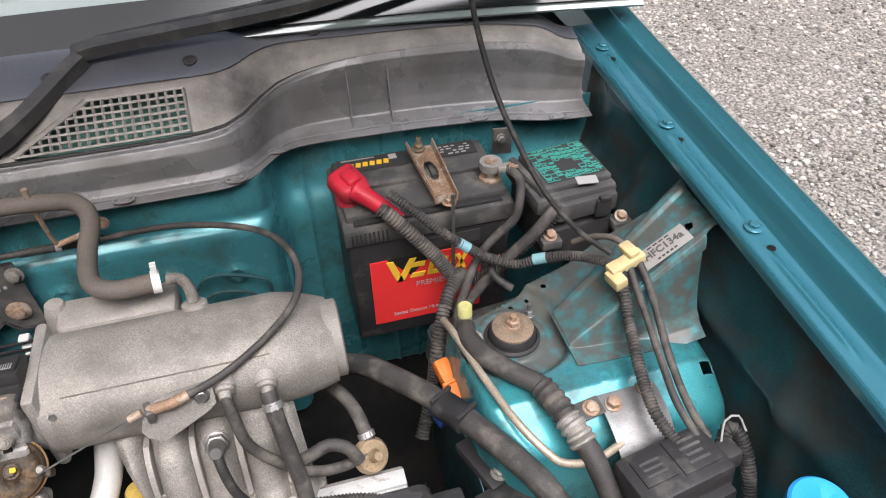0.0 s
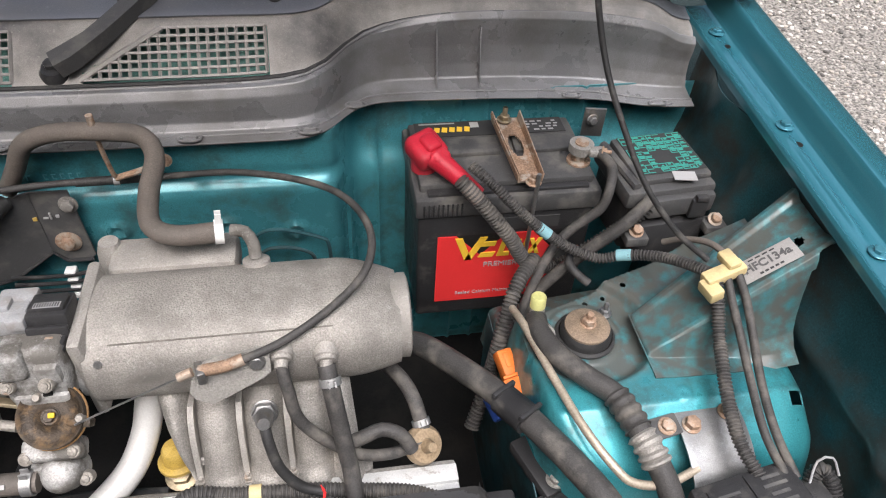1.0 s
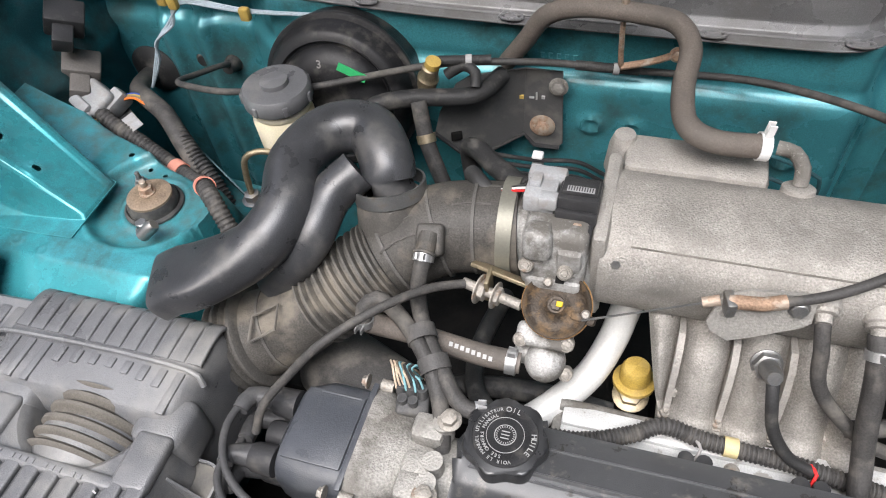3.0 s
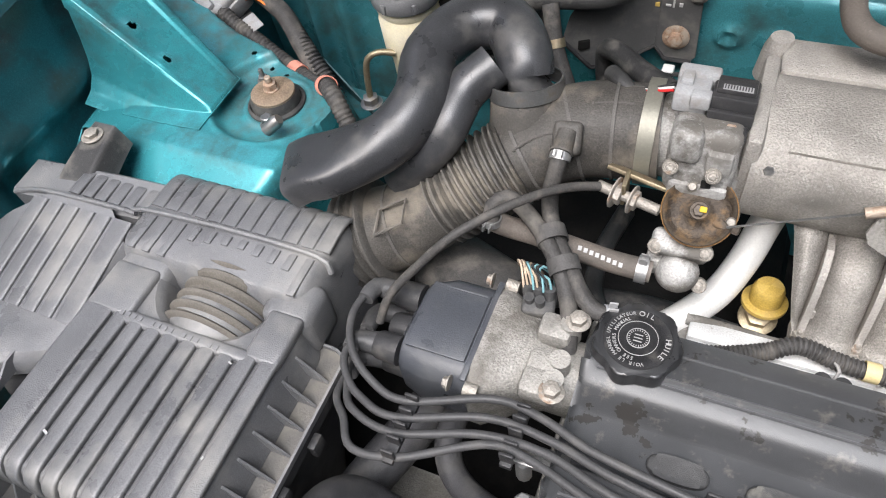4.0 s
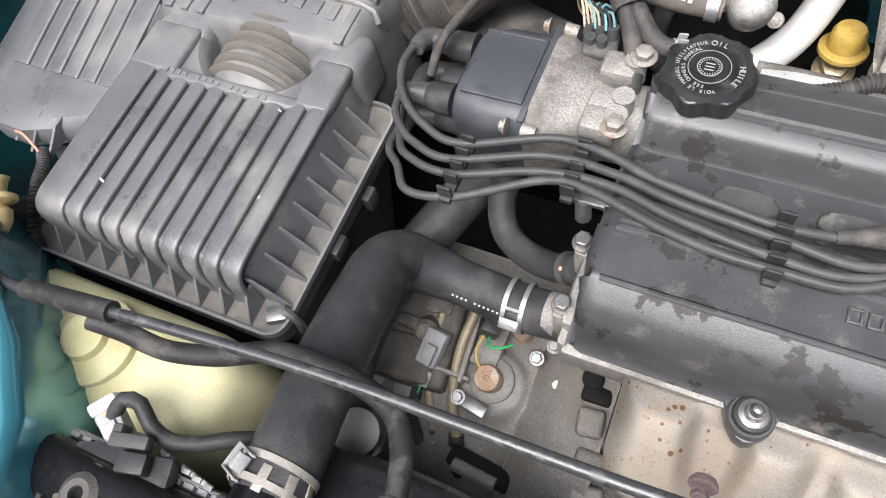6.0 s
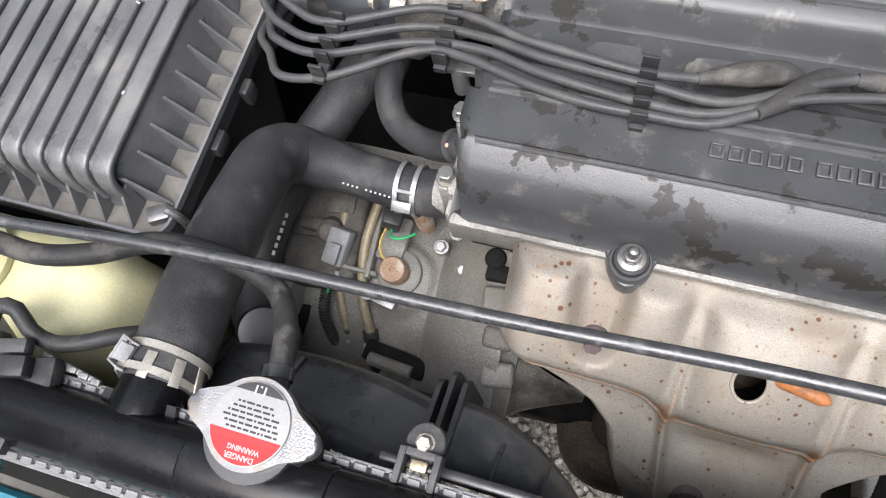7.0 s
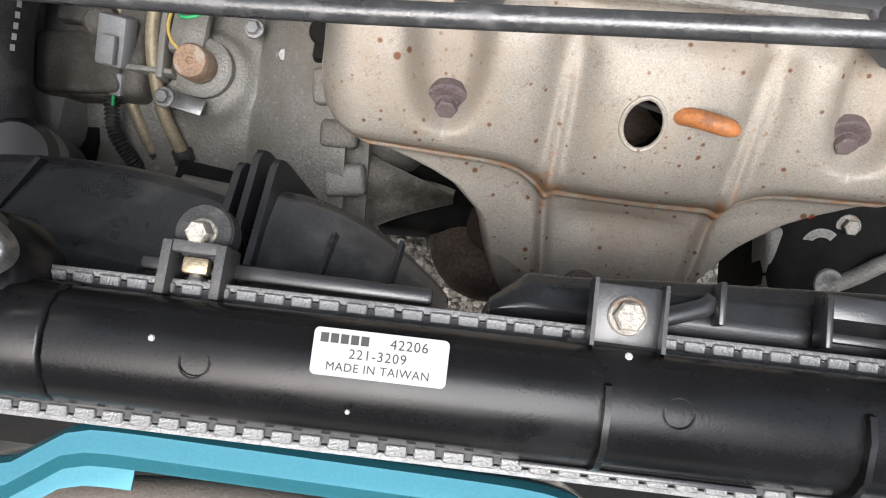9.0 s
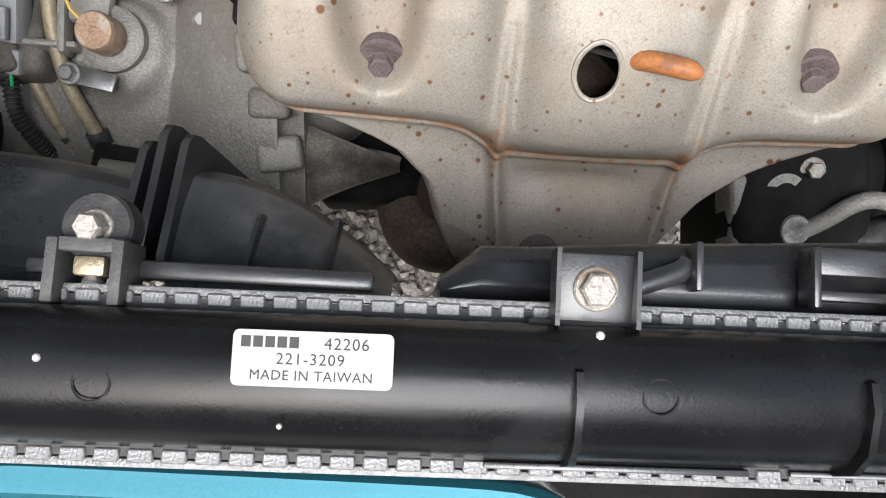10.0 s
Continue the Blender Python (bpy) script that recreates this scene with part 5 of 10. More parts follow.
part("bracket_bolt", hexbolt((0.163, 0.530, 0.876), (0, -1, 0.35), 0.007, 0.006, 1.2), STEEL, manifold)
part("bracket_clamp", box(0.112, 0.526, 0.872, 0.008, 0.018, 0.016, 0.002, (0, 0, 15)), STEEL, manifold)
for x, y, z in ((0.226, 0.540, 0.862), (0.184, 0.541, 0.868)):
    part("vacuum_port", lathe([(0.0125, -0.014), (0.0122, 0.001), (0.0105, 0.0025), (0.0102, 0.006), (0.0066, 0.007), (0.0062, 0.014)], (x, y, z), (0, -0.7, -0.2), 16), ALU, manifold)
part("flange_screw", hexbolt((0.020, 0.548, 0.872), (0, -1, 0.5), 0.0045, 0.005), STEEL, manifold)

tb = thing("throttle_assembly", (-0.03, 0.59, 0.82), "cast throttle body with brown-stained pulley and sensor", "throttle assembly")
CAST_PALE = mat("pale_zinc_casting", (0.36, 0.355, 0.34), 0.55, 0.35, 0.25, 30, 0.5, 500, (0.095, 0.084, 0.068), 0.48, 26, 0.8, soft=0.10, speck=0.5)
part("bore", lathe([(0.036, -0.075), (0.038, -0.072), (0.038, -0.055), (0.042, -0.05), (0.042, -0.01), (0.050, -0.006), (0.050, 0.0)], (0.0, 0.596, 0.842), (1, 0, 0), 32), CAST_PALE, tb, "cast alloy bore")
part("front_casting", join(box(-0.032, 0.550, 0.872, 0.056, 0.034, 0.062, 0.008, (-12, 0, 0), 3), box(-0.046, 0.542, 0.892, 0.026, 0.026, 0.030, 0.007, (-12, 0, 4), 3), box(-0.018, 0.540, 0.880, 0.022, 0.020, 0.024, 0.005), box(-0.030, 0.538, 0.848, 0.050, 0.026, 0.022, 0.006)), CAST_PALE, tb, "grey front casting, blotched with dirt")
for p in ((-0.020, 0.527, 0.874), (-0.054, 0.530, 0.872)):
    part("screw", join(lathe([(0.0068, -0.008), (0.0068, 0.002), (0.006, 0.003)], p, (0, -0.8, 0.6), 18), hexbolt(V(p) + V((0, -0.002, 0.002)), (0, -0.8, 0.6), 0.0036, 0.003)), PITTED, tb)
sensor = part("sensor", join(box(-0.019, 0.588, 0.903, 0.036, 0.036, 0.020, 0.003, (-12, 0, 0)), box(-0.019, 0.590, 0.914, 0.031, 0.024, 0.006, 0.002, (-12, 0, 0)), box(-0.019, 0.566, 0.899, 0.036, 0.006, 0.016, 0.002, (-12, 0, 0))), PLASTIC, tb, "black pressure sensor")
part("tab", join(box(-0.018, 0.560, 0.896, 0.030, 0.018, 0.006, 0.002, (-12, 0, 0)), lathe([(0.013, -0.003), (0.013, 0.003)], (-0.016, 0.552, 0.895), (0, -0.2, 1), 20)), PLASTIC, sensor)
part("tab_bolt", hexbolt((-0.016, 0.555, 0.898), (0, -0.2, 1), 0.0058, 0.004, 1.35), RUSTY, sensor)
part("sticker", join(box(-0.018, 0.583, 0.9185, 0.023, 0.008, 0.0006, turn=(-12, 0, 0))), LIGHT_GREY, sensor, "small grey printed sticker")
part("sticker_print", join(*[box(-0.028 + 0.0022 * k, 0.583, 0.9190, 0.0010, 0.006, 0.0005, turn=(-12, 0, 0)) for k in range(10)]), BLACK_PRINT, sensor)
part("plug", join(box(-0.052, 0.585, 0.903, 0.028, 0.030, 0.018, 0.003, (-8, 0, 0)), box(-0.050, 0.606, 0.905, 0.034, 0.016, 0.016, 0.003, (-8, 0, 0)), box(-0.044, 0.574, 0.909, 0.016, 0.014, 0.012, 0.002, (-8, 0, 0)), box(-0.058, 0.594, 0.912, 0.010, 0.018, 0.006, 0.0015, (-8, 0, 0))), LIGHT_GREY, sensor, "grey connector plug")
stained = mat("brown_stained_steel", (0.042, 0.031, 0.021), 0.45, 0.35, 0.35, 60, 0.3, 500, (0.17, 0.105, 0.05), 0.34, 45, 0.6, soft=0.12)
PD = V((0, -0.62, 0.78)).normalized()
PC = V((-0.0235, 0.516, 0.842))
part("pulley", join(lathe([(0.006, 0.002), (0.020, 0.002), (0.024, 0.0), (0.0285, 0.0), (0.0300, 0.0025), (0.0300, 0.004), (0.0265, 0.006), (0.0300, 0.008), (0.0292, 0.0105), (0.026, 0.0085), (0.021, 0.006), (0.010, 0.0065), (0.008, 0.008)], PC - PD * 0.006, PD, 44), box(PC.x + 0.024, PC.y - 0.004, PC.z - 0.008, 0.022, 0.008, 0.012, 0.002, (38, 0, -10))), stained, tb, "dark brown-stained throttle pulley")
part("rust_rim", lathe([(0.0301, 0.001), (0.0312, 0.002), (0.0312, 0.004), (0.0301, 0.005)], PC - PD * 0.006, PD, 44, False), mat("orange_rust", (0.30, 0.17, 0.07), 0.7, 0.2, 0.3, 60, 0.3), tb, "rusty rim")
part("washer", lathe([(0.0085, 0), (0.0085, 0.002), (0.006, 0.003)], PC + PD * 0.001, PD, 20), stained, tb)
part("nut", hexbolt(PC + PD * 0.003, PD, 0.0055, 0.005), stained, tb)
part("paint_mark", box(PC.x + 0.003, PC.y - 0.004, PC.z + 0.007, 0.006, 0.005, 0.003, 0.001, (38, 0, 0)), mat("yellow_paint", (0.62, 0.36, 0.01), 0.5, 0, 0.1, 60, 0.1), tb, "dab of yellow paint")
for dx_, dz_ in ((-0.010, 0.018), (0.026, -0.004)):
    part("stop_stud", lathe([(0.0042, 0), (0.0042, 0.006), (0.003, 0.008)], PC + V((dx_, 0.78 * dz_, 0.62 * dz_)), PD, 14), PITTED, tb)
part("lever", box(PC.x - 0.001, PC.y + 0.020, PC.z + 0.022, 0.008, 0.022, 0.005, 0.001, (38, 0, 6)), BLACK, tb)
spr = [(-0.018 + 0.0088 * math.cos(a), 0.5345 + 0.0006 * a - 0.6 * 0.0088 * math.sin(a), 0.868 + 0.0005 * a + 0.8 * 0.0088 * math.sin(a)) for a in [k * 0.45 for k in range(70)]]
part("spring", tube(spr, 0.0011, 5, 0.01, straight=True), STEEL, tb, "steel return spring")
part("idle_valve", join(lathe([(0.019, -0.03), (0.0195, -0.012), (0.018, 0.006), (0.013, 0.014), (0.006, 0.017)], (-0.028, 0.494, 0.780), (0.1, -0.62, 0.75), 28), box(-0.031, 0.508, 0.800, 0.050, 0.022, 0.036, 0.006, (30, 0, 0), 3), box(-0.048, 0.505, 0.775, 0.020, 0.02, 0.022, 0.005)), CAST_PALE, tb, "cast idle air valve")
for p in ((-0.051, 0.494, 0.810), (-0.010, 0.496, 0.812), (-0.008, 0.488, 0.775)):
    part("screw", join(lathe([(0.0068, -0.01), (0.0068, 0.0), (0.0058, 0.001)], p, (0, -0.7, 0.7), 16), lathe([(0.0042, 0), (0.0042, 0.003), (0.0034, 0.0036)], p, (0, -0.7, 0.7), 14)), PITTED, tb)

wp = thing("coolant_pipe", (0, 0.5, 0.7), "thick whitish alloy pipe curving under the plenum", "pipe")
part("tube", tube([(0.045, 0.600, 0.80), (0.036, 0.580, 0.765), (0.028, 0.560, 0.735), (0.012, 0.530, 0.712), (-0.015, 0.495, 0.705), (-0.04, 0.470, 0.700)], 0.0150, 18), mat("white_oxidised_alloy", (0.70, 0.69, 0.66), 0.42, 0.25, 0.06, 30, 0.08, 500), wp)

# ---- distributor and ignition leads ----
dist = thing("distributor", (-0.17, 0.385, 0.72), "distributor with black cap and dusty alloy body", "distributor")
CAP_BLUE = mat("blue_black_moulding", (0.034, 0.038, 0.046), 0.30, 0, 0.22, 30, 0.15, 900, (0.075, 0.078, 0.082), 0.28, 18, 0.5, soft=0.14, spec=0.6)
cap_s = rounded(0.332, 0.690, 0.438, 0.776, 0.022, 5)
part("cap", loft([[(-0.168, y, z) for y, z in cap_s], [(-0.215, y, z) for y, z in cap_s], [(-0.238, y, z) for y, z in rounded(0.338, 0.696, 0.430, 0.772, 0.022, 5)], [(-0.243, y, z) for y, z in rounded(0.345, 0.702, 0.423, 0.765, 0.02, 5)]]), CAP_BLUE, dist, "shiny blue-black distributor cap", smooth=30)
part("cap_ridge", join(box(-0.205, 0.385, 0.7768, 0.056, 0.070, 0.003, 0.0012), box(-0.200, 0.418, 0.7772, 0.040, 0.002, 0.003, 0.0006), box(-0.1725, 0.385, 0.7775, 0.006, 0.104, 0.004, 0.0015)), CAP_BLUE, dist)
body_s = rounded(0.328, 0.684, 0.442, 0.780, 0.026, 5)
part("housing", loft([[(-0.170, y, z) for y, z in body_s], [(-0.160, y, z) for y, z in body_s], [(-0.128, y, z) for y, z in rounded(0.345, 0.695, 0.425, 0.774, 0.03, 5)], [(-0.108, y, z) for y, z in rounded(0.352, 0.70, 0.418, 0.768, 0.03, 5)], [(-0.080, y, z) for y, z in rounded(0.352, 0.70, 0.418, 0.768, 0.03, 5)]]), ALU_DIRTY, dist, "speckled alloy housing", smooth=30)
for y, z in ((0.440, 0.772), (0.330, 0.772)):
    part("screw", join(lathe([(0.006, -0.012), (0.006, 0.0)], (-0.170, y, z), (-1, 0, 0.1), 14), hexbolt((-0.183, y, z), (-1, 0, 0), 0.005, 0.006)), PITTED, dist)
for y, z, s_ in ((0.350, 0.760, 0.02), (0.404, 0.765, 0.02), (0.355, 0.725, 0.02), (0.405, 0.722, 0.02), (0.380, 0.745, 0.01)):
    part("tower", lathe([(0.0145, 0), (0.0135, 0.02), (0.012, 0.024)], (-0.240, y, z), (-1, 0, 0), 18), PLASTIC, dist)
for y, z, h in ((0.352, 0.772, 0.02), (0.405, 0.776, 0.02), (0.372, 0.77, 0.01)):
    part("ear", join(box(-0.112, y, z, 0.03, 0.026, 0.022, 0.006), lathe([(0.009, -0.01), (0.009, 0.014)], (-0.100, y + 0.004, z), n=16)), ALU_DIRTY, dist)
part("ear_bolt", hexbolt((-0.098, 0.345, 0.784), r=0.0075, h=0.009), PITTED, dist)
part("ear_bolt", hexbolt((-0.095, 0.412, 0.790), r=0.0075, h=0.008), PITTED, dist)
plugc = part("connector", join(box(-0.137, 0.430, 0.762, 0.030, 0.024, 0.040, 0.004, (14, 6, 10), 3), box(-0.132, 0.420, 0.756, 0.022, 0.012, 0.026, 0.003, (14, 6, 10)), *[lathe([(0.0050, 0), (0.0050, 0.012), (0.0036, 0.012)], (-0.147 + 0.0100 * k, 0.433, 0.780), (0, 0.15, 1), 12) for k in range(3)], *[lathe([(0.0045, 0), (0.0045, 0.010), (0.0032, 0.010)], (-0.143 + 0.0100 * k, 0.424, 0.778), (0, 0.0, 1), 12) for k in range(2)]), PLASTIC_DUSTY, dist, "dark grey wiring connector")
part("coil_lead_boss", box(-0.15, 0.43, 0.74, 0.02, 0.02, 0.04, 0.004), PLASTIC, dist)
TAN_WIRE = mat("faded_tan_wire", (0.42, 0.33, 0.24), 0.6, 0, 0.15, 60, 0.05, 600)
for k in range(9):
    c = (TAN_WIRE, TAN_WIRE, TAN_WIRE, BLUE_TAPE, TAN_WIRE, RUBBER, BLUE_TAPE, RUBBER, BLUE_TAPE)[k]
    x = -0.150 + 0.0030 * k
    part("wire", tube([(x, 0.431 + 0.002 * (k % 3), 0.790), (x - 0.003, 0.437, 0.800 + 0.002 * (k % 3)), (x - 0.008 - 0.0008 * k, 0.447 + 0.002 * (k % 2), 0.802 - 0.0012 * k), (x - 0.014, 0.456, 0.792), (x - 0.013 + 0.002 * k, 0.462, 0.772), (x, 0.466, 0.750)], 0.0011, 6), c, plugc)

LEADS = [
    ([(-0.262, 0.404, 0.765), (-0.284, 0.398, 0.775), (-0.291, 0.365, 0.780), (-0.276, 0.330, 0.780), (-0.245, 0.308, 0.776), (-0.210, 0.302, 0.775), (-0.142, 0.327, 0.776), (-0.100, 0.323, 0.780), (-0.056, 0.309, 0.783), (0.0, 0.301, 0.783), (0.036, 0.298, 0.782), (0.070, 0.303, 0.778)], 0.125),
    ([(-0.262, 0.350, 0.760), (-0.282, 0.345, 0.765), (-0.284, 0.325, 0.768), (-0.270, 0.306, 0.770), (-0.250, 0.293, 0.772), (-0.214, 0.286, 0.774), (-0.141, 0.310, 0.776), (-0.086, 0.307, 0.780), (-0.035, 0.294, 0.785), (0.034, 0.285, 0.788), (0.090, 0.281, 0.788), (0.145, 0.308, 0.786), (0.17, 0.318, 0.784)], 0.215),
    ([(-0.262, 0.405, 0.722), (-0.290, 0.395, 0.73), (-0.290, 0.345, 0.745), (-0.272, 0.303, 0.758), (-0.253, 0.282, 0.768), (-0.210, 0.274, 0.772), (-0.141, 0.295, 0.776), (-0.087, 0.296, 0.780), (-0.032, 0.280, 0.786), (0.037, 0.270, 0.788), (0.085, 0.271, 0.788), (0.147, 0.296, 0.788), (0.25, 0.315, 0.786)], 0.305),
    ([(-0.262, 0.355, 0.725), (-0.285, 0.345, 0.73), (-0.284, 0.300, 0.745), (-0.262, 0.276, 0.758), (-0.240, 0.252, 0.766), (-0.198, 0.257, 0.770), (-0.135, 0.289, 0.775), (-0.097, 0.287, 0.780), (-0.041, 0.270, 0.785), (0.0, 0.262, 0.788), (0.038, 0.261, 0.788), (0.08, 0.262, 0.788), (0.11, 0.275, 0.790)], 0.155),
]
for pts, px_ in LEADS:
    w = thing("ignition_lead", pts[0], "grey-black spark plug lead running over the valve cover", "ignition lead", "ignition leads")
    part("lead", tube(pts, 0.0037, 10), LEAD, w)
    part("cap_boot", tube([pts[0], pts[1], (V(pts[1]) * 0.5 + V(pts[2]) * 0.5)], lambda s: 0.0115 - 0.004 * s, 14), LEAD, w, "thick rubber boot at the cap")
    end = pts[-1]
    part("plug_boot", tube([end, V(end).lerp(V((px_, 0.322, 0.776)), 0.5), (px_, 0.322, 0.772), (px_ + 0.012, 0.324, 0.760)], lambda s: 0.0045 + 0.0050 * min(1, s * 2.2), 16), HOSE, w, "thick rubber plug boot lying along the cover")
for x, y, ys in ((-0.205, 0.279, 0.05), (-0.115, 0.305, 0.044), (0.036, 0.279, 0.046)):
    h = thing("lead_holder", (x, y, 0.775), "small black plastic comb holding the ignition leads", "lead holder", "lead holders")
    part("comb", join(box(x, y, 0.770 if x < 0 else 0.782, 0.010, ys + 0.01, 0.006, 0.001), *[box(x, y - ys / 2 + ys * k / 4, 0.779 if x < 0 else 0.790, 0.012, 0.003, 0.014, 0.001) for k in range(5)]), PLASTIC, h)

# ---- radiator and front ----
rad = thing("radiator", (0.1, -0.035, 0.4), "black-topped radiator with crimped aluminium header tabs", "radiator")
ry0, ry1, rz = -0.0635, -0.0065, 0.788
rx0, rx1 = -0.40, 0.40
sec = [(-0.058, rz - 0.010), (-0.058, rz + 0.001), (-0.0575, rz + 0.006), (-0.054, rz + 0.013), (-0.048, rz + 0.019), (-0.040, rz + 0.0228), (-0.031, rz + 0.0240), (-0.022, rz + 0.0225), (-0.016, rz + 0.018), (-0.0125, rz + 0.010), (-0.012, rz + 0.001), (-0.012, rz - 0.010)]
TANK = mat("tank_black_plastic", (0.0045, 0.0046, 0.0052), 0.24, 0, 0.25, 25, 0.03, 900, (0.012, 0.012, 0.013), 0.28, 14, 0.34, spec=0.24, soft=0.14, speck=0.12, speck_scale=260, wear=0.1)
part("top_tank", profile_x(sec, rx0 + 0.01, rx1 - 0.01, 0.006), TANK, rad, "glossy black plastic top tank", smooth=60)
part("core", box(0, -0.035, 0.575, 0.74, 0.03, 0.40), mat("radiator_fins", (0.10, 0.10, 0.10), 0.5, 0.6, 0.3, 60, 0.5, 300), rad, "dark finned core")
part("header_plate", join(box(0, ry1 + 0.0004, rz - 0.0035, 0.76, 0.0030, 0.0085, 0.0006), box(0, ry0 - 0.0004, rz - 0.0035, 0.76, 0.0030, 0.0085, 0.0006)), TAB_ALU, rad, "pale aluminium header strip")
part("seal_strip", join(box(0, ry1 - 0.0042, rz - 0.0015, 0.76, 0.0050, 0.004), box(0, ry0 + 0.0042, rz - 0.0015, 0.76, 0.0050, 0.004)), RUBBER, rad)
tabm = finish("crimp_tab", box(0, 0, 0, 0.0087, 0.0046, 0.0034, 0.0006, (6, 0, 0), 1), TAB_ALU)
tabf = finish("crimp_tab", box(0, 0, 0, 0.0087, 0.0046, 0.0034, 0.0006, (-6, 0, 0), 1), TAB_ALU)
for i in range(68):
    x = rx0 + 0.022 + 0.0112 * i
    for y, m_ in ((ry1 - 0.0020, tabm), (ry0 + 0.0020, tabf)):
        o = new("crimp_tab", m_)
        o.parent = rad
        o.matrix_parent_inverse = wmat(rad).inverted()
        o.location = (x, y, rz - 0.0002)
lab = part("label", slab([(0.0145 + x, -0.0350 + y) for x, y in rounded(0, 0, 0.0495, 0.0172, 0.002)], 0.8106, 0.8131), WHITE_PRINT, rad, "white printed part label")
for body_, size_, dx, dy, sp in (("42206", 0.0052, 0.0350, 0.0134, 1.1), ("221-3209", 0.0050, 0.0240, 0.0084, 1.12), ("MADE IN TAIWAN", 0.0043, 0.0245, 0.0034, 1.08)):
    part("print", text_mesh(body_, size_, (0.0145 + dx, -0.0350 + dy, 0.8132), (0, 0, 0), 0.00008, spacing=sp), BLACK_PRINT, lab)
part("maker_mark", join(*[box(0.0185 + 0.0037 * k, -0.0350 + 0.0136, 0.8132, 0.0029, 0.0034, 0.0002) for k in range(5)]), BLACK_PRINT, lab, "plain bars of the maker's mark")
for x in (0.122, 0.215):
    fin_ = [(-0.026, rz + 0.0225), (-0.050, rz + 0.015), (-0.058, rz + 0.002), (-0.0600, rz + 0.0035), (-0.0575, rz + 0.0150), (-0.050, rz + 0.0235), (-0.036, rz + 0.0275), (-0.027, rz + 0.0262)]
    part("tank_rib", loft([[(x - 0.0012, y, z) for y, z in fin_], [(x + 0.0012, y, z) for y, z in fin_]]), TANK, rad, "thin upright fin on the tank")
part("front_ledge", join(box(0.14, -0.0600, rz + 0.002, 0.09, 0.0022, 0.004, 0.0005), box(0.30, -0.0600, rz + 0.001, 0.20, 0.002, 0.003, 0.0005)), PLASTIC_GLOSS, rad)
for x, y in ((-0.028, -0.036), (0.148, -0.034), (0.24, -0.034)):
    part("ejector_mark", lathe([(0.0052, 0), (0.0056, 0.0003), (0.0060, 0.0)], (x, y, rz + 0.0236), n=28, cap=False), PLASTIC, rad)
for x, y, r_ in ((-0.045, -0.029, 0.0014), (0.130, -0.0155, 0.0016), (0.030, -0.047, 0.001)):
    part("paint_speck", lathe([(r_, 0), (r_ * 0.7, 0.0005)], (x, y, rz + (0.0238 if y < -0.02 else 0.0185)), (0, 0.3 if y > -0.02 else 0, 1), 7), WHITE_PRINT, rad, "white paint speck")
part("filler_base", join(lathe([(0.034, -0.03), (0.032, -0.004), (0.026, 0.002)], (-0.131, -0.018, rz + 0.020), n=32), profile_x([(y * 1.02 + 0.001, z + 0.0022) for y, z in sec], -0.178, -0.085, 0.002)), TANK, rad, "broad neck section of the tank", smooth=60)
part("filler_neck", lathe([(0.024, -0.01), (0.024, 0.014), (0.028, 0.016), (0.028, 0.020)], (-0.131, -0.007, rz + 0.024), n=32), PLASTIC_GLOSS, rad)
part("overflow_spout", tube([(-0.133, 0.006, rz + 0.024), (-0.136, 0.030, rz + 0.022)], 0.005, 14, straight=True), PLASTIC_GLOSS, rad)
part("inlet_neck", join(tube([(-0.226, -0.04, 0.780), (-0.226, -0.015, 0.785), (-0.226, 0.03, 0.778)], 0.0225, 22), loft([[(-0.26, -0.05, 0.775), (-0.19, -0.05, 0.775), (-0.19, -0.05, 0.79), (-0.26, -0.05, 0.79)], [(-0.252, -0.005, 0.765), (-0.20, -0.005, 0.765), (-0.20, -0.005, 0.795), (-0.252, -0.005, 0.795)]])), TANK, rad)

rcap = thing("pressure_cap", (-0.131, -0.006, 0.826), "zinc pressure cap with white and red warning print", "cap")
CX, CY = -0.131, -0.006
capo = []
for k in range(120):
    a_ = 2 * math.pi * k / 120
    w_ = abs(math.cos(a_ - radians(-4)))
    r_ = 0.0262 + 0.0155 * math.exp(-(math.acos(min(1, w_)) / 0.36) ** 2)
    capo.append((CX + r_ * math.cos(a_), CY + r_ * math.sin(a_)))
part("shell", slab(capo, 0.829, 0.8375, 0.0022, 3), STEEL, rcap, "shiny zinc-plated shell with two ears")
part("disc", lathe([(0.0235, 0.8372), (0.0232, 0.8390), (0.0225, 0.8394)], (CX, CY, 0), n=48), WHITE_PRINT, rcap)
def segment(a0, a1, z):
    return slab([(CX + 0.0226 * math.cos(radians(a)), CY + 0.0226 * math.sin(radians(a))) for a in range(a0, a1, 4)], z, z + 0.0003)
part("warning_field", segment(196, 345, 0.8394), LABEL_RED, rcap, "red warning field")
part("pressure_field", segment(48, 133, 0.8394), BLACK_PRINT, rcap, "black pressure field")
part("pressure_mark", text_mesh("1.1", 0.0075, (CX, CY + 0.0186, 0.8399), (0, 0, 180), 0.0002, bold=0.0002), WHITE_PRINT, rcap)
part("print", text_mesh("DANGER", 0.0044, (CX + 0.001, CY - 0.0185, 0.8399), (0, 0, 180), 0.0001, bold=0.0001), WHITE_PRINT, rcap)
part("print", text_mesh("WARNING", 0.0040, (CX + 0.002, CY - 0.0140, 0.8399), (0, 0, 180), 0.0001, bold=0.0001), WHITE_PRINT, rcap)
rng = random.Random(3)
rows_ = []
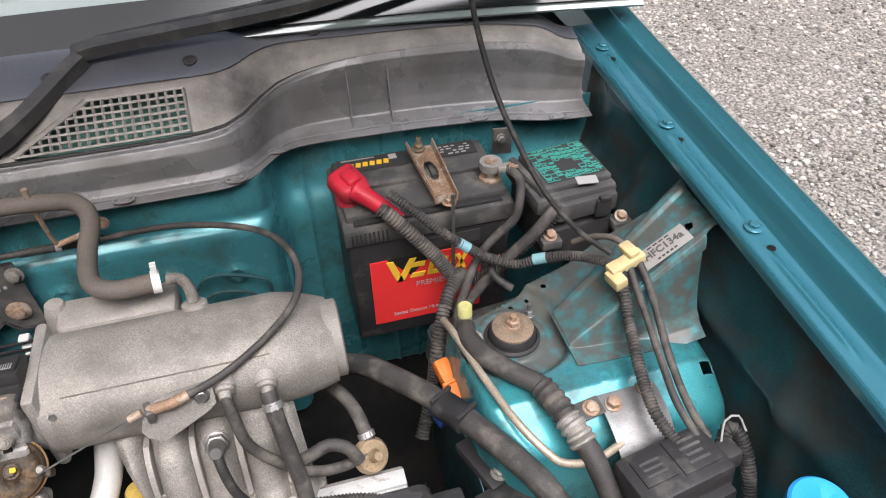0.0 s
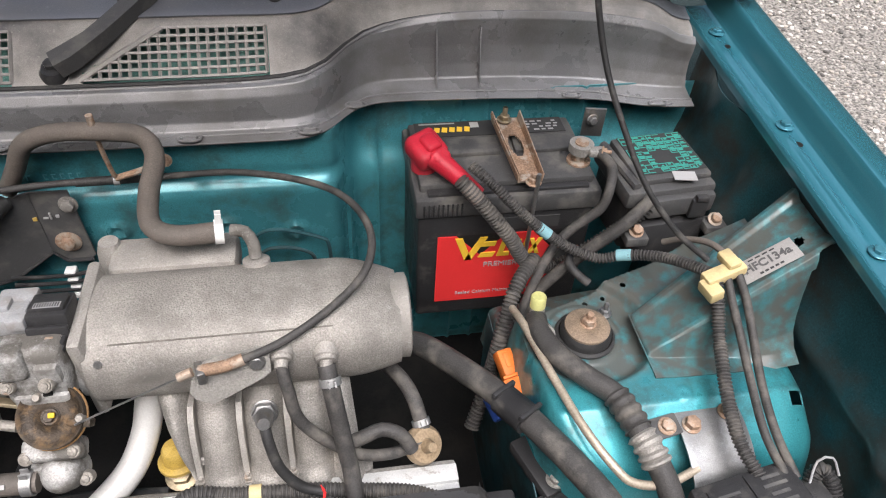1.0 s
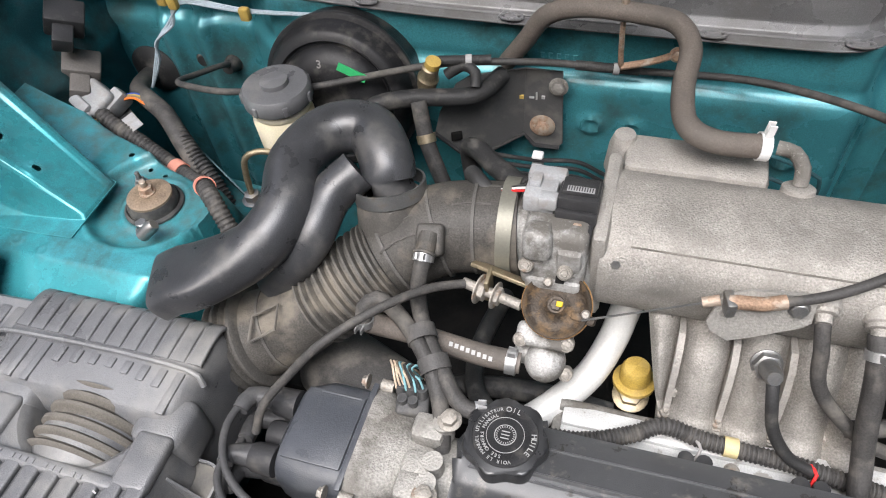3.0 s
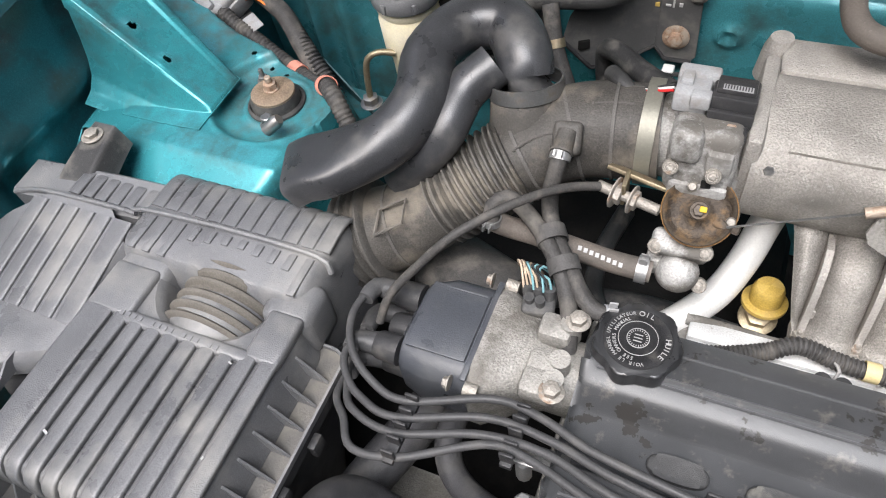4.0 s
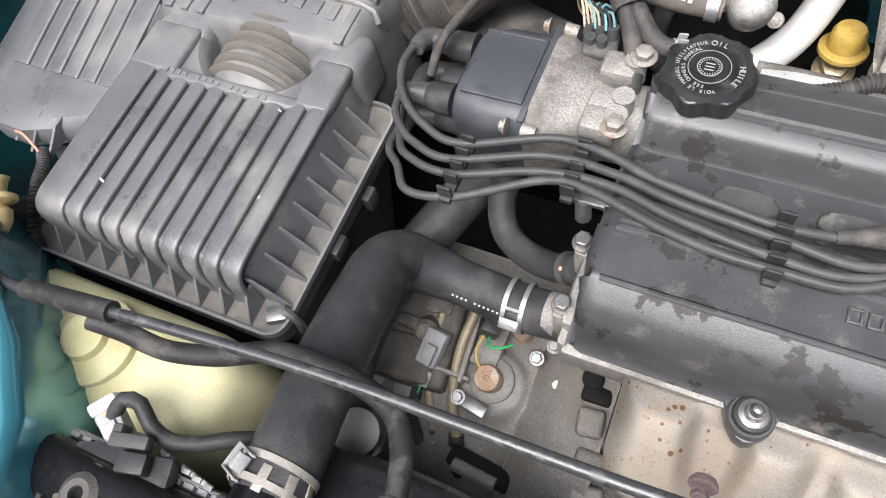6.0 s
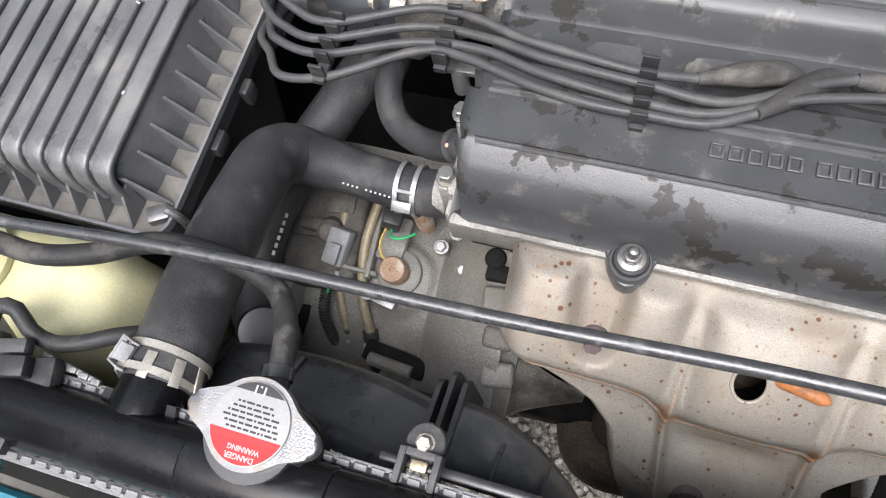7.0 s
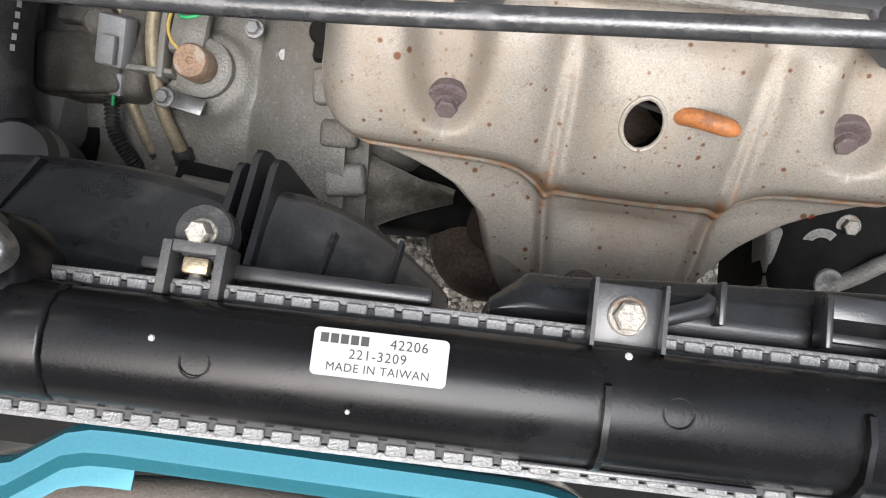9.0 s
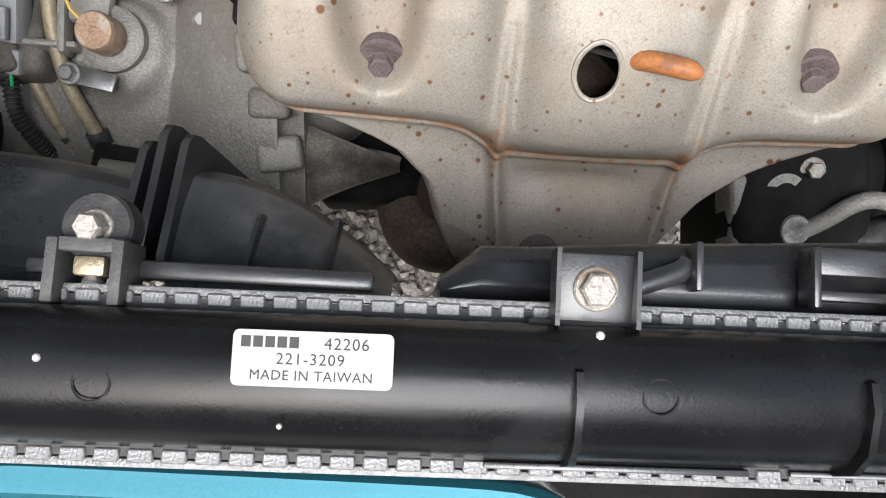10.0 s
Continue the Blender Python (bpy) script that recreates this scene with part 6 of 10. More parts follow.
for k in range(6):
    y = CY - 0.0040 + 0.0029 * k
    x = CX - 0.017 + 0.002 * abs(k - 2)
    while x < CX + 0.017 - 0.0022 * max(0, k - 2):
        w_ = 0.001 + 0.004 * rng.random()
        rows_.append(box(x + w_ / 2, y, 0.8395, w_, 0.0012, 0.0003))
        x += w_ + 0.001
part("print", join(*rows_), BLACK_PRINT, rcap, "rows of unreadable small print")
part("residue", join(*[tube([(CX + 0.02 + 0.004 * k, CY - 0.034 - 0.002 * k, 0.8125 - 0.0012 * k), (CX + 0.026 + 0.005 * k, CY - 0.030 - 0.006 * k, 0.8128 - 0.002 * k), (CX + 0.030 + 0.006 * k, CY - 0.036, 0.811)], 0.00035, 5) for k in range(3)]), GREY_PRINT, rcap, "dried white coolant streaks")

shroud = thing("fan_shroud", (-0.15, 0.06, 0.5), "black plastic radiator fan shroud", "fan shroud")
def fan_top(u, v):
    x = -0.262 + 0.204 * u
    p = [(-0.004, 0.752), (0.004, 0.750), (0.012, 0.742), (0.030, 0.730), (0.048, 0.717), (0.054, 0.708), (0.058, 0.694), (0.058, 0.56)]
    i = v * (len(p) - 1)
    k = min(int(i), len(p) - 2)
    w = i - k
    y = p[k][0] + (p[k + 1][0] - p[k][0]) * w
    z = p[k][1] + (p[k + 1][1] - p[k][1]) * w
    return (x, y - 0.05 * (u - 0.55) ** 2, z - 0.02 * (u - 0.5) ** 2)
part("housing", sheet(fan_top, 30, 42, 0.003), RES_PLASTIC, shroud, "smooth black housing", smooth=50)
for x in (-0.165, -0.225):
    part("rib", loft([[(x - 0.0014, 0.008, 0.746), (x + 0.0014, 0.008, 0.746), (x + 0.0014, 0.008, 0.738), (x - 0.0014, 0.008, 0.738)], [(x + 0.004, 0.050, 0.722), (x + 0.007, 0.050, 0.722), (x + 0.007, 0.050, 0.712), (x + 0.004, 0.050, 0.712)]]), PLASTIC_GLOSS, shroud)
for x, y1 in ((-0.056, 0.064), (-0.0475, 0.072), (-0.038, 0.068)):
    o_ = [(0.000, 0.60), (0.000, 0.735), (0.008, 0.738), (y1 - 0.008, 0.722), (y1 - 0.002, 0.716), (y1, 0.706), (y1, 0.60)]
    bmf = loft([[(x - 0.0018, y, z) for y, z in o_], [(x + 0.0018, y, z) for y, z in o_]])
    part("flange", bmf, PLASTIC_GLOSS, shroud)
def ring_top(u, v):
    x = -0.036 + 0.094 * u
    ye = 0.056 - 0.046 * u ** 2.0
    p = [(0.0, 0.735), (0.25, 0.730), (0.6, 0.722), (0.85, 0.712), (0.95, 0.70), (1.0, 0.66), (1.0, 0.5)]
    i = v * (len(p) - 1)
    k = min(int(i), len(p) - 2)
    w = i - k
    f_ = p[k][0] + (p[k + 1][0] - p[k][0]) * w
    return (x, -0.004 + (ye + 0.004) * f_, p[k][1] + (p[k + 1][1] - p[k][1]) * w - 0.012 * u)
part("housing", sheet(ring_top, 24, 30, 0.003), RES_PLASTIC, shroud, "curved black shroud wing", smooth=50)
for x in (-0.004, 0.030):
    part("rib", loft([[(x - 0.001, 0.004, 0.735), (x + 0.001, 0.004, 0.735), (x + 0.001, 0.004, 0.722), (x - 0.001, 0.004, 0.722)], [(x + 0.002, 0.030, 0.727), (x + 0.004, 0.030, 0.727), (x + 0.004, 0.030, 0.712), (x + 0.002, 0.030, 0.712)]]), PLASTIC_GLOSS, shroud)
part("edge_strip", join(box(0.010, -0.0005, 0.7755, 0.088, 0.007, 0.010, 0.002), box(-0.05, -0.001, 0.770, 0.04, 0.006, 0.02, 0.002)), PLASTIC_GLOSS, shroud)

rfan = thing("condenser_fan", (0.25, 0.05, 0.5), "glossy black condenser fan shroud", "fan shroud")
def cond(u, v):
    x = 0.078 + 0.32 * u
    ye = 0.004 + 0.012 * min(1, u / 0.05) + 0.02 * u
    p = [(0.0, 0.772), (0.3, 0.774), (0.75, 0.772), (1.0, 0.766), (1.06, 0.755), (1.08, 0.60)]
    i = v * (len(p) - 1)
    k = min(int(i), len(p) - 2)
    w = i - k
    dip = 0.006 * math.exp(-((x - 0.118) / 0.02) ** 2)
    return (x, -0.004 + (ye + 0.004) * (p[k][0] + (p[k + 1][0] - p[k][0]) * w), p[k][1] + (p[k + 1][1] - p[k][1]) * w - dip)
part("housing", sheet(cond, 60, 25, 0.003), PLASTIC_GLOSS, rfan, smooth=50)
part("stay", join(tube([(0.135, -0.002, 0.778), (0.150, 0.004, 0.778), (0.166, 0.010, 0.777), (0.170, 0.014, 0.776)], 0.004, 8, flat=0.5), box(0.1715, 0.012, 0.777, 0.003, 0.018, 0.012, 0.001)), PLASTIC_GLOSS, rfan)
part("stay", join(box(0.232, 0.016, 0.784, 0.042, 0.010, 0.004, 0.001), box(0.2125, 0.010, 0.781, 0.003, 0.022, 0.012, 0.001), box(0.232, 0.004, 0.779, 0.04, 0.004, 0.006, 0.001)), PLASTIC_GLOSS, rfan)

for x, y, lb in ((0.130, 0.0005, "black bracket with a weathered bolt on the radiator"), (0.258, 0.004, "black bracket with a corroded bolt on the radiator")):
    br = thing("radiator_bracket", (x, y, 0.79), lb, "bracket", "radiator brackets")
    part("plate", join(box(x, y, 0.7955, 0.026, 0.024, 0.0025, 0.0006, (8, 0, 0)), box(x - 0.0135, y, 0.7965, 0.0016, 0.026, 0.011), box(x + 0.0135, y, 0.7965, 0.0016, 0.026, 0.011), box(x + 0.004, y - 0.0145, 0.7955, 0.052, 0.007, 0.003, 0.0008, (-20, 0, 0))), PLASTIC_GLOSS, br, "black painted plate with upturned sides")
    part("bolt", hexbolt((x, y, 0.797), (0, -0.12, 1), 0.0062, 0.0065, 1.25), PITTED, br, "pitted hexagon bolt")
br = thing("radiator_bracket", (-0.045, 0.004, 0.77), "grey plastic clip bracket with a bolt and brass sleeve", "bracket", "radiator brackets")
for x in (-0.0530, -0.0310):
    part("side_wall", box(x, -0.003, 0.786, 0.0042, 0.022, 0.020, 0.0008), PLASTIC_DUSTY, br)
part("bridge", box(-0.0420, 0.006, 0.792, 0.026, 0.005, 0.006, 0.001), PLASTIC_DUSTY, br)
part("boss", lathe([(0.0125, -0.006), (0.0125, 0.004), (0.0115, 0.005)], (-0.0420, 0.013, 0.784), n=24), PLASTIC, br)
part("tongue", box(-0.0420, -0.018, 0.7895, 0.034, 0.010, 0.003, 0.001, (-30, 0, 0)), PLASTIC_GLOSS, br)
part("sleeve", box(-0.0420, -0.001, 0.789, 0.0110, 0.007, 0.0055, 0.0014), BRASS, br, "yellow metal nut")
part("sleeve", lathe([(0.0032, 0), (0.0032, 0.002)], (-0.0420, -0.0055, 0.787), (0, -1, 0.4), 14), STEEL, br)
part("bolt", hexbolt((-0.0420, 0.013, 0.788), (0, -0.15, 1), 0.0050, 0.009, 1.25), PITTED, br, "chalky pale flange bolt")
rad.rotation_euler.z = radians(0.9)

mount = thing("radiator_mount", (-0.322, -0.04, 0.80), "black radiator top mount with a worn rubber grommet", "mount")
m_ = Matrix.Translation((-0.334, -0.046, 0.800)) @ pose(0, 0, 0, 0, 0, 14)
part("bracket", moved(join(slab([(-0.036, -0.030), (0.030, -0.030), (0.036, -0.006), (0.030, 0.026), (0.010, 0.036), (-0.020, 0.034), (-0.036, 0.016)], -0.004, 0.003, 0.0015), slab([(-0.036, -0.032), (-0.032, -0.032), (-0.032, 0.016), (-0.036, 0.016)], -0.02, 0.005)), m_), PLASTIC, mount, "black pressed bracket")
part("step", moved(join(box(0.038, 0.012, -0.002, 0.034, 0.040, 0.012, 0.003), box(0.030, 0.024, 0.008, 0.022, 0.014, 0.012, 0.002), box(0.046, -0.010, -0.006, 0.020, 0.030, 0.012, 0.003)), m_), PLASTIC, mount, "stepped black side arm")
part("hook", moved(join(box(0.020, 0.038, 0.004, 0.030, 0.010, 0.010, 0.002), box(0.008, 0.042, 0.000, 0.008, 0.014, 0.014, 0.002)), m_), PLASTIC_DUSTY, mount)
part("grommet", moved(lathe([(0.022, 0), (0.0225, 0.003), (0.021, 0.006), (0.015, 0.0075), (0.0145, 0.010), (0.0100, 0.0135), (0.0055, 0.0130), (0.0045, 0.006)], (0, 0, 0.002), n=36), m_), DUCT_RUBBER, mount, "dusty rubber grommet")
fconn = thing("fan_connector", (-0.35, 0.005, 0.79), "grey plug with a white and pink end beside the radiator mount", "connector")
m_ = Matrix.Translation((-0.349, 0.000, 0.792)) @ pose(0, 0, 0, 0, 18, -38)
part("plug", moved(join(box(0, 0, 0, 0.026, 0.018, 0.016, 0.003), box(0.004, 0, 0.009, 0.016, 0.010, 0.004, 0.0015), box(0.018, 0, -0.002, 0.016, 0.022, 0.014, 0.003)), m_), LIGHT_GREY, fconn, "grey plug body")
part("lock", moved(box(-0.017, 0, 0.001, 0.010, 0.022, 0.013, 0.003), m_), WHITE_PL, fconn, "white plug end")
part("seal", moved(box(-0.010, 0.002, 0.007, 0.004, 0.010, 0.004, 0.001), m_), PINK, fconn, "pink seal")
part("lead", tube([(-0.352, 0.006, 0.798), (-0.345, 0.018, 0.806), (-0.334, 0.020, 0.802), (-0.322, 0.010, 0.796), (-0.306, 0.006, 0.790), (-0.288, 0.012, 0.786), (-0.268, 0.024, 0.780), (-0.250, 0.034, 0.765), (-0.24, 0.04, 0.74)], 0.0058, 12), RUBBER, fconn, "black taped lead")
part("tank_strip", join(box(-0.285, -0.006, 0.789, 0.050, 0.004, 0.004, 0.001, (0, 0, -9)), *[box(-0.303 + 0.010 * k, -0.0035 - 0.0016 * k, 0.7915, 0.007, 0.004, 0.002, 0.0005) for k in range(5)]), TAB_ALU, mount, "short crimped alloy strip")

uh = thing("upper_radiator_hose", (-0.2, 0.1, 0.75), "fat black rubber upper radiator hose with spring clamps", "hose")
part("hose", tube([(-0.098, 0.226, 0.662), (-0.135, 0.226, 0.654), (-0.180, 0.229, 0.654), (-0.222, 0.230, 0.662), (-0.250, 0.226, 0.678), (-0.258, 0.205, 0.700), (-0.252, 0.165, 0.722), (-0.245, 0.120, 0.742), (-0.236, 0.065, 0.762), (-0.229, 0.03, 0.773), (-0.226, -0.002, 0.779)], lambda s: 0.0215 + 0.0060 * min(1, max(0, (s - 0.25) / 0.14)), 26), NEW_HOSE, uh, "new black rubber")
for x in (-0.134, -0.150):
    part("clamp", band((x, 0.2262, 0.654), (1, 0.02, 0.02), 0.0226, 0.0042, 0.0016), BRIGHT, uh, "bright wire clamp")
part("clamp_bridge", join(box(-0.142, 0.214, 0.673, 0.018, 0.003, 0.003), box(-0.142, 0.202, 0.668, 0.018, 0.010, 0.003, 0.001, (40, 0, 0))), BRIGHT, uh)
CL = V((-0.2275, 0.010, 0.7775))
ring_ = [band(CL + V((-0.0005, s * 0.0080, -s * 0.0017)), (0.03, -1, 0.2), 0.0275, 0.0050, 0.0015, 40) for s in (-1, 1)]
for a in (-1.25, -0.55, 0.10, 0.80, 1.45):
    ring_.append(box(CL.x + 0.0282 * math.sin(a), CL.y, CL.z + 0.0282 * math.cos(a), 0.007, 0.018, 0.0015, 0.0003, (-11, math.degrees(a), 0)))
part("clamp", join(*ring_), mat("dull_spring_steel", (0.33, 0.31, 0.27), 0.5, 0.5, 0.15, 60, 0.2, 600, (0.20, 0.17, 0.13), 0.3, 50, 0.7, soft=0.1), uh, "pale slotted spring clamp")
LP = V((-0.2475, 0.013, 0.800))
part("clamp_loop", join(*[moved(q, Matrix.Translation(LP) @ pose(0, 0, 0, 0, -38, -12)) for q in (box(0, 0.009, 0, 0.026, 0.0016, 0.0045, 0.0004), box(0, -0.009, 0, 0.026, 0.0016, 0.0045, 0.0004), box(-0.0125, 0, 0, 0.0016, 0.0196, 0.0045, 0.0004), box(0.008, 0.001, 0.003, 0.006, 0.012, 0.009, 0.001))]), LIGHT_GREY, uh, "open square loop of the clamp")
part("print", join(*[box(-0.196 + 0.0042 * k, 0.2085 - 0.0001 * k, 0.6775 - 0.0006 * k, 0.0018, 0.0016, 0.0004, turn=(26, 4, 2)) for k in range(11) if k != 4]), WHITE_PRINT, uh, "small white moulding print")
lh = thing("heater_pipe_hose", (-0.2, 0.3, 0.65), "black rubber hose curving from the cylinder head", "hose")
part("hose", tube([(-0.098, 0.262, 0.690), (-0.125, 0.268, 0.664), (-0.160, 0.282, 0.645), (-0.185, 0.300, 0.645), (-0.195, 0.325, 0.660), (-0.195, 0.36, 0.66)], 0.0135, 18), NEW_HOSE, lh)
part("clamp", band((-0.108, 0.264, 0.680), (0.8, -0.1, 0.6), 0.0138, 0.006), STEEL, lh)
part("mark", lathe([(0.002, 0), (0.0015, 0.001)], (-0.113, 0.257, 0.692), (0, -0.4, 1), 10), PINK, lh, "pink paint dot")
lo = thing("lower_radiator_hose", (-0.25, 0.25, 0.6), "printed black rubber hose behind the upper hose", "hose")
part("hose", tube([(-0.215, 0.40, 0.64), (-0.243, 0.315, 0.635), (-0.272, 0.250, 0.615), (-0.290, 0.18, 0.60), (-0.290, 0.11, 0.57), (-0.27, 0.06, 0.52)], 0.024, 22), NEW_HOSE, lo)
part("print", join(*[box(-0.268 + 0.0004 * k, 0.150 + 0.0075 * k, 0.6085 + 0.0014 * k, 0.003, 0.0045, 0.0005, turn=(8, 28, 8)) for k in range(6)]), WHITE_PRINT, lo)

th = thing("thermostat_housing", (-0.08, 0.23, 0.68), "cast alloy coolant outlet bolted to the cylinder head", "housing")
part("casting", join(lathe([(0.0195, -0.04), (0.021, -0.03), (0.0195, -0.026), (0.022, -0.012), (0.022, 0.012)], (-0.074, 0.226, 0.668), (1, 0, 0.15), 26), box(-0.086, 0.238, 0.692, 0.018, 0.080, 0.070, 0.008), box(-0.094, 0.214, 0.700, 0.018, 0.022, 0.045, 0.006), box(-0.094, 0.268, 0.700, 0.018, 0.022, 0.055, 0.006)), ALU_DIRTY, th)
for p in ((-0.096, 0.214, 0.724), (-0.097, 0.267, 0.732)):
    part("bolt", hexbolt(p, r=0.0068, h=0.010, washer=1.3), STEEL, th)
part("valve", join(lathe([(0.007, -0.01), (0.007, 0.012), (0.005, 0.016)], (-0.105, 0.292, 0.738), n=10), box(-0.095, 0.300, 0.752, 0.05, 0.02, 0.006, 0.002)), STEEL, th)

# exhaust heat shield
shield = thing("exhaust_heat_shield", (0.16, 0.12, 0.6), "pressed heat shield over the exhaust manifold, tan-grey with rust specks", "heat shield")
def fold_line(x):
    """Where the panel folds under: lowest and furthest forward at the middle field."""
    q = abs(x - 0.169)
    k = 1 / (1 + math.exp(-max(-40, min(40, (q - 0.068) / 0.006))))
    return 0.0975 + 0.013 * k - 0.02 * max(0, q - 0.10), 0.601 + 0.010 * k + 0.20 * max(0, q - 0.075)


UPPER = [(0.0, 0.0, 0.0), (0.06, 0.003, 0.004), (0.16, 0.005, 0.0), (0.30, 0.008, 0.0), (0.45, 0.009, 0.0), (0.60, 0.009, 0.0), (0.76, 0.008, 0.0), (0.90, 0.005, -0.002), (1.0, 0.0, 0.0)]


def shield_at(i, x):
    """A place on the panel before embossing; i from 0 (top edge) over 8 (fold) to 15 (lower lip)."""
    yf, zf = fold_line(x)
    if i <= 8:
        k = min(int(i), 7)
        w = i - k
        a, b = UPPER[k], UPPER[k + 1]
        s, o, l = (a[j] + (b[j] - a[j]) * w for j in range(3))
        return 0.192 + (yf - 0.192) * s - o * 0.86, 0.700 + (zf - 0.700) * s + o * 0.4 + l
    low = [(0.0, 0.0), (0.012, 0.010), (0.028, 0.020), (0.043, 0.029), (0.056, 0.038), (0.066, 0.050), (0.074, 0.064), (0.078, 0.082)]
    k = min(int(i - 8), 6)
    w = i - 8 - k
    dy, dz = (low[k][j] + (low[k + 1][j] - low[k][j]) * w for j in (0, 1))
    return yf - dy, zf - dz


LOW = [(8.0, -0.026, 0.340), (8.6, 0.004, 0.318), (9.4, 0.040, 0.286), (10.4, 0.062, 0.258), (11.4, 0.070, 0.238), (12.4, 0.074, 0.220), (13.6, 0.082, 0.196), (15.0, 0.098, 0.165)]
HOLE = (0.1570, 0.6640, 0.0122, 0.0108)
def plate(q):
    return 1 / (1 + math.exp(-max(-40, min(40, q))))
VALLEYS = ((0.041, 0.0205, 5.5), (0.284, 0.0205, 5.3), (-0.043, 0.012, 4.5), (0.372, 0.016, 4.5))


def shield_f(u, v):
    i = 15 * v
    x0, x1 = -0.036 + 0.010 * (i / 8) ** 4 if i < 8 else 0, 0.346 - 0.006 * (i / 8) ** 4 if i < 8 else 0
    x0 += 0.016 * max(0, 1 - i / 1.5) ** 2 if i < 8 else 0
    if i >= 8:
        for (ia, a0, a1), (ib, b0, b1) in zip(LOW, LOW[1:]):
            if ia <= i <= ib:
                t = (i - ia) / (ib - ia)
                x0, x1 = a0 + (b0 - a0) * t, a1 + (b1 - a1) * t
    e = abs(2 * u - 1)
    x = (x0 + x1) / 2 + (x1 - x0) / 2 * (2 * u - 1)
    y, z = shield_at(i, x)
    low = plate((i - 8.1) / 0.18)
    # valleys between the port bulges, rounded off above the fold
    dent = 0.0
    for c, w, end in VALLEYS:
        hw = w * math.sqrt(max(0.0, 1 - max(0, (i - 1.0) / (end - 1.0)) ** 2.6))
        dent = max(dent, plate((hw - abs(x - c)) / 0.0030) * plate((end - i) / 0.14))
    for c in (0.112, 0.226):
        dent += 0.75 * math.exp(-((x - c) / 0.0125) ** 2) * plate((6.2 - i) / 0.5) * (1 - dent)
    d = (0.023 - 0.019 * dent) * plate((i - 1.35) / 0.20) * (1 - plate((i - 6.9) / 0.36))
    d += 0.006 * math.exp(-(((x - 0.165) / 0.03) ** 4)) * plate((i - 2.4) / 0.3) * (1 - plate((i - 6.4) / 0.4))
    # raised creases from the ports down to the lip
    for cx in (0.112, 0.226):
        xx = cx + (0.169 - cx) * 0.26 * max(0, i - 8) / 7
        d += (0.0075 * low + 0.0060 * (1 - low) * plate((i - 2.6) / 0.5)) * math.exp(-((x - xx) / 0.0046) ** 2)
    d += 0.0050 * math.exp(-((i - 7.75) / 0.34) ** 2)
    d -= 0.006 * math.exp(-((i - 9.3) / 0.7) ** 2) * math.exp(-((x - 0.164) / 0.040) ** 4)
    if i > 12:
        d -= 0.004 * math.exp(-(((x - 0.148) / 0.016) ** 2 + ((i - 13.4) / 0.7) ** 2))
    d -= 0.022 * max(0, (e - 0.86) / 0.14) ** 2.2
    if i < 8:
        hq = math.hypot((x - HOLE[0]) / HOLE[2], (z - HOLE[1]) / HOLE[3])
        if hq < 1:
            return None
        if hq < 1.14:
            x = HOLE[0] + (x - HOLE[0]) / hq
            y, z = y + (HOLE[1] + (z - HOLE[1]) / hq - z) * 0.36, HOLE[1] + (z - HOLE[1]) / hq
    return V((x, y, z)) + V((0, -0.86, 0.5)) * d


def shield_line(v):
    return shield_at(15 * v, HOLE[0])[1]


panel_ = part("panel", sheet(shield_f, 280, 170, 0.0012), SHIELD, shield, "dimpled aluminised steel panel, rust along its folds", smooth=75)
rim_ = []
for k in range(48):
    a_ = 2 * math.pi * k / 48
    hx, hz = HOLE[0] + 1.06 * HOLE[2] * math.cos(a_), HOLE[1] + 1.06 * HOLE[3] * math.sin(a_)
    n_ = min(range(200), key=lambda m: abs(shield_line(0.15 + 0.0017 * m) - hz))
    p_ = shield_f((hx + 0.036) / 0.382, 0.15 + 0.0017 * n_)
    if p_ is not None:
        rim_.append(p_)
part("hole_rim", tube(rim_ + rim_[:2], 0.0016, 8, 0.004), SHIELD, shield, "rolled edge of the dipstick hole")
rust_ = panel_.data.attributes.new("rust", "FLOAT", "POINT")
for k_, v_ in enumerate(panel_.data.vertices):
    x_, y_, z_ = v_.co
    fold_ = math.exp(-((z_ - fold_line(x_)[1] - 0.015) / 0.0150) ** 2) * (1 if y_ < 0.130 else 0)
    seam_ = max(math.exp(-((x_ - c_) / 0.006) ** 2) for c_ in (0.112, 0.226)) * (1 if z_ < 0.66 else 0.4)
    top_ = math.exp(-((z_ - 0.705) / 0.006) ** 2)
    rust_.data[k_].value = min(1, 0.16 + 0.78 * fold_ + 0.42 * seam_ + 0.45 * top_)
for bx_, bv_ in ((0.041, 0.335), (0.2795, 0.305), (0.148, 0.855)):
    if bv_ < 0.5:
        p = shield_f((bx_ + 0.036) / 0.382, bv_)
    else:
        p = V((0.148, 0.040, 0.559))
    part("bolt", join(lathe([(0.0145, -0.004), (0.0145, 0.002), (0.0130, 0.0034), (0.008, 0.0036)], p, (0, -0.86, 0.5), 26), hexbolt(V(p) + V((0, -0.002, 0.001)), (0, -0.86, 0.5), 0.0068, 0.007, 1.15)), RUST_BOLT, shield, "purplish rusted flange bolt")
part("manifold", join(box(0.165, 0.200, 0.60, 0.32, 0.04, 0.12, 0.02), tube([(0.16, 0.17, 0.60), (0.13, 0.13, 0.52), (0.10, 0.10, 0.45), (0.09, 0.12, 0.36)], 0.034, 18)), mat("rusted_cast_iron", (0.10, 0.07, 0.055), 0.85, 0.2, 0.3, 40, 0.6, 300), shield, "rusted exhaust manifold behind the shield")
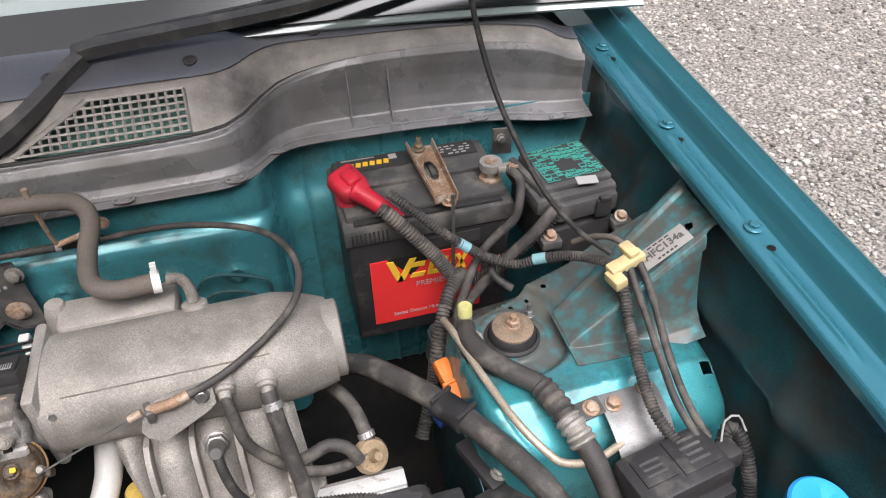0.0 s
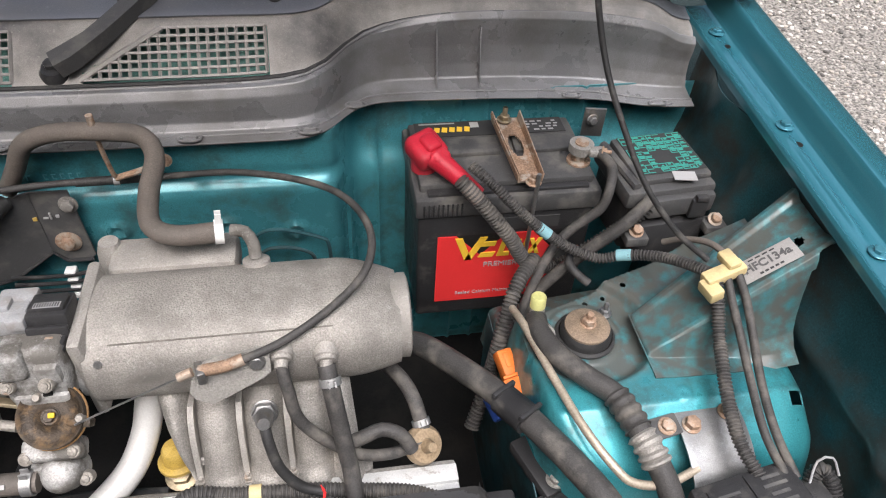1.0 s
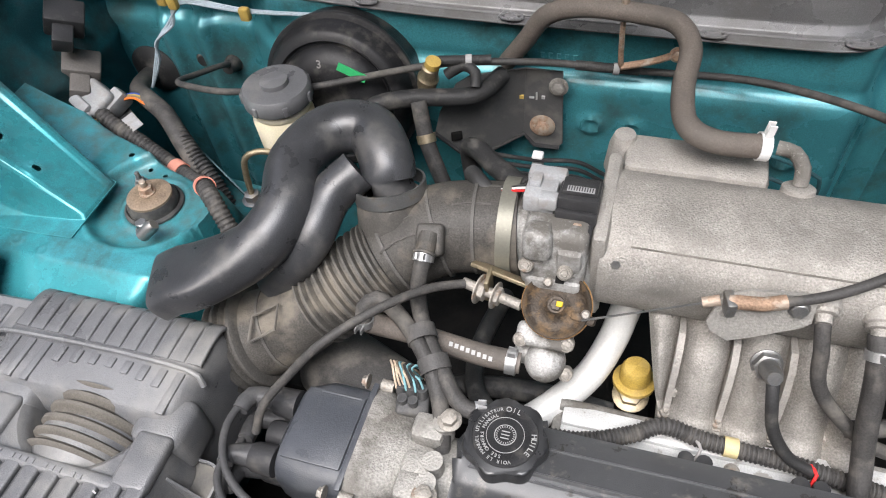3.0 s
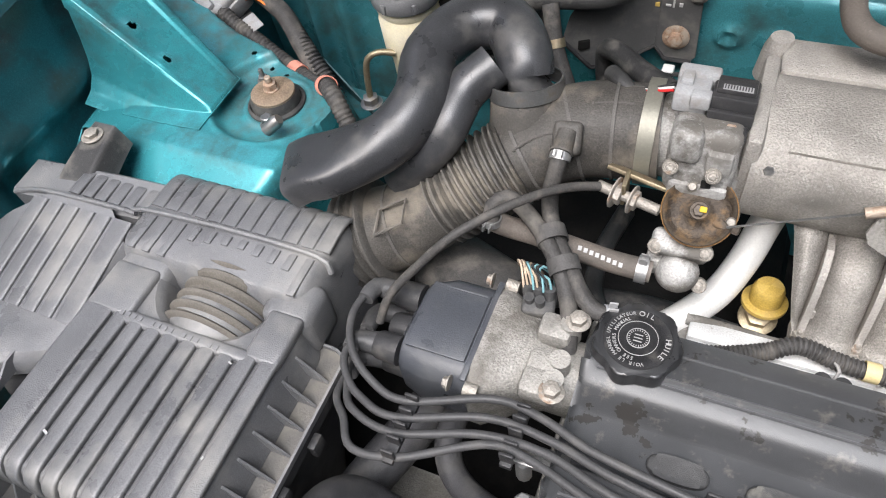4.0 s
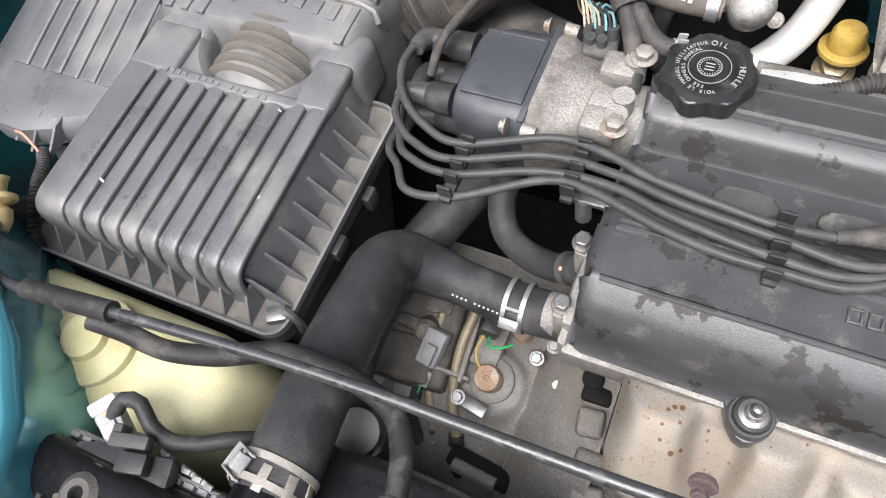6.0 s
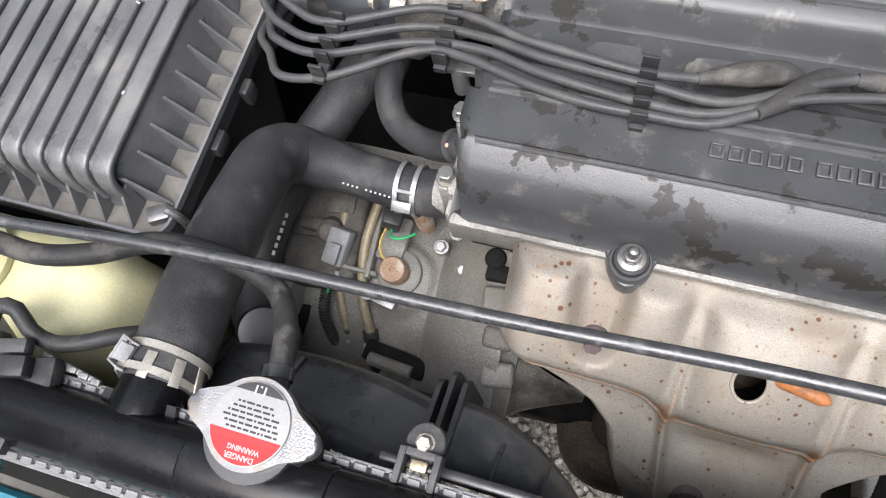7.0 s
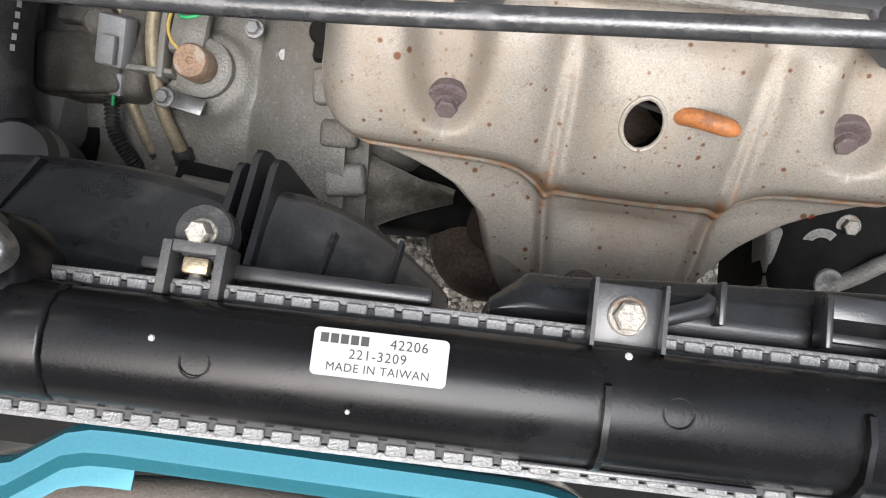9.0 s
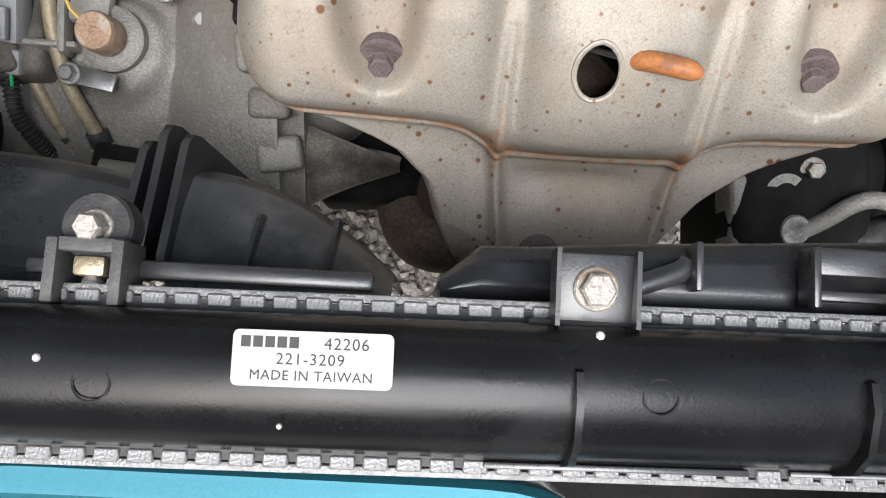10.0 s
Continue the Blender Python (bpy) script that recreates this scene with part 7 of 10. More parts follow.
# black plate added so that the dipstick hole looks dark inside
part("backing", box(0.165, 0.168, 0.585, 0.26, 0.09, 0.02, 0.004, (-10, 0, 0)), BLACK, shield, "black plate standing for the dark inside the hole")
part("downpipe", tube([(0.135, 0.066, 0.455), (0.100, 0.062, 0.435), (0.072, 0.066, 0.418), (0.058, 0.088, 0.400), (0.056, 0.125, 0.380), (0.060, 0.21, 0.34)], 0.030, 22), mat("brown_pipe", (0.13, 0.098, 0.075), 0.75, 0.2, 0.3, 40, 0.4, 300), shield, "rust-brown exhaust downpipe")
dip = thing("dipstick", (0.17, 0.13, 0.6), "orange looped oil dipstick handle poking from the hole", "dipstick")
part("rod", tube([(0.148, 0.165, 0.628), (0.158, 0.147, 0.652), (0.172, 0.132, 0.677)], 0.0018, 8), STEEL, dip)
part("handle", tube([(0.170, 0.134, 0.6745), (0.176, 0.130, 0.681), (0.185, 0.127, 0.6865), (0.195, 0.124, 0.6895), (0.203, 0.122, 0.690), (0.2075, 0.121, 0.689)], lambda s: 0.0022 + 0.0034 * min(1, s * 4) * min(1, (1.04 - s) * 6), 14, 0.003), mat("faded_orange_plastic", (0.28, 0.105, 0.032), 0.5, 0, 0.25, 60, 0.1, col2=(0.16, 0.07, 0.035), amount=0.35, scale2=70), dip, "faded orange plastic handle")

# gearbox
gear = thing("gearbox", (-0.18, 0.25, 0.3), "grimy cast alloy gearbox casing with ribs and bolts", "gearbox")
def case_top(u, v):
    x = -0.33 + 0.305 * u
    y = 0.06 + 0.26 * v
    z = 0.505 + 0.02 * v - 0.16 * max(0, 0.42 - v) ** 1.2
    z += 0.012 * plate((x + 0.06) / 0.006) + 0.008 * math.exp(-((x + 0.105) / 0.01) ** 2)
    z -= 0.06 * max(0, (-0.27 - x) / 0.05) ** 2
    z += 0.004 * noise.noise((x * 18, y * 18, 1))
    d = math.hypot(x + 0.165, y - 0.18)
    z += 0.010 * plate((0.036 - d) / 0.002)
    return (x, y, z)
part("casing", sheet(case_top, 90, 70, 0.01), GEAR_ALU, gear, "grimy casting with ribs", smooth=40)
part("lower_case", join(box(-0.15, 0.23, 0.40, 0.34, 0.18, 0.16, 0.03, seg=3), box(-0.30, 0.20, 0.45, 0.06, 0.2, 0.16, 0.02)), GEAR_ALU, gear)
part("side_block", join(box(-0.258, 0.205, 0.522, 0.085, 0.115, 0.034, 0.008, (4, 0, 6), 3), box(-0.262, 0.172, 0.536, 0.070, 0.050, 0.016, 0.006, (6, 0, 6), 3)), GRIMY_BROWN, gear, "brown-stained raised block")
part("stub", join(lathe([(0.013, -0.02), (0.0135, 0.006), (0.010, 0.010)], (-0.247, 0.205, 0.545), (0.2, -0.5, 0.8), 18), box(-0.268, 0.207, 0.546, 0.026, 0.014, 0.012, 0.004)), GRIMY_BROWN, gear, "dark round stub")
part("bolt_pad", box(-0.246, 0.242, 0.540, 0.030, 0.030, 0.010, 0.003, (4, 0, 6)), GRIMY_BROWN, gear)
part("web", join(box(-0.197, 0.205, 0.538, 0.006, 0.080, 0.016, 0.002, (4, 0, 4)), box(-0.215, 0.172, 0.534, 0.060, 0.005, 0.014, 0.002), box(-0.178, 0.214, 0.537, 0.030, 0.050, 0.012, 0.004)), GEAR_ALU, gear, "cast stiffening web")
part("bell_housing", sheet(lambda u, v: (-0.128 + 0.088 * u, 0.075 + 0.175 * v, 0.500 + 0.052 * (1 - (1 - u) ** 2.2) * (0.35 + 0.65 * v) + 0.018 * v - 0.10 * max(0, 0.30 - v) ** 1.3), 30, 40, 0.008), GEAR_ALU, gear, "smooth flank of the bell housing", smooth=60)
part("gusset", sheet(lambda u, v: (-0.032 + 0.080 * u, 0.140 - 0.026 * u - (0.072 - 0.070 * u ** 0.8) * v, 0.492 - 0.010 * u - 0.026 * v + 0.010 * math.sin(math.pi * min(1, v * 1.6)) * (1 - u)), 24, 20, 0.005), GRIMY_BROWN, gear, "oily cast gusset below the flange", smooth=60)
# black filler put in for the dark gap behind the downpipe
part("gap_filler", join(box(0.030, 0.128, 0.405, 0.110, 0.075, 0.05, 0.010, (0, 0, 3), 3), lathe([(0.016, 0), (0.016, 0.010), (0.012, 0.012)], (0.028, 0.118, 0.430), (0, -0.3, 1), 20)), BLACK, gear, "black filler with a boss for the dark gap behind the pipe")
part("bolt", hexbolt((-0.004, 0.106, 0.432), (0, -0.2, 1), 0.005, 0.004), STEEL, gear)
# the slot's shade, put in as a black block
part("slot_shadow", box(-0.150, 0.098, 0.494, 0.070, 0.022, 0.012, 0.003, (0, 0, -6)), BLACK, gear, "black block standing for the shaded slot")
part("shaft", tube([(-0.176, 0.092, 0.500), (-0.128, 0.088, 0.502)], 0.007, 14, straight=True), GEAR_ALU, gear, "short grimy shaft")
part("boss", lathe([(0.024, -0.02), (0.024, 0.004), (0.019, 0.008)], (-0.165, 0.182, 0.528), (0, -0.2, 1), 28), GEAR_ALU, gear)
part("plug", lathe([(0.0140, 0), (0.0140, 0.020), (0.0125, 0.0225), (0.003, 0.0225), (0.002, 0.0215)], (-0.165, 0.180, 0.537), (0, -0.2, 1), 28), RUSTY, gear, "brown rusty round plug")
part("lock_plate", box(-0.175, 0.150, 0.532, 0.035, 0.014, 0.004, 0.002, (0, 0, -10)), STEEL, gear)
for x, y, z in ((-0.19, 0.152, 0.534), (-0.128, 0.218, 0.535), (-0.115, 0.235, 0.54), (-0.25, 0.21, 0.52), (-0.10, 0.20, 0.53)):
    part("bolt", hexbolt((x, y, z), (0, -0.2, 1), 0.0058, 0.007), STEEL, gear)
for x, y, z, w_, h_, a_ in ((-0.056, 0.172, 0.548, 0.026, 0.028, 8), (-0.046, 0.140, 0.532, 0.030, 0.022, 2), (-0.040, 0.108, 0.512, 0.034, 0.026, 10)):
    part("flange_lug", box(x, y, z, w_, h_, 0.020, 0.005, (14, 0, a_), 3), GRIMY_BROWN if a_ == 2 else GEAR_ALU, gear, "cast flange lug")
part("flange_lug", join(lathe([(0.011, -0.02), (0.011, 0.004), (0.009, 0.006)], (-0.066, 0.212, 0.556), (0, -0.2, 1), 18), box(-0.058, 0.200, 0.542, 0.030, 0.02, 0.03, 0.004)), BLACK, gear, "dark bolt boss")
# black block added as the deep shade behind the distributor
part("depth_block", box(-0.14, 0.62, 0.46, 0.46, 0.26, 0.30, 0.03), BLACK, gear, "black block standing for the deep shade behind the gearbox")
sw = thing("gearbox_switch", (-0.13, 0.23, 0.57), "small sensor with brass body and yellow and green wires", "sensor")
part("body", lathe([(0.010, -0.02), (0.010, 0.01), (0.007, 0.014), (0.007, 0.026)], (-0.148, 0.235, 0.565), (0, 0, 1), 16), RUSTY, sw)
part("plug", box(-0.178, 0.228, 0.568, 0.020, 0.026, 0.024, 0.003, (0, 15, 0)), PLASTIC, sw)
part("wire", tube([(-0.182, 0.214, 0.566), (-0.184, 0.200, 0.565), (-0.180, 0.188, 0.562), (-0.170, 0.180, 0.555)], 0.0014, 6), YELLOW, sw, "yellow wire")
part("wire", tube([(-0.176, 0.214, 0.566), (-0.172, 0.204, 0.572), (-0.160, 0.205, 0.574), (-0.150, 0.214, 0.57)], 0.0014, 6), GREEN_LABEL, sw, "green wire")
gc = thing("gearbox_connector", (-0.23, 0.19, 0.54), "grey two-way plug with a corrugated lead", "connector")
part("plug", join(box(-0.232, 0.190, 0.545, 0.024, 0.040, 0.020, 0.003, (25, 0, -8)), box(-0.231, 0.178, 0.556, 0.012, 0.022, 0.006, 0.001, (25, 0, -8)), box(-0.235, 0.160, 0.532, 0.022, 0.018, 0.014, 0.002, (25, 0, -8))), LIGHT_GREY, gc)
part("lead", tube([(-0.237, 0.150, 0.527), (-0.236, 0.125, 0.512), (-0.228, 0.108, 0.49), (-0.225, 0.10, 0.45)], 0.0055, 12, rib=0.0015, pitch=0.0035), RUBBER, gc, "corrugated black lead")
part("wire", tube([(-0.234, 0.156, 0.532), (-0.233, 0.146, 0.530), (-0.236, 0.138, 0.522)], 0.0013, 6), GREEN_LABEL, gc)
for pts in ([(-0.20, 0.26, 0.56), (-0.205, 0.20, 0.545), (-0.198, 0.150, 0.520), (-0.183, 0.115, 0.490)], [(-0.24, 0.23, 0.54), (-0.235, 0.17, 0.515), (-0.220, 0.13, 0.49), (-0.212, 0.115, 0.475)]):
    op = thing("oil_cooler_pipe", pts[0], "thin tan metal pipe ending in a clamped hose", "pipe", "gearbox pipes")
    part("pipe", tube(pts, 0.0055, 12), mat("tan_pipe", (0.30, 0.25, 0.17), 0.55, 0.4, 0.2, 50, 0.2), op)
    e_ = V(pts[-1])
    part("hose", tube([e_ + V((-0.003, 0.006, 0.004)), e_ + V((0.006, -0.02, -0.02)), e_ + V((0.01, -0.03, -0.05))], 0.0085, 14), RUBBER, op)
    part("clamp", band(e_ + V((0.0005, -0.004, -0.005)), (0.25, -0.7, -0.6), 0.0088, 0.006), BRIGHT, op)
of = thing("oil_filter", (-0.26, 0.08, 0.53), "black canister with a white printed band", "canister")
part("can", lathe([(0.026, -0.05), (0.026, 0.03), (0.022, 0.036)], (-0.258, 0.078, 0.575), (0.25, -0.1, 1), 28), PLASTIC_GLOSS, of)
part("band", lathe([(0.0263, -0.012), (0.0265, -0.011), (0.0265, 0.010), (0.0263, 0.011)], (-0.255, 0.0768, 0.588), (0.25, -0.1, 1), 28, False), WHITE_PRINT, of, "white label band")

ac = thing("ac_compressor", (0.36, 0.09, 0.4), "grimy alloy compressor with pipe union and bracket", "compressor")
# body coloured black for the shaded gaps round the pipe flange
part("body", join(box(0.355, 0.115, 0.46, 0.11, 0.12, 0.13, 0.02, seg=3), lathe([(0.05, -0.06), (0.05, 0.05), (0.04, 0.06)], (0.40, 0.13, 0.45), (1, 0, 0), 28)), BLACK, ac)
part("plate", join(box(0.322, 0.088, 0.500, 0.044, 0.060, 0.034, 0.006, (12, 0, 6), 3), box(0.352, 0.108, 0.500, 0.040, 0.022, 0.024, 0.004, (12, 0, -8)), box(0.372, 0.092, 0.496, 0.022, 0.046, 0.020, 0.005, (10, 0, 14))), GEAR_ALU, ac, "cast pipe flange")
# the shade inside the clip ring, drawn as a black disc
part("recess", lathe([(0.0125, 0), (0.0125, 0.0016), (0.011, 0.002)], (0.3385, 0.0975, 0.5205), (0, -0.25, 1), 26), BLACK, ac, "black disc standing for the shaded recess")
part("clip", sheet(lambda u, v: tuple(V((0.3385, 0.0975, 0.5235)) + V((math.cos(0.9 + 5.2 * u), math.sin(0.9 + 5.2 * u) * 0.97, math.sin(0.9 + 5.2 * u) * 0.25)) * (0.0095 + 0.0068 * v)), 40, 4, 0.0022), GEAR_ALU, ac, "open spring clip ring")
part("port", lathe([(0.0115, -0.03), (0.0115, 0.0), (0.0105, 0.0015), (0.004, 0.0015)], (0.345, 0.0715, 0.524), (0, -0.3, 1), 22), CAST_PALE, ac, "round pale cap")
part("pipe", tube([(0.352, 0.072, 0.520), (0.366, 0.080, 0.526), (0.384, 0.092, 0.532), (0.400, 0.096, 0.534), (0.42, 0.090, 0.532), (0.44, 0.07, 0.52)], 0.0066, 14), GEAR_ALU, ac)
part("hose_end", tube([(0.385, 0.060, 0.505), (0.405, 0.070, 0.510), (0.43, 0.08, 0.50)], 0.013, 18), RUBBER, ac, "black hose end")
for p in ((0.358, 0.118, 0.524), (0.376, 0.104, 0.512)):
    part("bolt", hexbolt(p, (0, -0.3, 1), 0.0065, 0.008, 1.5), PITTED, ac)
part("wire", tube([(0.325, 0.12, 0.53), (0.33, 0.125, 0.55), (0.34, 0.13, 0.56)], 0.0015, 6), LABEL_RED, ac)

# ---- air intake ----
air = thing("air_filter_box", (-0.43, 0.23, 0.5), "grey-black ribbed plastic air filter box with dusty lid", "air filter box")
def ramp_box(o0, o1, z0, z1):
    return loft([[(x, y, z0) for x, y in o0], [(x, y, z1) for x, y in o1]])
part("base", ramp_box(rounded(-0.535, 0.145, -0.325, 0.30, 0.02), rounded(-0.560, 0.118, -0.302, 0.335, 0.02), 0.52, 0.728), PLASTIC, air, "black lower housing")
part("lower_flange", slab(rounded(-0.572, 0.104, -0.292, 0.34, 0.018), 0.724, 0.738, 0.002), PLASTIC, air, "black flange with clips")
def lid_outline(g):
    """The lid from above, shrunk by g, with the rounded notch for the bellows in its rear edge."""
    pts = []
    for cx, cy, a0 in ((-0.343, 0.150, 270), (-0.343, 0.318, 0)):
        pts += [(cx + (0.022 - g) * math.cos(radians(a0 + 15 * k)), cy + (0.022 - g) * math.sin(radians(a0 + 15 * k))) for k in range(7)]
    pts += [(-0.358, 0.340 - g)]
    pts += [(-0.420 + (0.058 + g) * math.cos(radians(-20 - 14 * k)), 0.350 + (0.058 + g) * math.sin(radians(-20 - 14 * k))) for k in range(11)]
    pts += [(-0.484, 0.344 - g)]
    for cx, cy, a0 in ((-0.517, 0.322, 90), (-0.517, 0.150, 180)):
        pts += [(cx + (0.022 - g) * math.cos(radians(a0 + 15 * k)), cy + (0.022 - g) * math.sin(radians(a0 + 15 * k))) for k in range(7)]
    return pts
alid = part("lid", loft([[(x, y, z) for x, y in lid_outline(g)] for z, g in ((0.738, -0.004), (0.744, -0.004), (0.748, -0.002), (0.780, 0.002), (0.787, 0.005), (0.7905, 0.010))]), GREY_PLASTIC, air, "weathered grey lid", smooth=35)
GROOVES = [-0.5030 + 0.0202 * i for i in range(9)]
edges_ = [-0.5375] + GROOVES + [-0.3230]
for k, (xa, xb) in enumerate(zip(edges_, edges_[1:])):
    xa, xb = xa + (0.0026 if k else 0.0), xb - (0.0026 if k < 9 else 0.0)
    part("rib", pad([((xa + xb) / 2, 0.1262, 0.754), ((xa + xb) / 2, 0.1275, 0.776), ((xa + xb) / 2, 0.1315, 0.7865), ((xa + xb) / 2, 0.141, 0.7918), ((xa + xb) / 2, 0.17, 0.7930), ((xa + xb) / 2, 0.23, 0.7935), ((xa + xb) / 2, 0.290, 0.7930)], (xb - xa) / 2, 0.0032, 0.5), GREY_PLASTIC, alid)
for xa, xb, yb in ((-0.5375, -0.485, 0.338), (-0.358, -0.3230, 0.336)):
    part("shoulder", box((xa + xb) / 2, (0.284 + yb) / 2, 0.7905, xb - xa, yb - 0.284, 0.0124, 0.0045, seg=3), GREY_PLASTIC, alid)
part("shoulder", box(-0.4215, 0.2855, 0.7918, 0.140, 0.013, 0.0098, 0.004, seg=3), GREY_PLASTIC, alid)
part("moulded_mark", join(*[box(-0.492 + 0.0072 * k, 0.2865 - 0.0002 * k, 0.7970, 0.0042, 0.0044, 0.0010) for k in range(16) if k not in (4, 9, 13)]), GREY_PLASTIC, alid, "raised unreadable moulding marks")
for x, y, sx, sy in ((-0.481, 0.167, 0.010, 0.003), (-0.338, 0.195, 0.004, 0.004), (-0.363, 0.275, 0.007, 0.002)):
    part("paint_speck", box(x, y, 0.7972, sx * 0.6, sy * 0.7, 0.0006, turn=(0, 0, -20)), WHITE_PRINT, alid, "white paint speck")
for i in range(9):
    x = -0.5285 + 0.0255 * i
    part("gusset", loft([[(x - 0.0013, 0.108, 0.739), (x + 0.0013, 0.108, 0.739), (x + 0.0013, 0.132, 0.739), (x - 0.0013, 0.132, 0.739)], [(x - 0.0013, 0.125, 0.768), (x + 0.0013, 0.125, 0.768), (x + 0.0013, 0.134, 0.768), (x - 0.0013, 0.134, 0.768)]]), GREY_PLASTIC, alid)
for i in range(8):
    y = 0.135 + 0.0245 * i
    part("gusset", loft([[(-0.330, y - 0.0012, 0.740), (-0.330, y + 0.0012, 0.740), (-0.298, y + 0.0012, 0.740), (-0.298, y - 0.0012, 0.740)], [(-0.330, y - 0.0012, 0.775), (-0.330, y + 0.0012, 0.775), (-0.321, y + 0.0012, 0.775), (-0.321, y - 0.0012, 0.775)]]), GREY_PLASTIC, alid)
rim_o, rim_i = rounded(-0.572, 0.104, -0.292, 0.34, 0.018), rounded(-0.5695, 0.1065, -0.2945, 0.3375, 0.0155)
part("flange_rim", loft([[(x, y, z) for x, y in o] for o, z in ((rim_o, 0.737), (rim_o, 0.7445), (rim_i, 0.7445), (rim_i, 0.737))], False), GREY_PLASTIC, alid, "upturned rim round the lid flange")
part("flange_floor", slab(rounded(-0.571, 0.105, -0.293, 0.339, 0.017), 0.7375, 0.7392), mat("dust_filled_plastic", (0.085, 0.080, 0.072), 0.6, 0, 0.25, 40, 0.2, 600, (0.16, 0.145, 0.12), 0.4, 25, 0.85, soft=0.12), alid, "dusty flange floor")
part("lid_tab", box(-0.581, 0.150, 0.742, 0.014, 0.016, 0.004, 0.001, (0, 12, 20)), PLASTIC_DUSTY, air, "small dusty lid tab")
for c_ in (box(-0.290, 0.20, 0.728, 0.008, 0.020, 0.014, 0.002), box(-0.288, 0.255, 0.722, 0.008, 0.016, 0.020, 0.002)):
    part("side_clip", c_, PLASTIC, air, "black moulded clip")
part("clip", join(box(-0.305, 0.124, 0.742, 0.018, 0.014, 0.010, 0.002, (0, 0, 30)), tube([(-0.298, 0.128, 0.748), (-0.288, 0.126, 0.738), (-0.292, 0.126, 0.715)], 0.004, 8)), STEEL, air, "metal lid clip")
part("snorkel", tube([(-0.420, 0.300, 0.752), (-0.420, 0.325, 0.752), (-0.420, 0.345, 0.752), (-0.420, 0.362, 0.752)], 0.0510, 36, rib=0.005, pitch=0.012), mat("tan_dusty_rubber", (0.115, 0.105, 0.09), 0.75, 0, 0.2, 40, 0.2, 600), air, "dusty ribbed rubber bellows")
part("snorkel_neck", tube([(-0.418, 0.282, 0.742), (-0.418, 0.296, 0.748), (-0.419, 0.315, 0.752), (-0.420, 0.330, 0.752)], lambda s: 0.040 + 0.0095 * min(1, s * 1.7), 36), GREY_PLASTIC, air, "smooth moulded neck")
back = thing("air_duct_box", (-0.5, 0.4, 0.7), "weathered grey-black plastic intake duct box, ridged top", "air duct")
def back_outline(g):
    pts = []
    for cx, cy, a0 in ((-0.352, 0.368, 270), (-0.352, 0.430, 0), (-0.530, 0.430, 90), (-0.530, 0.368, 180)):
        pts += [(cx + (0.024 - g) * math.cos(radians(a0 + 15 * k)), cy + (0.026 - g) * math.sin(radians(a0 + 15 * k))) for k in range(7)]
    return pts
part("box", loft([[(x, y, z) for x, y in back_outline(g)] for z, g in ((0.64, 0.0), (0.770, -0.002), (0.790, 0.002), (0.799, 0.008), (0.801, 0.012))]), GREY_PLASTIC, back, smooth=35)
for x, w_ in ((-0.510, 0.062), (-0.345, 0.052)):
    part("cheek", box(x, 0.351, 0.765, w_, 0.05, 0.06, 0.012, seg=3), GREY_PLASTIC, back)
part("seam", tube([(-0.560, 0.392, 0.800), (-0.530, 0.395, 0.803), (-0.43, 0.398, 0.8035), (-0.34, 0.396, 0.8025), (-0.325, 0.39, 0.79)], 0.003, 8), GREY_PLASTIC, back, "raised joint seam")
def smooth_outline(pts):
    """Cuts the corners of a closed outline twice."""
    for _ in range(1):
        pts = [(a[0] * (1 - w) + b[0] * w, a[1] * (1 - w) + b[1] * w) for a, b in zip(pts, pts[1:] + pts[:1]) for w in (0.25, 0.75)]
    return pts
W_LOW = smooth_outline([(-0.733, 0.215), (-0.655, 0.192), (-0.600, 0.212), (-0.552, 0.236), (-0.545, 0.392), (-0.752, 0.382)])
W_TOP = smooth_outline([(-0.690, 0.262), (-0.664, 0.256), (-0.610, 0.258), (-0.562, 0.262), (-0.552, 0.392), (-0.715, 0.390)])
def wing_ring(k, z):
    """The wing between its lower rim (k = 0) and its sloping top (k = 1)."""
    return [(a[0] + (b[0] - a[0]) * k, a[1] + (b[1] - a[1]) * k, z * (1 - k) + (0.767 + 0.19 * (a[1] + (b[1] - a[1]) * k - 0.255)) * k) for a, b in zip(W_LOW, W_TOP)]
part("wing", loft([wing_ring(0, 0.738), wing_ring(0.0, 0.748), wing_ring(0.08, 0.757), wing_ring(0.25, 0.764), wing_ring(0.75, 0.768), wing_ring(0.92, 0.766), wing_ring(1.0, 0.766)]), GREY_PLASTIC, back, "sloping side wing of the duct", smooth=30)
for k, (xa, xb) in enumerate(((-0.692, -0.672), (-0.668, -0.650), (-0.646, -0.628), (-0.624, -0.606), (-0.602, -0.584), (-0.580, -0.556))):
    xm = (xa + xb) / 2
    part("rib", pad([(xm, 0.266, 0.7690), (xm, 0.30, 0.7760), (xm, 0.35, 0.7855), (xm, 0.380, 0.7915)], (xb - xa) / 2, 0.0028, 0.5), GREY_PLASTIC, back)
for k in range(5):
    p = V((-0.705 + 0.026 * k, 0.216 - 0.006 * k, 0.752))
    part("gusset", loft([[p + V((-0.0014, -0.010, -0.006)), p + V((0.0014, -0.010, -0.006)), p + V((0.0014, 0.03, -0.006)), p + V((-0.0014, 0.03, -0.006))], [p + V((-0.0014, 0.022, 0.012)), p + V((0.0014, 0.022, 0.012)), p + V((0.0014, 0.034, 0.012)), p + V((-0.0014, 0.034, 0.012))]]), GREY_PLASTIC, back)
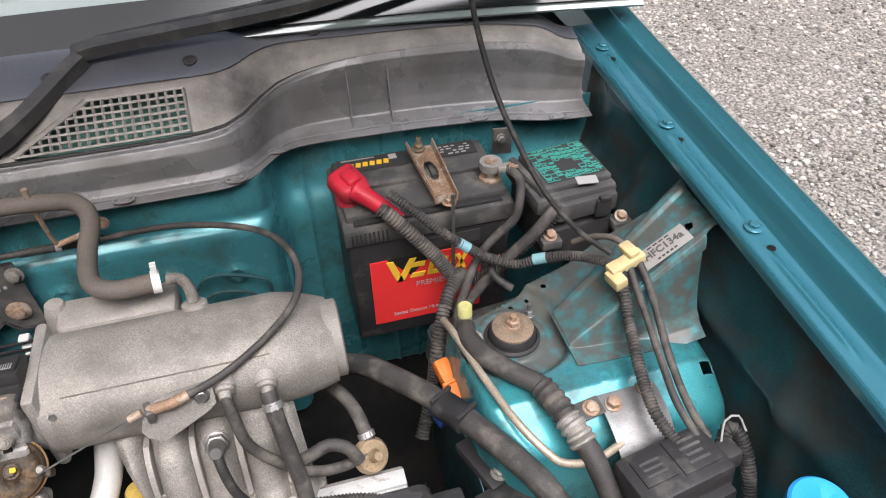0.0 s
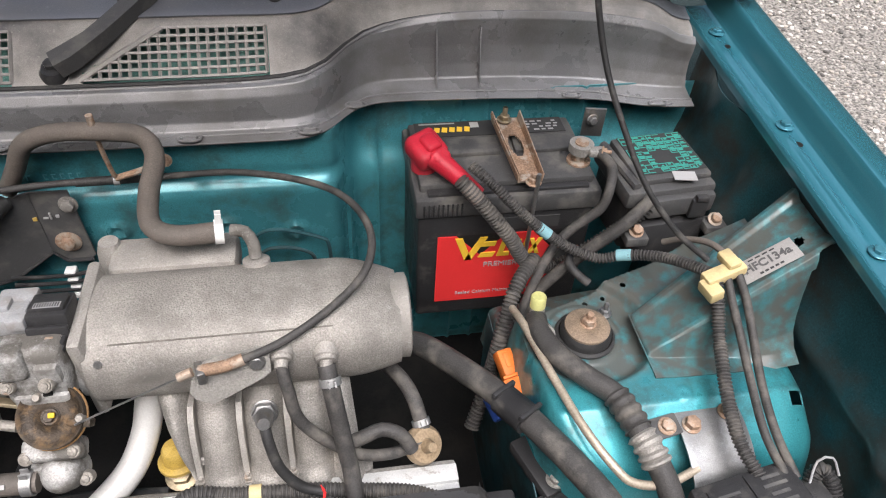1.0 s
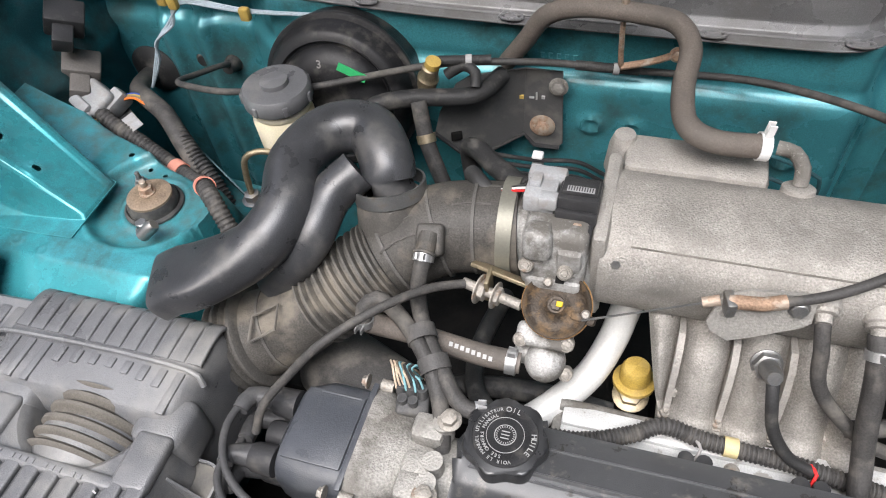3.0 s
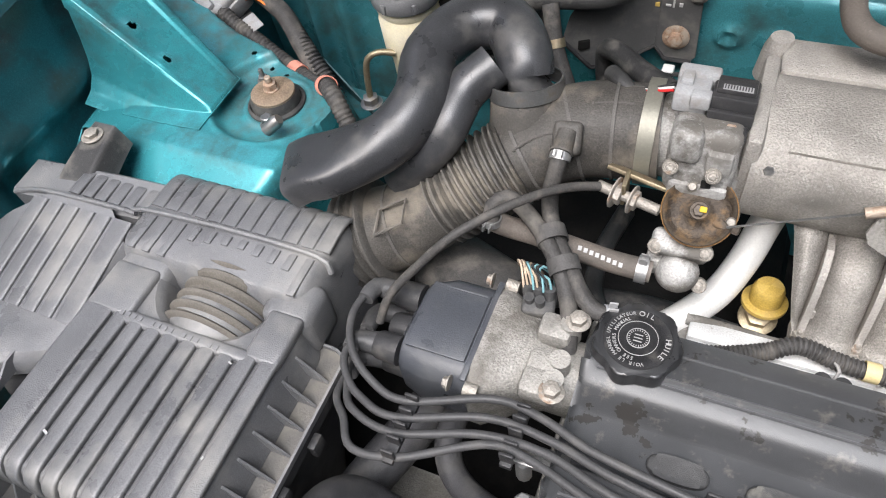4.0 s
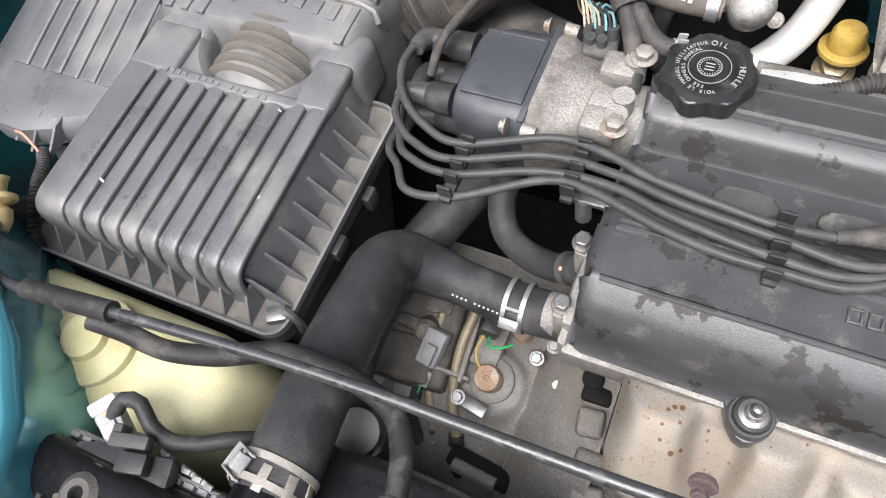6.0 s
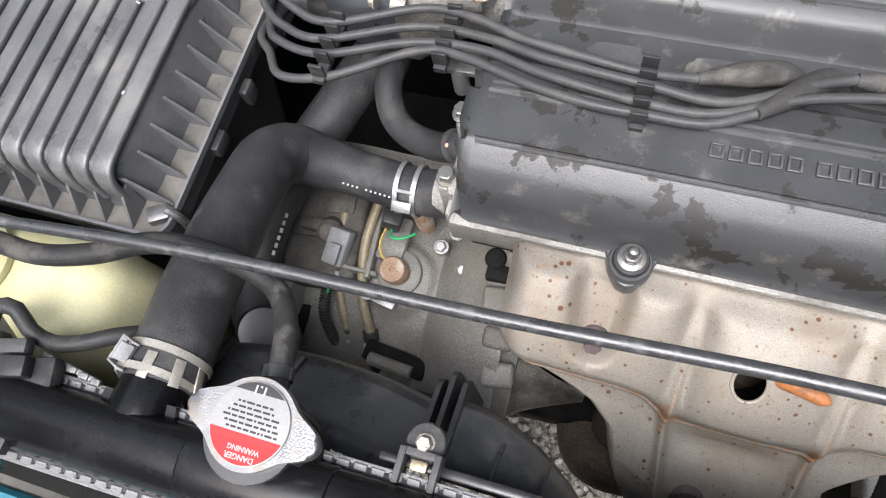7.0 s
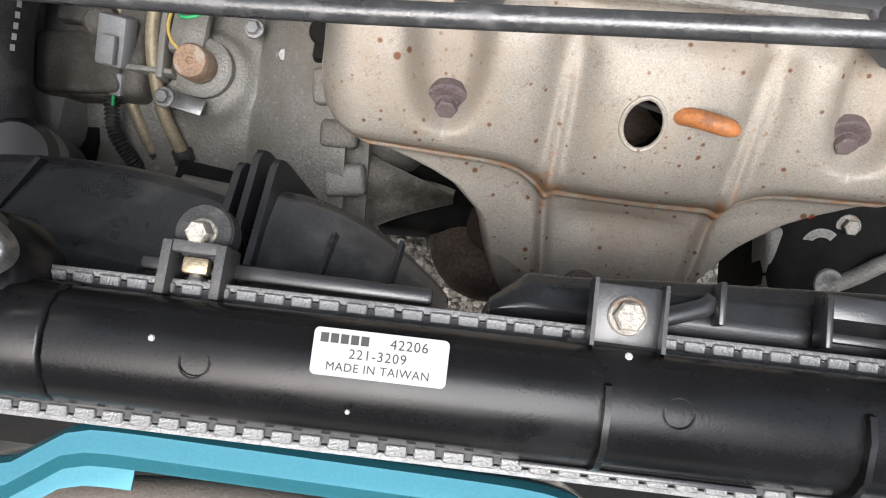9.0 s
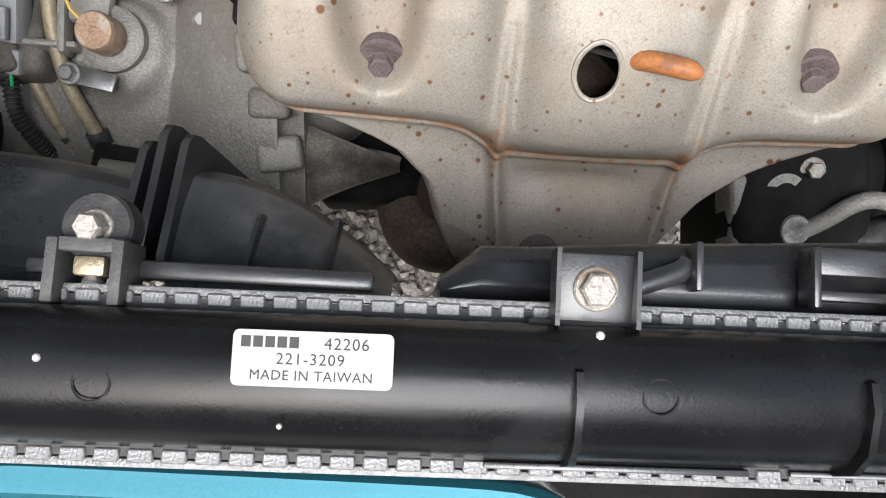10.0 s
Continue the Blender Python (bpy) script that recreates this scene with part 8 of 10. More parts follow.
part("rear_strip", loft([[(-0.735, y, z), (-0.60, y + 0.006, z + 0.004), (-0.545, y + 0.008, z + 0.004)] + [(-0.545, y2 + 0.004, z2), (-0.60, y2, z2), (-0.735, y2 - 0.006, z2 - 0.004)] for y, z, y2, z2 in ((0.438, 0.745, 0.388, 0.745), (0.434, 0.780, 0.388, 0.785), (0.428, 0.787, 0.392, 0.789))]), GREY_PLASTIC, back, "strip behind the joint seam", smooth=30)
part("seam", tube([(-0.735, 0.384, 0.780), (-0.69, 0.389, 0.791), (-0.60, 0.391, 0.795), (-0.556, 0.390, 0.797)], 0.003, 8), GREY_PLASTIC, back, "raised joint seam")
for k in range(6):
    x = -0.652 + 0.0185 * k
    part("rib", pad([(x, 0.397, 0.7895), (x, 0.410, 0.7900), (x, 0.424, 0.7895), (x, 0.434, 0.784)], 0.0072, 0.0022, 0.5), GREY_PLASTIC, back)
for i in range(12):
    x = -0.5345 + 0.0178 * i
    part("rib", pad([(x, 0.403, 0.8005), (x, 0.425, 0.8018), (x, 0.440, 0.8005), (x, 0.450, 0.795), (x, 0.4555, 0.782)], 0.0076, 0.0026, 0.5), GREY_PLASTIC, back)
for i in range(11):
    x = -0.530 + 0.0185 * i
    if -0.49 < x < -0.36:
        yb = 0.372 + 0.010 * (1 - abs(x + 0.425) / 0.07)
    else:
        yb = 0.350
    part("rib", box(x, (yb + 0.392) / 2, 0.8012, 0.0085, 0.392 - yb, 0.004, 0.0012), GREY_PLASTIC, back)
def saddle(u, v):
    w = 2 * u - 1
    return (-0.668 + 0.030 * w * (1.25 - 0.35 * v) - 0.006 * v, 0.398 + 0.090 * v, 0.797 + 0.006 * v - 0.030 * max(0, abs(w) - 0.55) ** 1.2 * 2.2 - 0.014 * (1 - v) ** 2)
part("mount_arm", sheet(saddle, 24, 14, 0.005), PLASTIC_DUSTY, back, "arched black mounting arm", smooth=50)
part("bolt", hexbolt((-0.676, 0.468, 0.802), r=0.0085, h=0.007, washer=1.5), PITTED, back)

duct = thing("intake_hose", (-0.2, 0.53, 0.75), "dusty black corrugated rubber intake hose", "hose")
DUCT = [(-0.355, 0.468, 0.734), (-0.30, 0.488, 0.756), (-0.245, 0.519, 0.788), (-0.195, 0.556, 0.815), (-0.145, 0.586, 0.836), (-0.072, 0.596, 0.842)]
part("hose", tube(DUCT, lambda s: 0.0505 - 0.0115 * min(1, s / 0.36) + 0.0060 * max(0, min(1, (s - 0.55) / 0.2)), 36), DUCT_RUBBER, duct)
part("bellows", tube([(-0.262, 0.509, 0.778), (-0.245, 0.519, 0.788), (-0.222, 0.537, 0.801), (-0.198, 0.554, 0.8135)], 0.0415, 36, rib=0.0065, pitch=0.0078), DUCT_RUBBER, duct, "corrugated middle section")
part("cuff", tube([(-0.350, 0.470, 0.736), (-0.335, 0.475, 0.742), (-0.318, 0.481, 0.749)], 0.0545, 36, rib=0.0045, pitch=0.010), DUCT_RUBBER, duct, "thick ribbed cuff")
for k, a_ in enumerate((-0.3, 0.25, 0.8)):
    part("moulded_line", tube([V(p) + V((-0.25 * math.sin(a_), -math.sin(a_), math.cos(a_))) * 0.0440 for p in ((-0.185, 0.563, 0.820), (-0.165, 0.577, 0.829), (-0.125, 0.590, 0.8385), (-0.095, 0.594, 0.841))], 0.0014, 6), DUCT_RUBBER, duct)
for c_, d_, r_ in (((-0.190, 0.560, 0.817), (0.78, 0.5, 0.36), 0.0425), ((-0.150, 0.5835, 0.8345), (0.9, 0.38, 0.2), 0.0450), ((-0.112, 0.5925, 0.840), (1, 0.12, 0.06), 0.0452), ((-0.300, 0.488, 0.756), (0.85, 0.33, 0.34), 0.0440)):
    part("moulded_ring", band(c_, d_, r_, 0.003, 0.0016), DUCT_RUBBER, duct)
part("frame_pad", tube([(-0.307, 0.444, 0.788), (-0.280, 0.456, 0.803), (-0.284, 0.478, 0.812), (-0.309, 0.466, 0.801), (-0.307, 0.444, 0.788)], 0.0016, 6, 0.004, straight=True), DUCT_RUBBER, duct, "raised rectangular frame")
part("neck", lathe([(0.040, -0.02), (0.035, 0.0), (0.033, 0.022), (0.031, 0.026)], (-0.196, 0.580, 0.846), (-0.12, 0.30, 0.94), 28), DUCT_RUBBER, duct, "upward neck under the resonator")
part("stub_boss", box(-0.146, 0.548, 0.862, 0.026, 0.030, 0.026, 0.005, (40, 0, 8), 3), DUCT_RUBBER, duct)
part("stub", lathe([(0.009, -0.012), (0.009, 0.006), (0.0105, 0.007), (0.0105, 0.009)], (-0.146, 0.535, 0.868), (0, -0.85, -0.3), 20), DUCT_RUBBER, duct, "short moulded hose stub")
part("clamp", band((-0.082, 0.596, 0.842), (1, 0.05, 0.02), 0.047, 0.014, 0.002), mat("olive_band", (0.17, 0.165, 0.135), 0.5, 0.5, 0.1, 40, 0.1), duct, "wide dull metal clamp")
res = thing("resonator", (-0.27, 0.55, 0.85), "smooth black plastic resonator pipe bent like a swan neck", "resonator")
RP = smooth_line([(-0.388, 0.458, 0.836), (-0.372, 0.464, 0.844), (-0.345, 0.472, 0.852), (-0.30, 0.50, 0.868), (-0.283, 0.54, 0.885), (-0.290, 0.585, 0.898), (-0.272, 0.628, 0.903), (-0.235, 0.640, 0.903), (-0.208, 0.612, 0.896), (-0.200, 0.594, 0.874), (-0.197, 0.588, 0.852)], 0.008)
secs_ = []
for k, p in enumerate(RP):
    s_ = k / (len(RP) - 1)
    d_ = (V(RP[min(k + 1, len(RP) - 1)]) - V(RP[max(k - 1, 0)])).normalized()
    a_ = d_.cross(V((0, 0, 1))).normalized() if abs(d_.z) < 0.9 else V((0.45, -0.9, 0)).normalized()
    b_ = a_.cross(d_)
    flat_ = 1 - min(1, max(0, (s_ - 0.10) / 0.18))
    w_, h_, e_ = 0.0265 + 0.008 * flat_, 0.0265 - 0.009 * flat_, 1 - 0.55 * flat_
    secs_.append([V(p) + a_ * w_ * math.copysign(abs(math.cos(q)) ** e_, math.cos(q)) + b_ * h_ * math.copysign(abs(math.sin(q)) ** e_, math.sin(q)) for q in [2 * math.pi * j / 32 for j in range(32)]])
part("pipe", loft(secs_), RES_PLASTIC, res, "dusty black main pipe with a flat end", smooth=50)
part("branch", tube([(-0.305, 0.51, 0.80), (-0.262, 0.525, 0.855), (-0.250, 0.565, 0.880), (-0.228, 0.590, 0.895)], 0.021, 20), RES_PLASTIC, res, "second side pipe")
part("ring", band((-0.199, 0.591, 0.876), (-0.15, 0.30, 0.94), 0.0335, 0.014, 0.002), STEEL, res, "shiny metal clamp ring")

# ---- brake parts, left side ----
boost = thing("brake_booster", (-0.35, 0.87, 0.75), "large black round brake servo on the bulkhead", "brake servo")
part("shell", lathe([(0.094, -0.07), (0.099, -0.03), (0.101, -0.006), (0.103, -0.004), (0.104, 0.0), (0.103, 0.004), (0.097, 0.006), (0.094, 0.012), (0.090, 0.024), (0.086, 0.028), (0.078, 0.030), (0.075, 0.026), (0.072, 0.026), (0.068, 0.034), (0.055, 0.042), (0.04, 0.046)], (-0.352, 0.815, 0.800), (0.05, -1, 0.22), 72), PLASTIC, boost, "black pressed shell with stepped rings")
part("sticker", box(-0.312, 0.7735, 0.8635, 0.036, 0.0012, 0.010, turn=(-14, 24, 0)), GREEN_LABEL, boost, "green paper strip")
part("print", text_mesh("3", 0.014, (-0.352, 0.7725, 0.8705), (76, 0, 0), 0.0005), GREY_PRINT, boost)
mc = thing("brake_fluid_reservoir", (-0.388, 0.74, 0.76), "yellowed translucent brake fluid bottle with grey cap", "fluid reservoir")
part("bottle", lathe([(0.024, -0.15), (0.029, -0.14), (0.030, -0.09), (0.036, -0.072), (0.037, -0.034), (0.034, -0.026), (0.037, -0.020), (0.037, 0.0)], (-0.391, 0.732, 0.860), n=36), RES_WHITE, mc)
part("cap", lathe([(0.040, -0.016), (0.041, -0.014), (0.041, 0.0), (0.038, 0.004), (0.017, 0.005), (0.016, 0.010), (0.0, 0.011)], (-0.391, 0.732, 0.864), n=40), GREY_PLASTIC, mc, "grey ribbed screw cap")
for k in range(7):
    a = k * 0.9
    part("cap_lug", box(-0.391 + 0.0412 * math.cos(a), 0.732 + 0.0412 * math.sin(a), 0.856, 0.004, 0.006, 0.012, 0.001, (0, 0, math.degrees(a))), GREY_PLASTIC, mc)
part("outlet", tube([(-0.400, 0.698, 0.792), (-0.418, 0.690, 0.796), (-0.432, 0.684, 0.788), (-0.436, 0.680, 0.765), (-0.438, 0.678, 0.730)], 0.004, 10), BRASS, mc, "thin brake pipe")
part("union", hexbolt((-0.438, 0.678, 0.722), (0, 0, 1), 0.010, 0.012), STEEL, mc)
for s in (-1, 1):
    st = thing("strut_mount", (s * 0.53, 0.614, 0.76), "rubber strut top mount with a rusty nut", "strut mount", "strut mounts")
    part("cup", lathe([(0.036, -0.012), (0.036, 0.0), (0.033, 0.003), (0.031, 0.0)], (s * 0.53, 0.614, 0.760), n=32), RUBBER, st)
    part("rubber", lathe([(0.030, -0.01), (0.031, 0.004), (0.0285, 0.009), (0.027, 0.011)], (s * 0.53, 0.614, 0.762), n=32), RUBBER, st)
    part("washer", lathe([(0.027, 0), (0.027, 0.003), (0.022, 0.006), (0.014, 0.007), (0.010, 0.007)], (s * 0.53, 0.614, 0.773), n=32), mat("tan_rusted_washer", (0.22, 0.165, 0.115), 0.75, 0.3, 0.25, 80, 0.4, 500), st, "domed rusty washer")
    part("nut", hexbolt((s * 0.53, 0.614, 0.780), r=0.0085, h=0.010, washer=1.15, stud=0.008), RUSTY, st)
    part("stud", hexbolt((s * 0.562, 0.640, 0.764), r=0.006, h=0.008, stud=0.01), STEEL, st)
valve = thing("brake_line_clip", (-0.50, 0.565, 0.77), "small pale union on the strut tower", "pipe union")
part("union", join(lathe([(0.008, 0), (0.008, 0.02), (0.006, 0.024)], (-0.505, 0.556, 0.772), (0.6, 0.3, 0.5), 12), hexbolt((-0.508, 0.566, 0.772), r=0.007, h=0.012)), STEEL, valve)

rv = thing("coolant_reservoir", (-0.43, 0.06, 0.55), "yellowed translucent plastic coolant bottle", "coolant bottle")
part("bottle", loft([[(x, y, z) for x, y in rounded(-0.560 + i_, -0.020 + i_, -0.305 - i_, 0.098 - i_ * 0.7, 0.035 - i_ * 0.4, 6)] for z, i_ in ((0.52, 0.012), (0.54, 0.0), (0.66, 0.0), (0.735, 0.004), (0.752, 0.014), (0.760, 0.030))]), RESERVOIR, rv, smooth=70)
part("neck", lathe([(0.036, -0.02), (0.035, -0.004), (0.037, -0.003), (0.037, 0.003), (0.034, 0.006), (0.020, 0.010), (0.018, 0.016), (0.008, 0.018)], (-0.428, 0.048, 0.764), n=40), RESERVOIR, rv, "round moulded neck and cap")

ROD_PAINT = mat("worn_black_rod_paint", (0.035, 0.036, 0.038), 0.30, 0.1, 0.2, 60, 0.1, 700, (0.10, 0.10, 0.10), 0.22, 90, 0.5, soft=0.1, spec=0.8)
rod = thing("prop_rod", (-0.1, 0.07, 0.85), "black bonnet prop rod lying across the front of the bay", "prop rod")
part("rod", tube([(-0.545, 0.108, 0.806), (-0.530, 0.095, 0.812), (-0.512, 0.080, 0.818), (-0.492, 0.064, 0.824), (-0.470, 0.058, 0.828), (-0.436, 0.060, 0.832), (-0.37, 0.066, 0.838), (-0.2, 0.079, 0.842), (-0.02, 0.083, 0.850), (0.12, 0.088, 0.860), (0.204, 0.088, 0.872), (0.50, 0.094, 0.90)], 0.0042, 12), ROD_PAINT, rod, "black rod, paint chipped")
part("grip", tube([(-0.448, 0.0592, 0.831), (-0.41, 0.0625, 0.835), (-0.366, 0.0665, 0.838)], 0.0080, 16), RUBBER, rod, "thick rubber grip sleeve")
part("clip", join(lathe([(0.008, -0.03), (0.012, -0.022), (0.013, -0.012), (0.009, -0.008), (0.018, -0.004), (0.018, 0.0), (0.010, 0.004), (0.012, 0.012), (0.014, 0.016), (0.006, 0.018)], (-0.552, 0.118, 0.812), (-0.45, 0.75, 0.35), 22)), CREAM, rod, "yellowed rubber end clip")
of2 = thing("overflow_hose", (-0.13, 0.03, 0.8), "black rubber overflow hose from radiator neck to bottle", "hose")
part("tube", tube([(-0.135, 0.018, 0.811), (-0.139, 0.036, 0.808), (-0.147, 0.058, 0.802), (-0.166, 0.080, 0.797), (-0.205, 0.090, 0.800), (-0.255, 0.088, 0.803), (-0.30, 0.070, 0.800), (-0.340, 0.060, 0.800), (-0.372, 0.060, 0.808), (-0.398, 0.058, 0.815)], 0.0078, 16), RUBBER, of2)
part("clamp", band((-0.137, 0.026, 0.810), (-0.2, 1, -0.1), 0.0082, 0.008), PLASTIC_GLOSS, of2)
hc = thing("headlamp_connector", (-0.56, 0.10, 0.76), "black plug and corrugated wire beside the air box", "connector")
part("plug", join(box(-0.565, 0.085, 0.770, 0.030, 0.022, 0.024, 0.003, (0, 10, 20)), box(-0.535, 0.082, 0.79, 0.016, 0.014, 0.030, 0.003, (0, 10, 20))), PLASTIC, hc)
part("lead", tube([(-0.552, 0.095, 0.72), (-0.556, 0.115, 0.755), (-0.572, 0.150, 0.765), (-0.588, 0.175, 0.76), (-0.610, 0.19, 0.75)], 0.0055, 12, rib=0.0015, pitch=0.004), RUBBER, hc, "corrugated black lead")
part("wire", tube([(-0.600, 0.184, 0.756), (-0.625, 0.195, 0.765), (-0.65, 0.20, 0.755)], 0.0013, 6), PINK, hc)
lampb = thing("headlamp", (-0.64, 0.14, 0.7), "black round headlamp rear cover", "headlamp")
part("cover", lathe([(0.055, -0.06), (0.055, 0.0), (0.05, 0.012), (0.02, 0.014)], (-0.64, 0.12, 0.74), (-0.2, 0.8, 0.5), 32), PLASTIC, lampb)
tubeu = thing("air_inlet_tube", (-0.6, 0.25, 0.6), "dark round inlet tube under the duct wing", "duct")
part("tube", tube([(-0.600, 0.235, 0.72), (-0.60, 0.225, 0.64), (-0.60, 0.20, 0.52)], 0.042, 24), PLASTIC, tubeu)

# bulkhead bracket, pipes
fb = thing("cable_bracket", (-0.12, 0.84, 0.8), "black pressed bracket with rusty bolt on the bulkhead", "bracket")
part("plate", loft([[(x, y_, z) for x, y_, z in o] for o in ([(-0.120, 0.842, 0.846), (-0.076, 0.842, 0.846), (-0.072, 0.842, 0.738), (-0.078, 0.842, 0.732), (-0.108, 0.842, 0.732), (-0.122, 0.842, 0.750)], [(-0.120, 0.839, 0.846), (-0.076, 0.839, 0.846), (-0.072, 0.839, 0.738), (-0.078, 0.839, 0.732), (-0.108, 0.839, 0.732), (-0.122, 0.839, 0.750)])]), PLASTIC_DUSTY, fb, "flat pressed plate")
part("arm", loft([[(-0.120, 0.842 - k, 0.846), (-0.122, 0.842 - k, 0.750), (-0.168, 0.820 - k, 0.728), (-0.190, 0.806 - k, 0.732), (-0.222, 0.790 - k, 0.776), (-0.215, 0.795 - k, 0.806), (-0.196, 0.806 - k, 0.840), (-0.180, 0.815 - k, 0.848)] for k in (0.0, 0.004)]), PLASTIC_DUSTY, fb, "angled pressed arm")
part("fold", tube([(-0.222, 0.786, 0.776), (-0.190, 0.802, 0.730), (-0.168, 0.816, 0.726), (-0.122, 0.838, 0.748), (-0.108, 0.838, 0.731), (-0.076, 0.838, 0.731)], 0.003, 6, 0.01, straight=True), PLASTIC, fb, "turned edge")
# solid black block in place of the shaded square opening
part("square_hole", box(-0.198, 0.797, 0.766, 0.014, 0.004, 0.012, 0.001, (0, 0, 27)), BLACK, fb, "black block standing for a square hole")
part("bolt_pad", lathe([(0.016, 0), (0.016, 0.002), (0.014, 0.003)], (-0.098, 0.839, 0.764), (0, -1, 0), 24), RUSTY, fb, "round rusty washer")
part("bolt", hexbolt((-0.098, 0.837, 0.764), (0, -1, 0.1), 0.009, 0.008), RUSTY, fb, "orange-rusted bolt")
part("bolt", hexbolt((-0.080, 0.838, 0.826), (0, -1, 0.2), 0.008, 0.008), ALU_DIRTY, fb)
part("paint_mark", join(box(-0.112, 0.838, 0.806, 0.006, 0.002, 0.002), box(-0.106, 0.838, 0.809, 0.002, 0.002, 0.010), box(-0.098, 0.838, 0.808, 0.004, 0.002, 0.004)), WHITE_PRINT, fb, "white paint marks")
part("paint_mark", box(-0.124, 0.836, 0.807, 0.005, 0.002, 0.005), YELLOW, fb)
wc = thing("pipe_clip", (-0.09, 0.79, 0.74), "white plastic clip holding the brake pipes", "clip")
part("clip", join(*[box(-0.098, 0.812, 0.735 - 0.013 * k, 0.014, 0.014, 0.010, 0.002) for k in range(4)]), WHITE_PL, wc)
for k in range(3):
    bp = thing("brake_pipe", (-0.1, 0.81, 0.73), "thin dark brake pipe along the bulkhead", "pipe", "brake pipes")
    z = 0.735 - 0.013 * k
    part("pipe", tube([(-0.165, 0.800, z + 0.008), (-0.14, 0.806, z), (-0.098, 0.806, z), (-0.05, 0.812, z), (-0.02, 0.82, z - 0.02), (0.02, 0.83, z - 0.05)], 0.0028, 8), PLASTIC, bp)
vv = thing("vacuum_valve", (-0.24, 0.79, 0.85), "yellow and silver check valve with elbow hose", "valve")
part("valve", lathe([(0.008, -0.03), (0.011, -0.02), (0.013, -0.006), (0.010, -0.002), (0.010, 0.01), (0.006, 0.014)], (-0.222, 0.790, 0.862), (0.3, -0.1, 0.9), 20), BRASS, vv)
part("tip", lathe([(0.009, 0), (0.009, 0.008)], (-0.217, 0.788, 0.874), (0.3, -0.1, 0.9), 16), YELLOW, vv)
part("hose", tube([(-0.205, 0.800, 0.855), (-0.185, 0.806, 0.866), (-0.170, 0.800, 0.862), (-0.168, 0.79, 0.85)], 0.0065, 12), RUBBER, vv)
vh = thing("vacuum_hose", (-0.2, 0.8, 0.85), "dark rubber hose crossing behind the throttle cable", "hose")
part("tube", tube([(-0.300, 0.745, 0.800), (-0.285, 0.755, 0.832), (-0.24, 0.772, 0.838), (-0.17, 0.79, 0.838), (-0.145, 0.83, 0.842)], 0.0105, 14), RUBBER, vh)
ph = thing("fuel_hose", (-0.2, 0.75, 0.8), "brown-tipped rubber hose beside the servo", "hose")
part("tube", tube([(-0.23, 0.765, 0.840), (-0.215, 0.74, 0.800), (-0.19, 0.715, 0.755), (-0.175, 0.70, 0.70)], 0.0095, 14), HOSE, ph)
part("clamp", band((-0.217, 0.743, 0.805), (0.3, -0.5, -0.8), 0.0098, 0.010), BRASS, ph)
eh = thing("breather_hose", (-0.12, 0.65, 0.85), "short dark hose into the throttle body", "hose")
part("tube", tube([(-0.145, 0.690, 0.80), (-0.148, 0.690, 0.845), (-0.135, 0.675, 0.862), (-0.105, 0.645, 0.868), (-0.072, 0.620, 0.872)], 0.0105, 16), RUBBER, eh)
wl = thing("sensor_plug", (-0.11, 0.61, 0.88), "small black wire plug with thin coloured wires", "connector")
part("plug", tube([(-0.128, 0.628, 0.875), (-0.115, 0.612, 0.880), (-0.104, 0.605, 0.874)], 0.008, 12), RUBBER, wl)
for k, c in enumerate((LABEL_RED, WHITE_PL, BLACK_PRINT)):
    part("wire", tube([(-0.105, 0.604 + 0.003 * k, 0.878), (-0.088, 0.600 + 0.002 * k, 0.886), (-0.068, 0.592 + 0.004 * k, 0.898)], 0.0012, 6), c, wl)

# left wiring
wh = thing("wiring_harness", (-0.6, 0.7, 0.78), "grey taped wiring harness with salmon tape over the tower", "harness")
part("loom", tube([(-0.700, 0.752, 0.765), (-0.672, 0.742, 0.752), (-0.64, 0.735, 0.740), (-0.605, 0.724, 0.728), (-0.566, 0.708, 0.722), (-0.53, 0.690, 0.725), (-0.50, 0.668, 0.745), (-0.47, 0.642, 0.772), (-0.445, 0.62, 0.775), (-0.42, 0.600, 0.75)], 0.0105, 14, rib=0.0012, pitch=0.006), HOSE, wh)
for p, d in (((-0.566, 0.708, 0.722), (0.9, -0.4, 0.0)), ((-0.474, 0.646, 0.769), (0.7, -0.6, 0.6))):
    part("tape", band(p, d, 0.0116, 0.018, 0.0012), PINK, wh, "salmon tape ring")
wh2 = thing("wiring_harness", (-0.6, 0.78, 0.8), "dusty wiring harness dropping from the bulkhead grommet", "harness")
part("grommet", lathe([(0.040, 0), (0.040, 0.006), (0.030, 0.014), (0.012, 0.02)], (-0.715, 0.905, 0.730), (0, -1, 0), 28), RUBBER, wh2)
part("loom", tube([(-0.715, 0.895, 0.730), (-0.712, 0.865, 0.735), (-0.690, 0.825, 0.750), (-0.650, 0.795, 0.762), (-0.612, 0.775, 0.755), (-0.575, 0.745, 0.735), (-0.545, 0.722, 0.71), (-0.52, 0.70, 0.67)], 0.013, 14), HOSE, wh2)
part("conduit", tube([(-0.590, 0.760, 0.745), (-0.556, 0.735, 0.728), (-0.520, 0.712, 0.70), (-0.49, 0.69, 0.66)], 0.011, 14, rib=0.002, pitch=0.006), RUBBER, wh2)
wh3 = thing("thin_wires", (-0.62, 0.86, 0.89), "pale twisted wires clipped along the cowl edge", "wires")
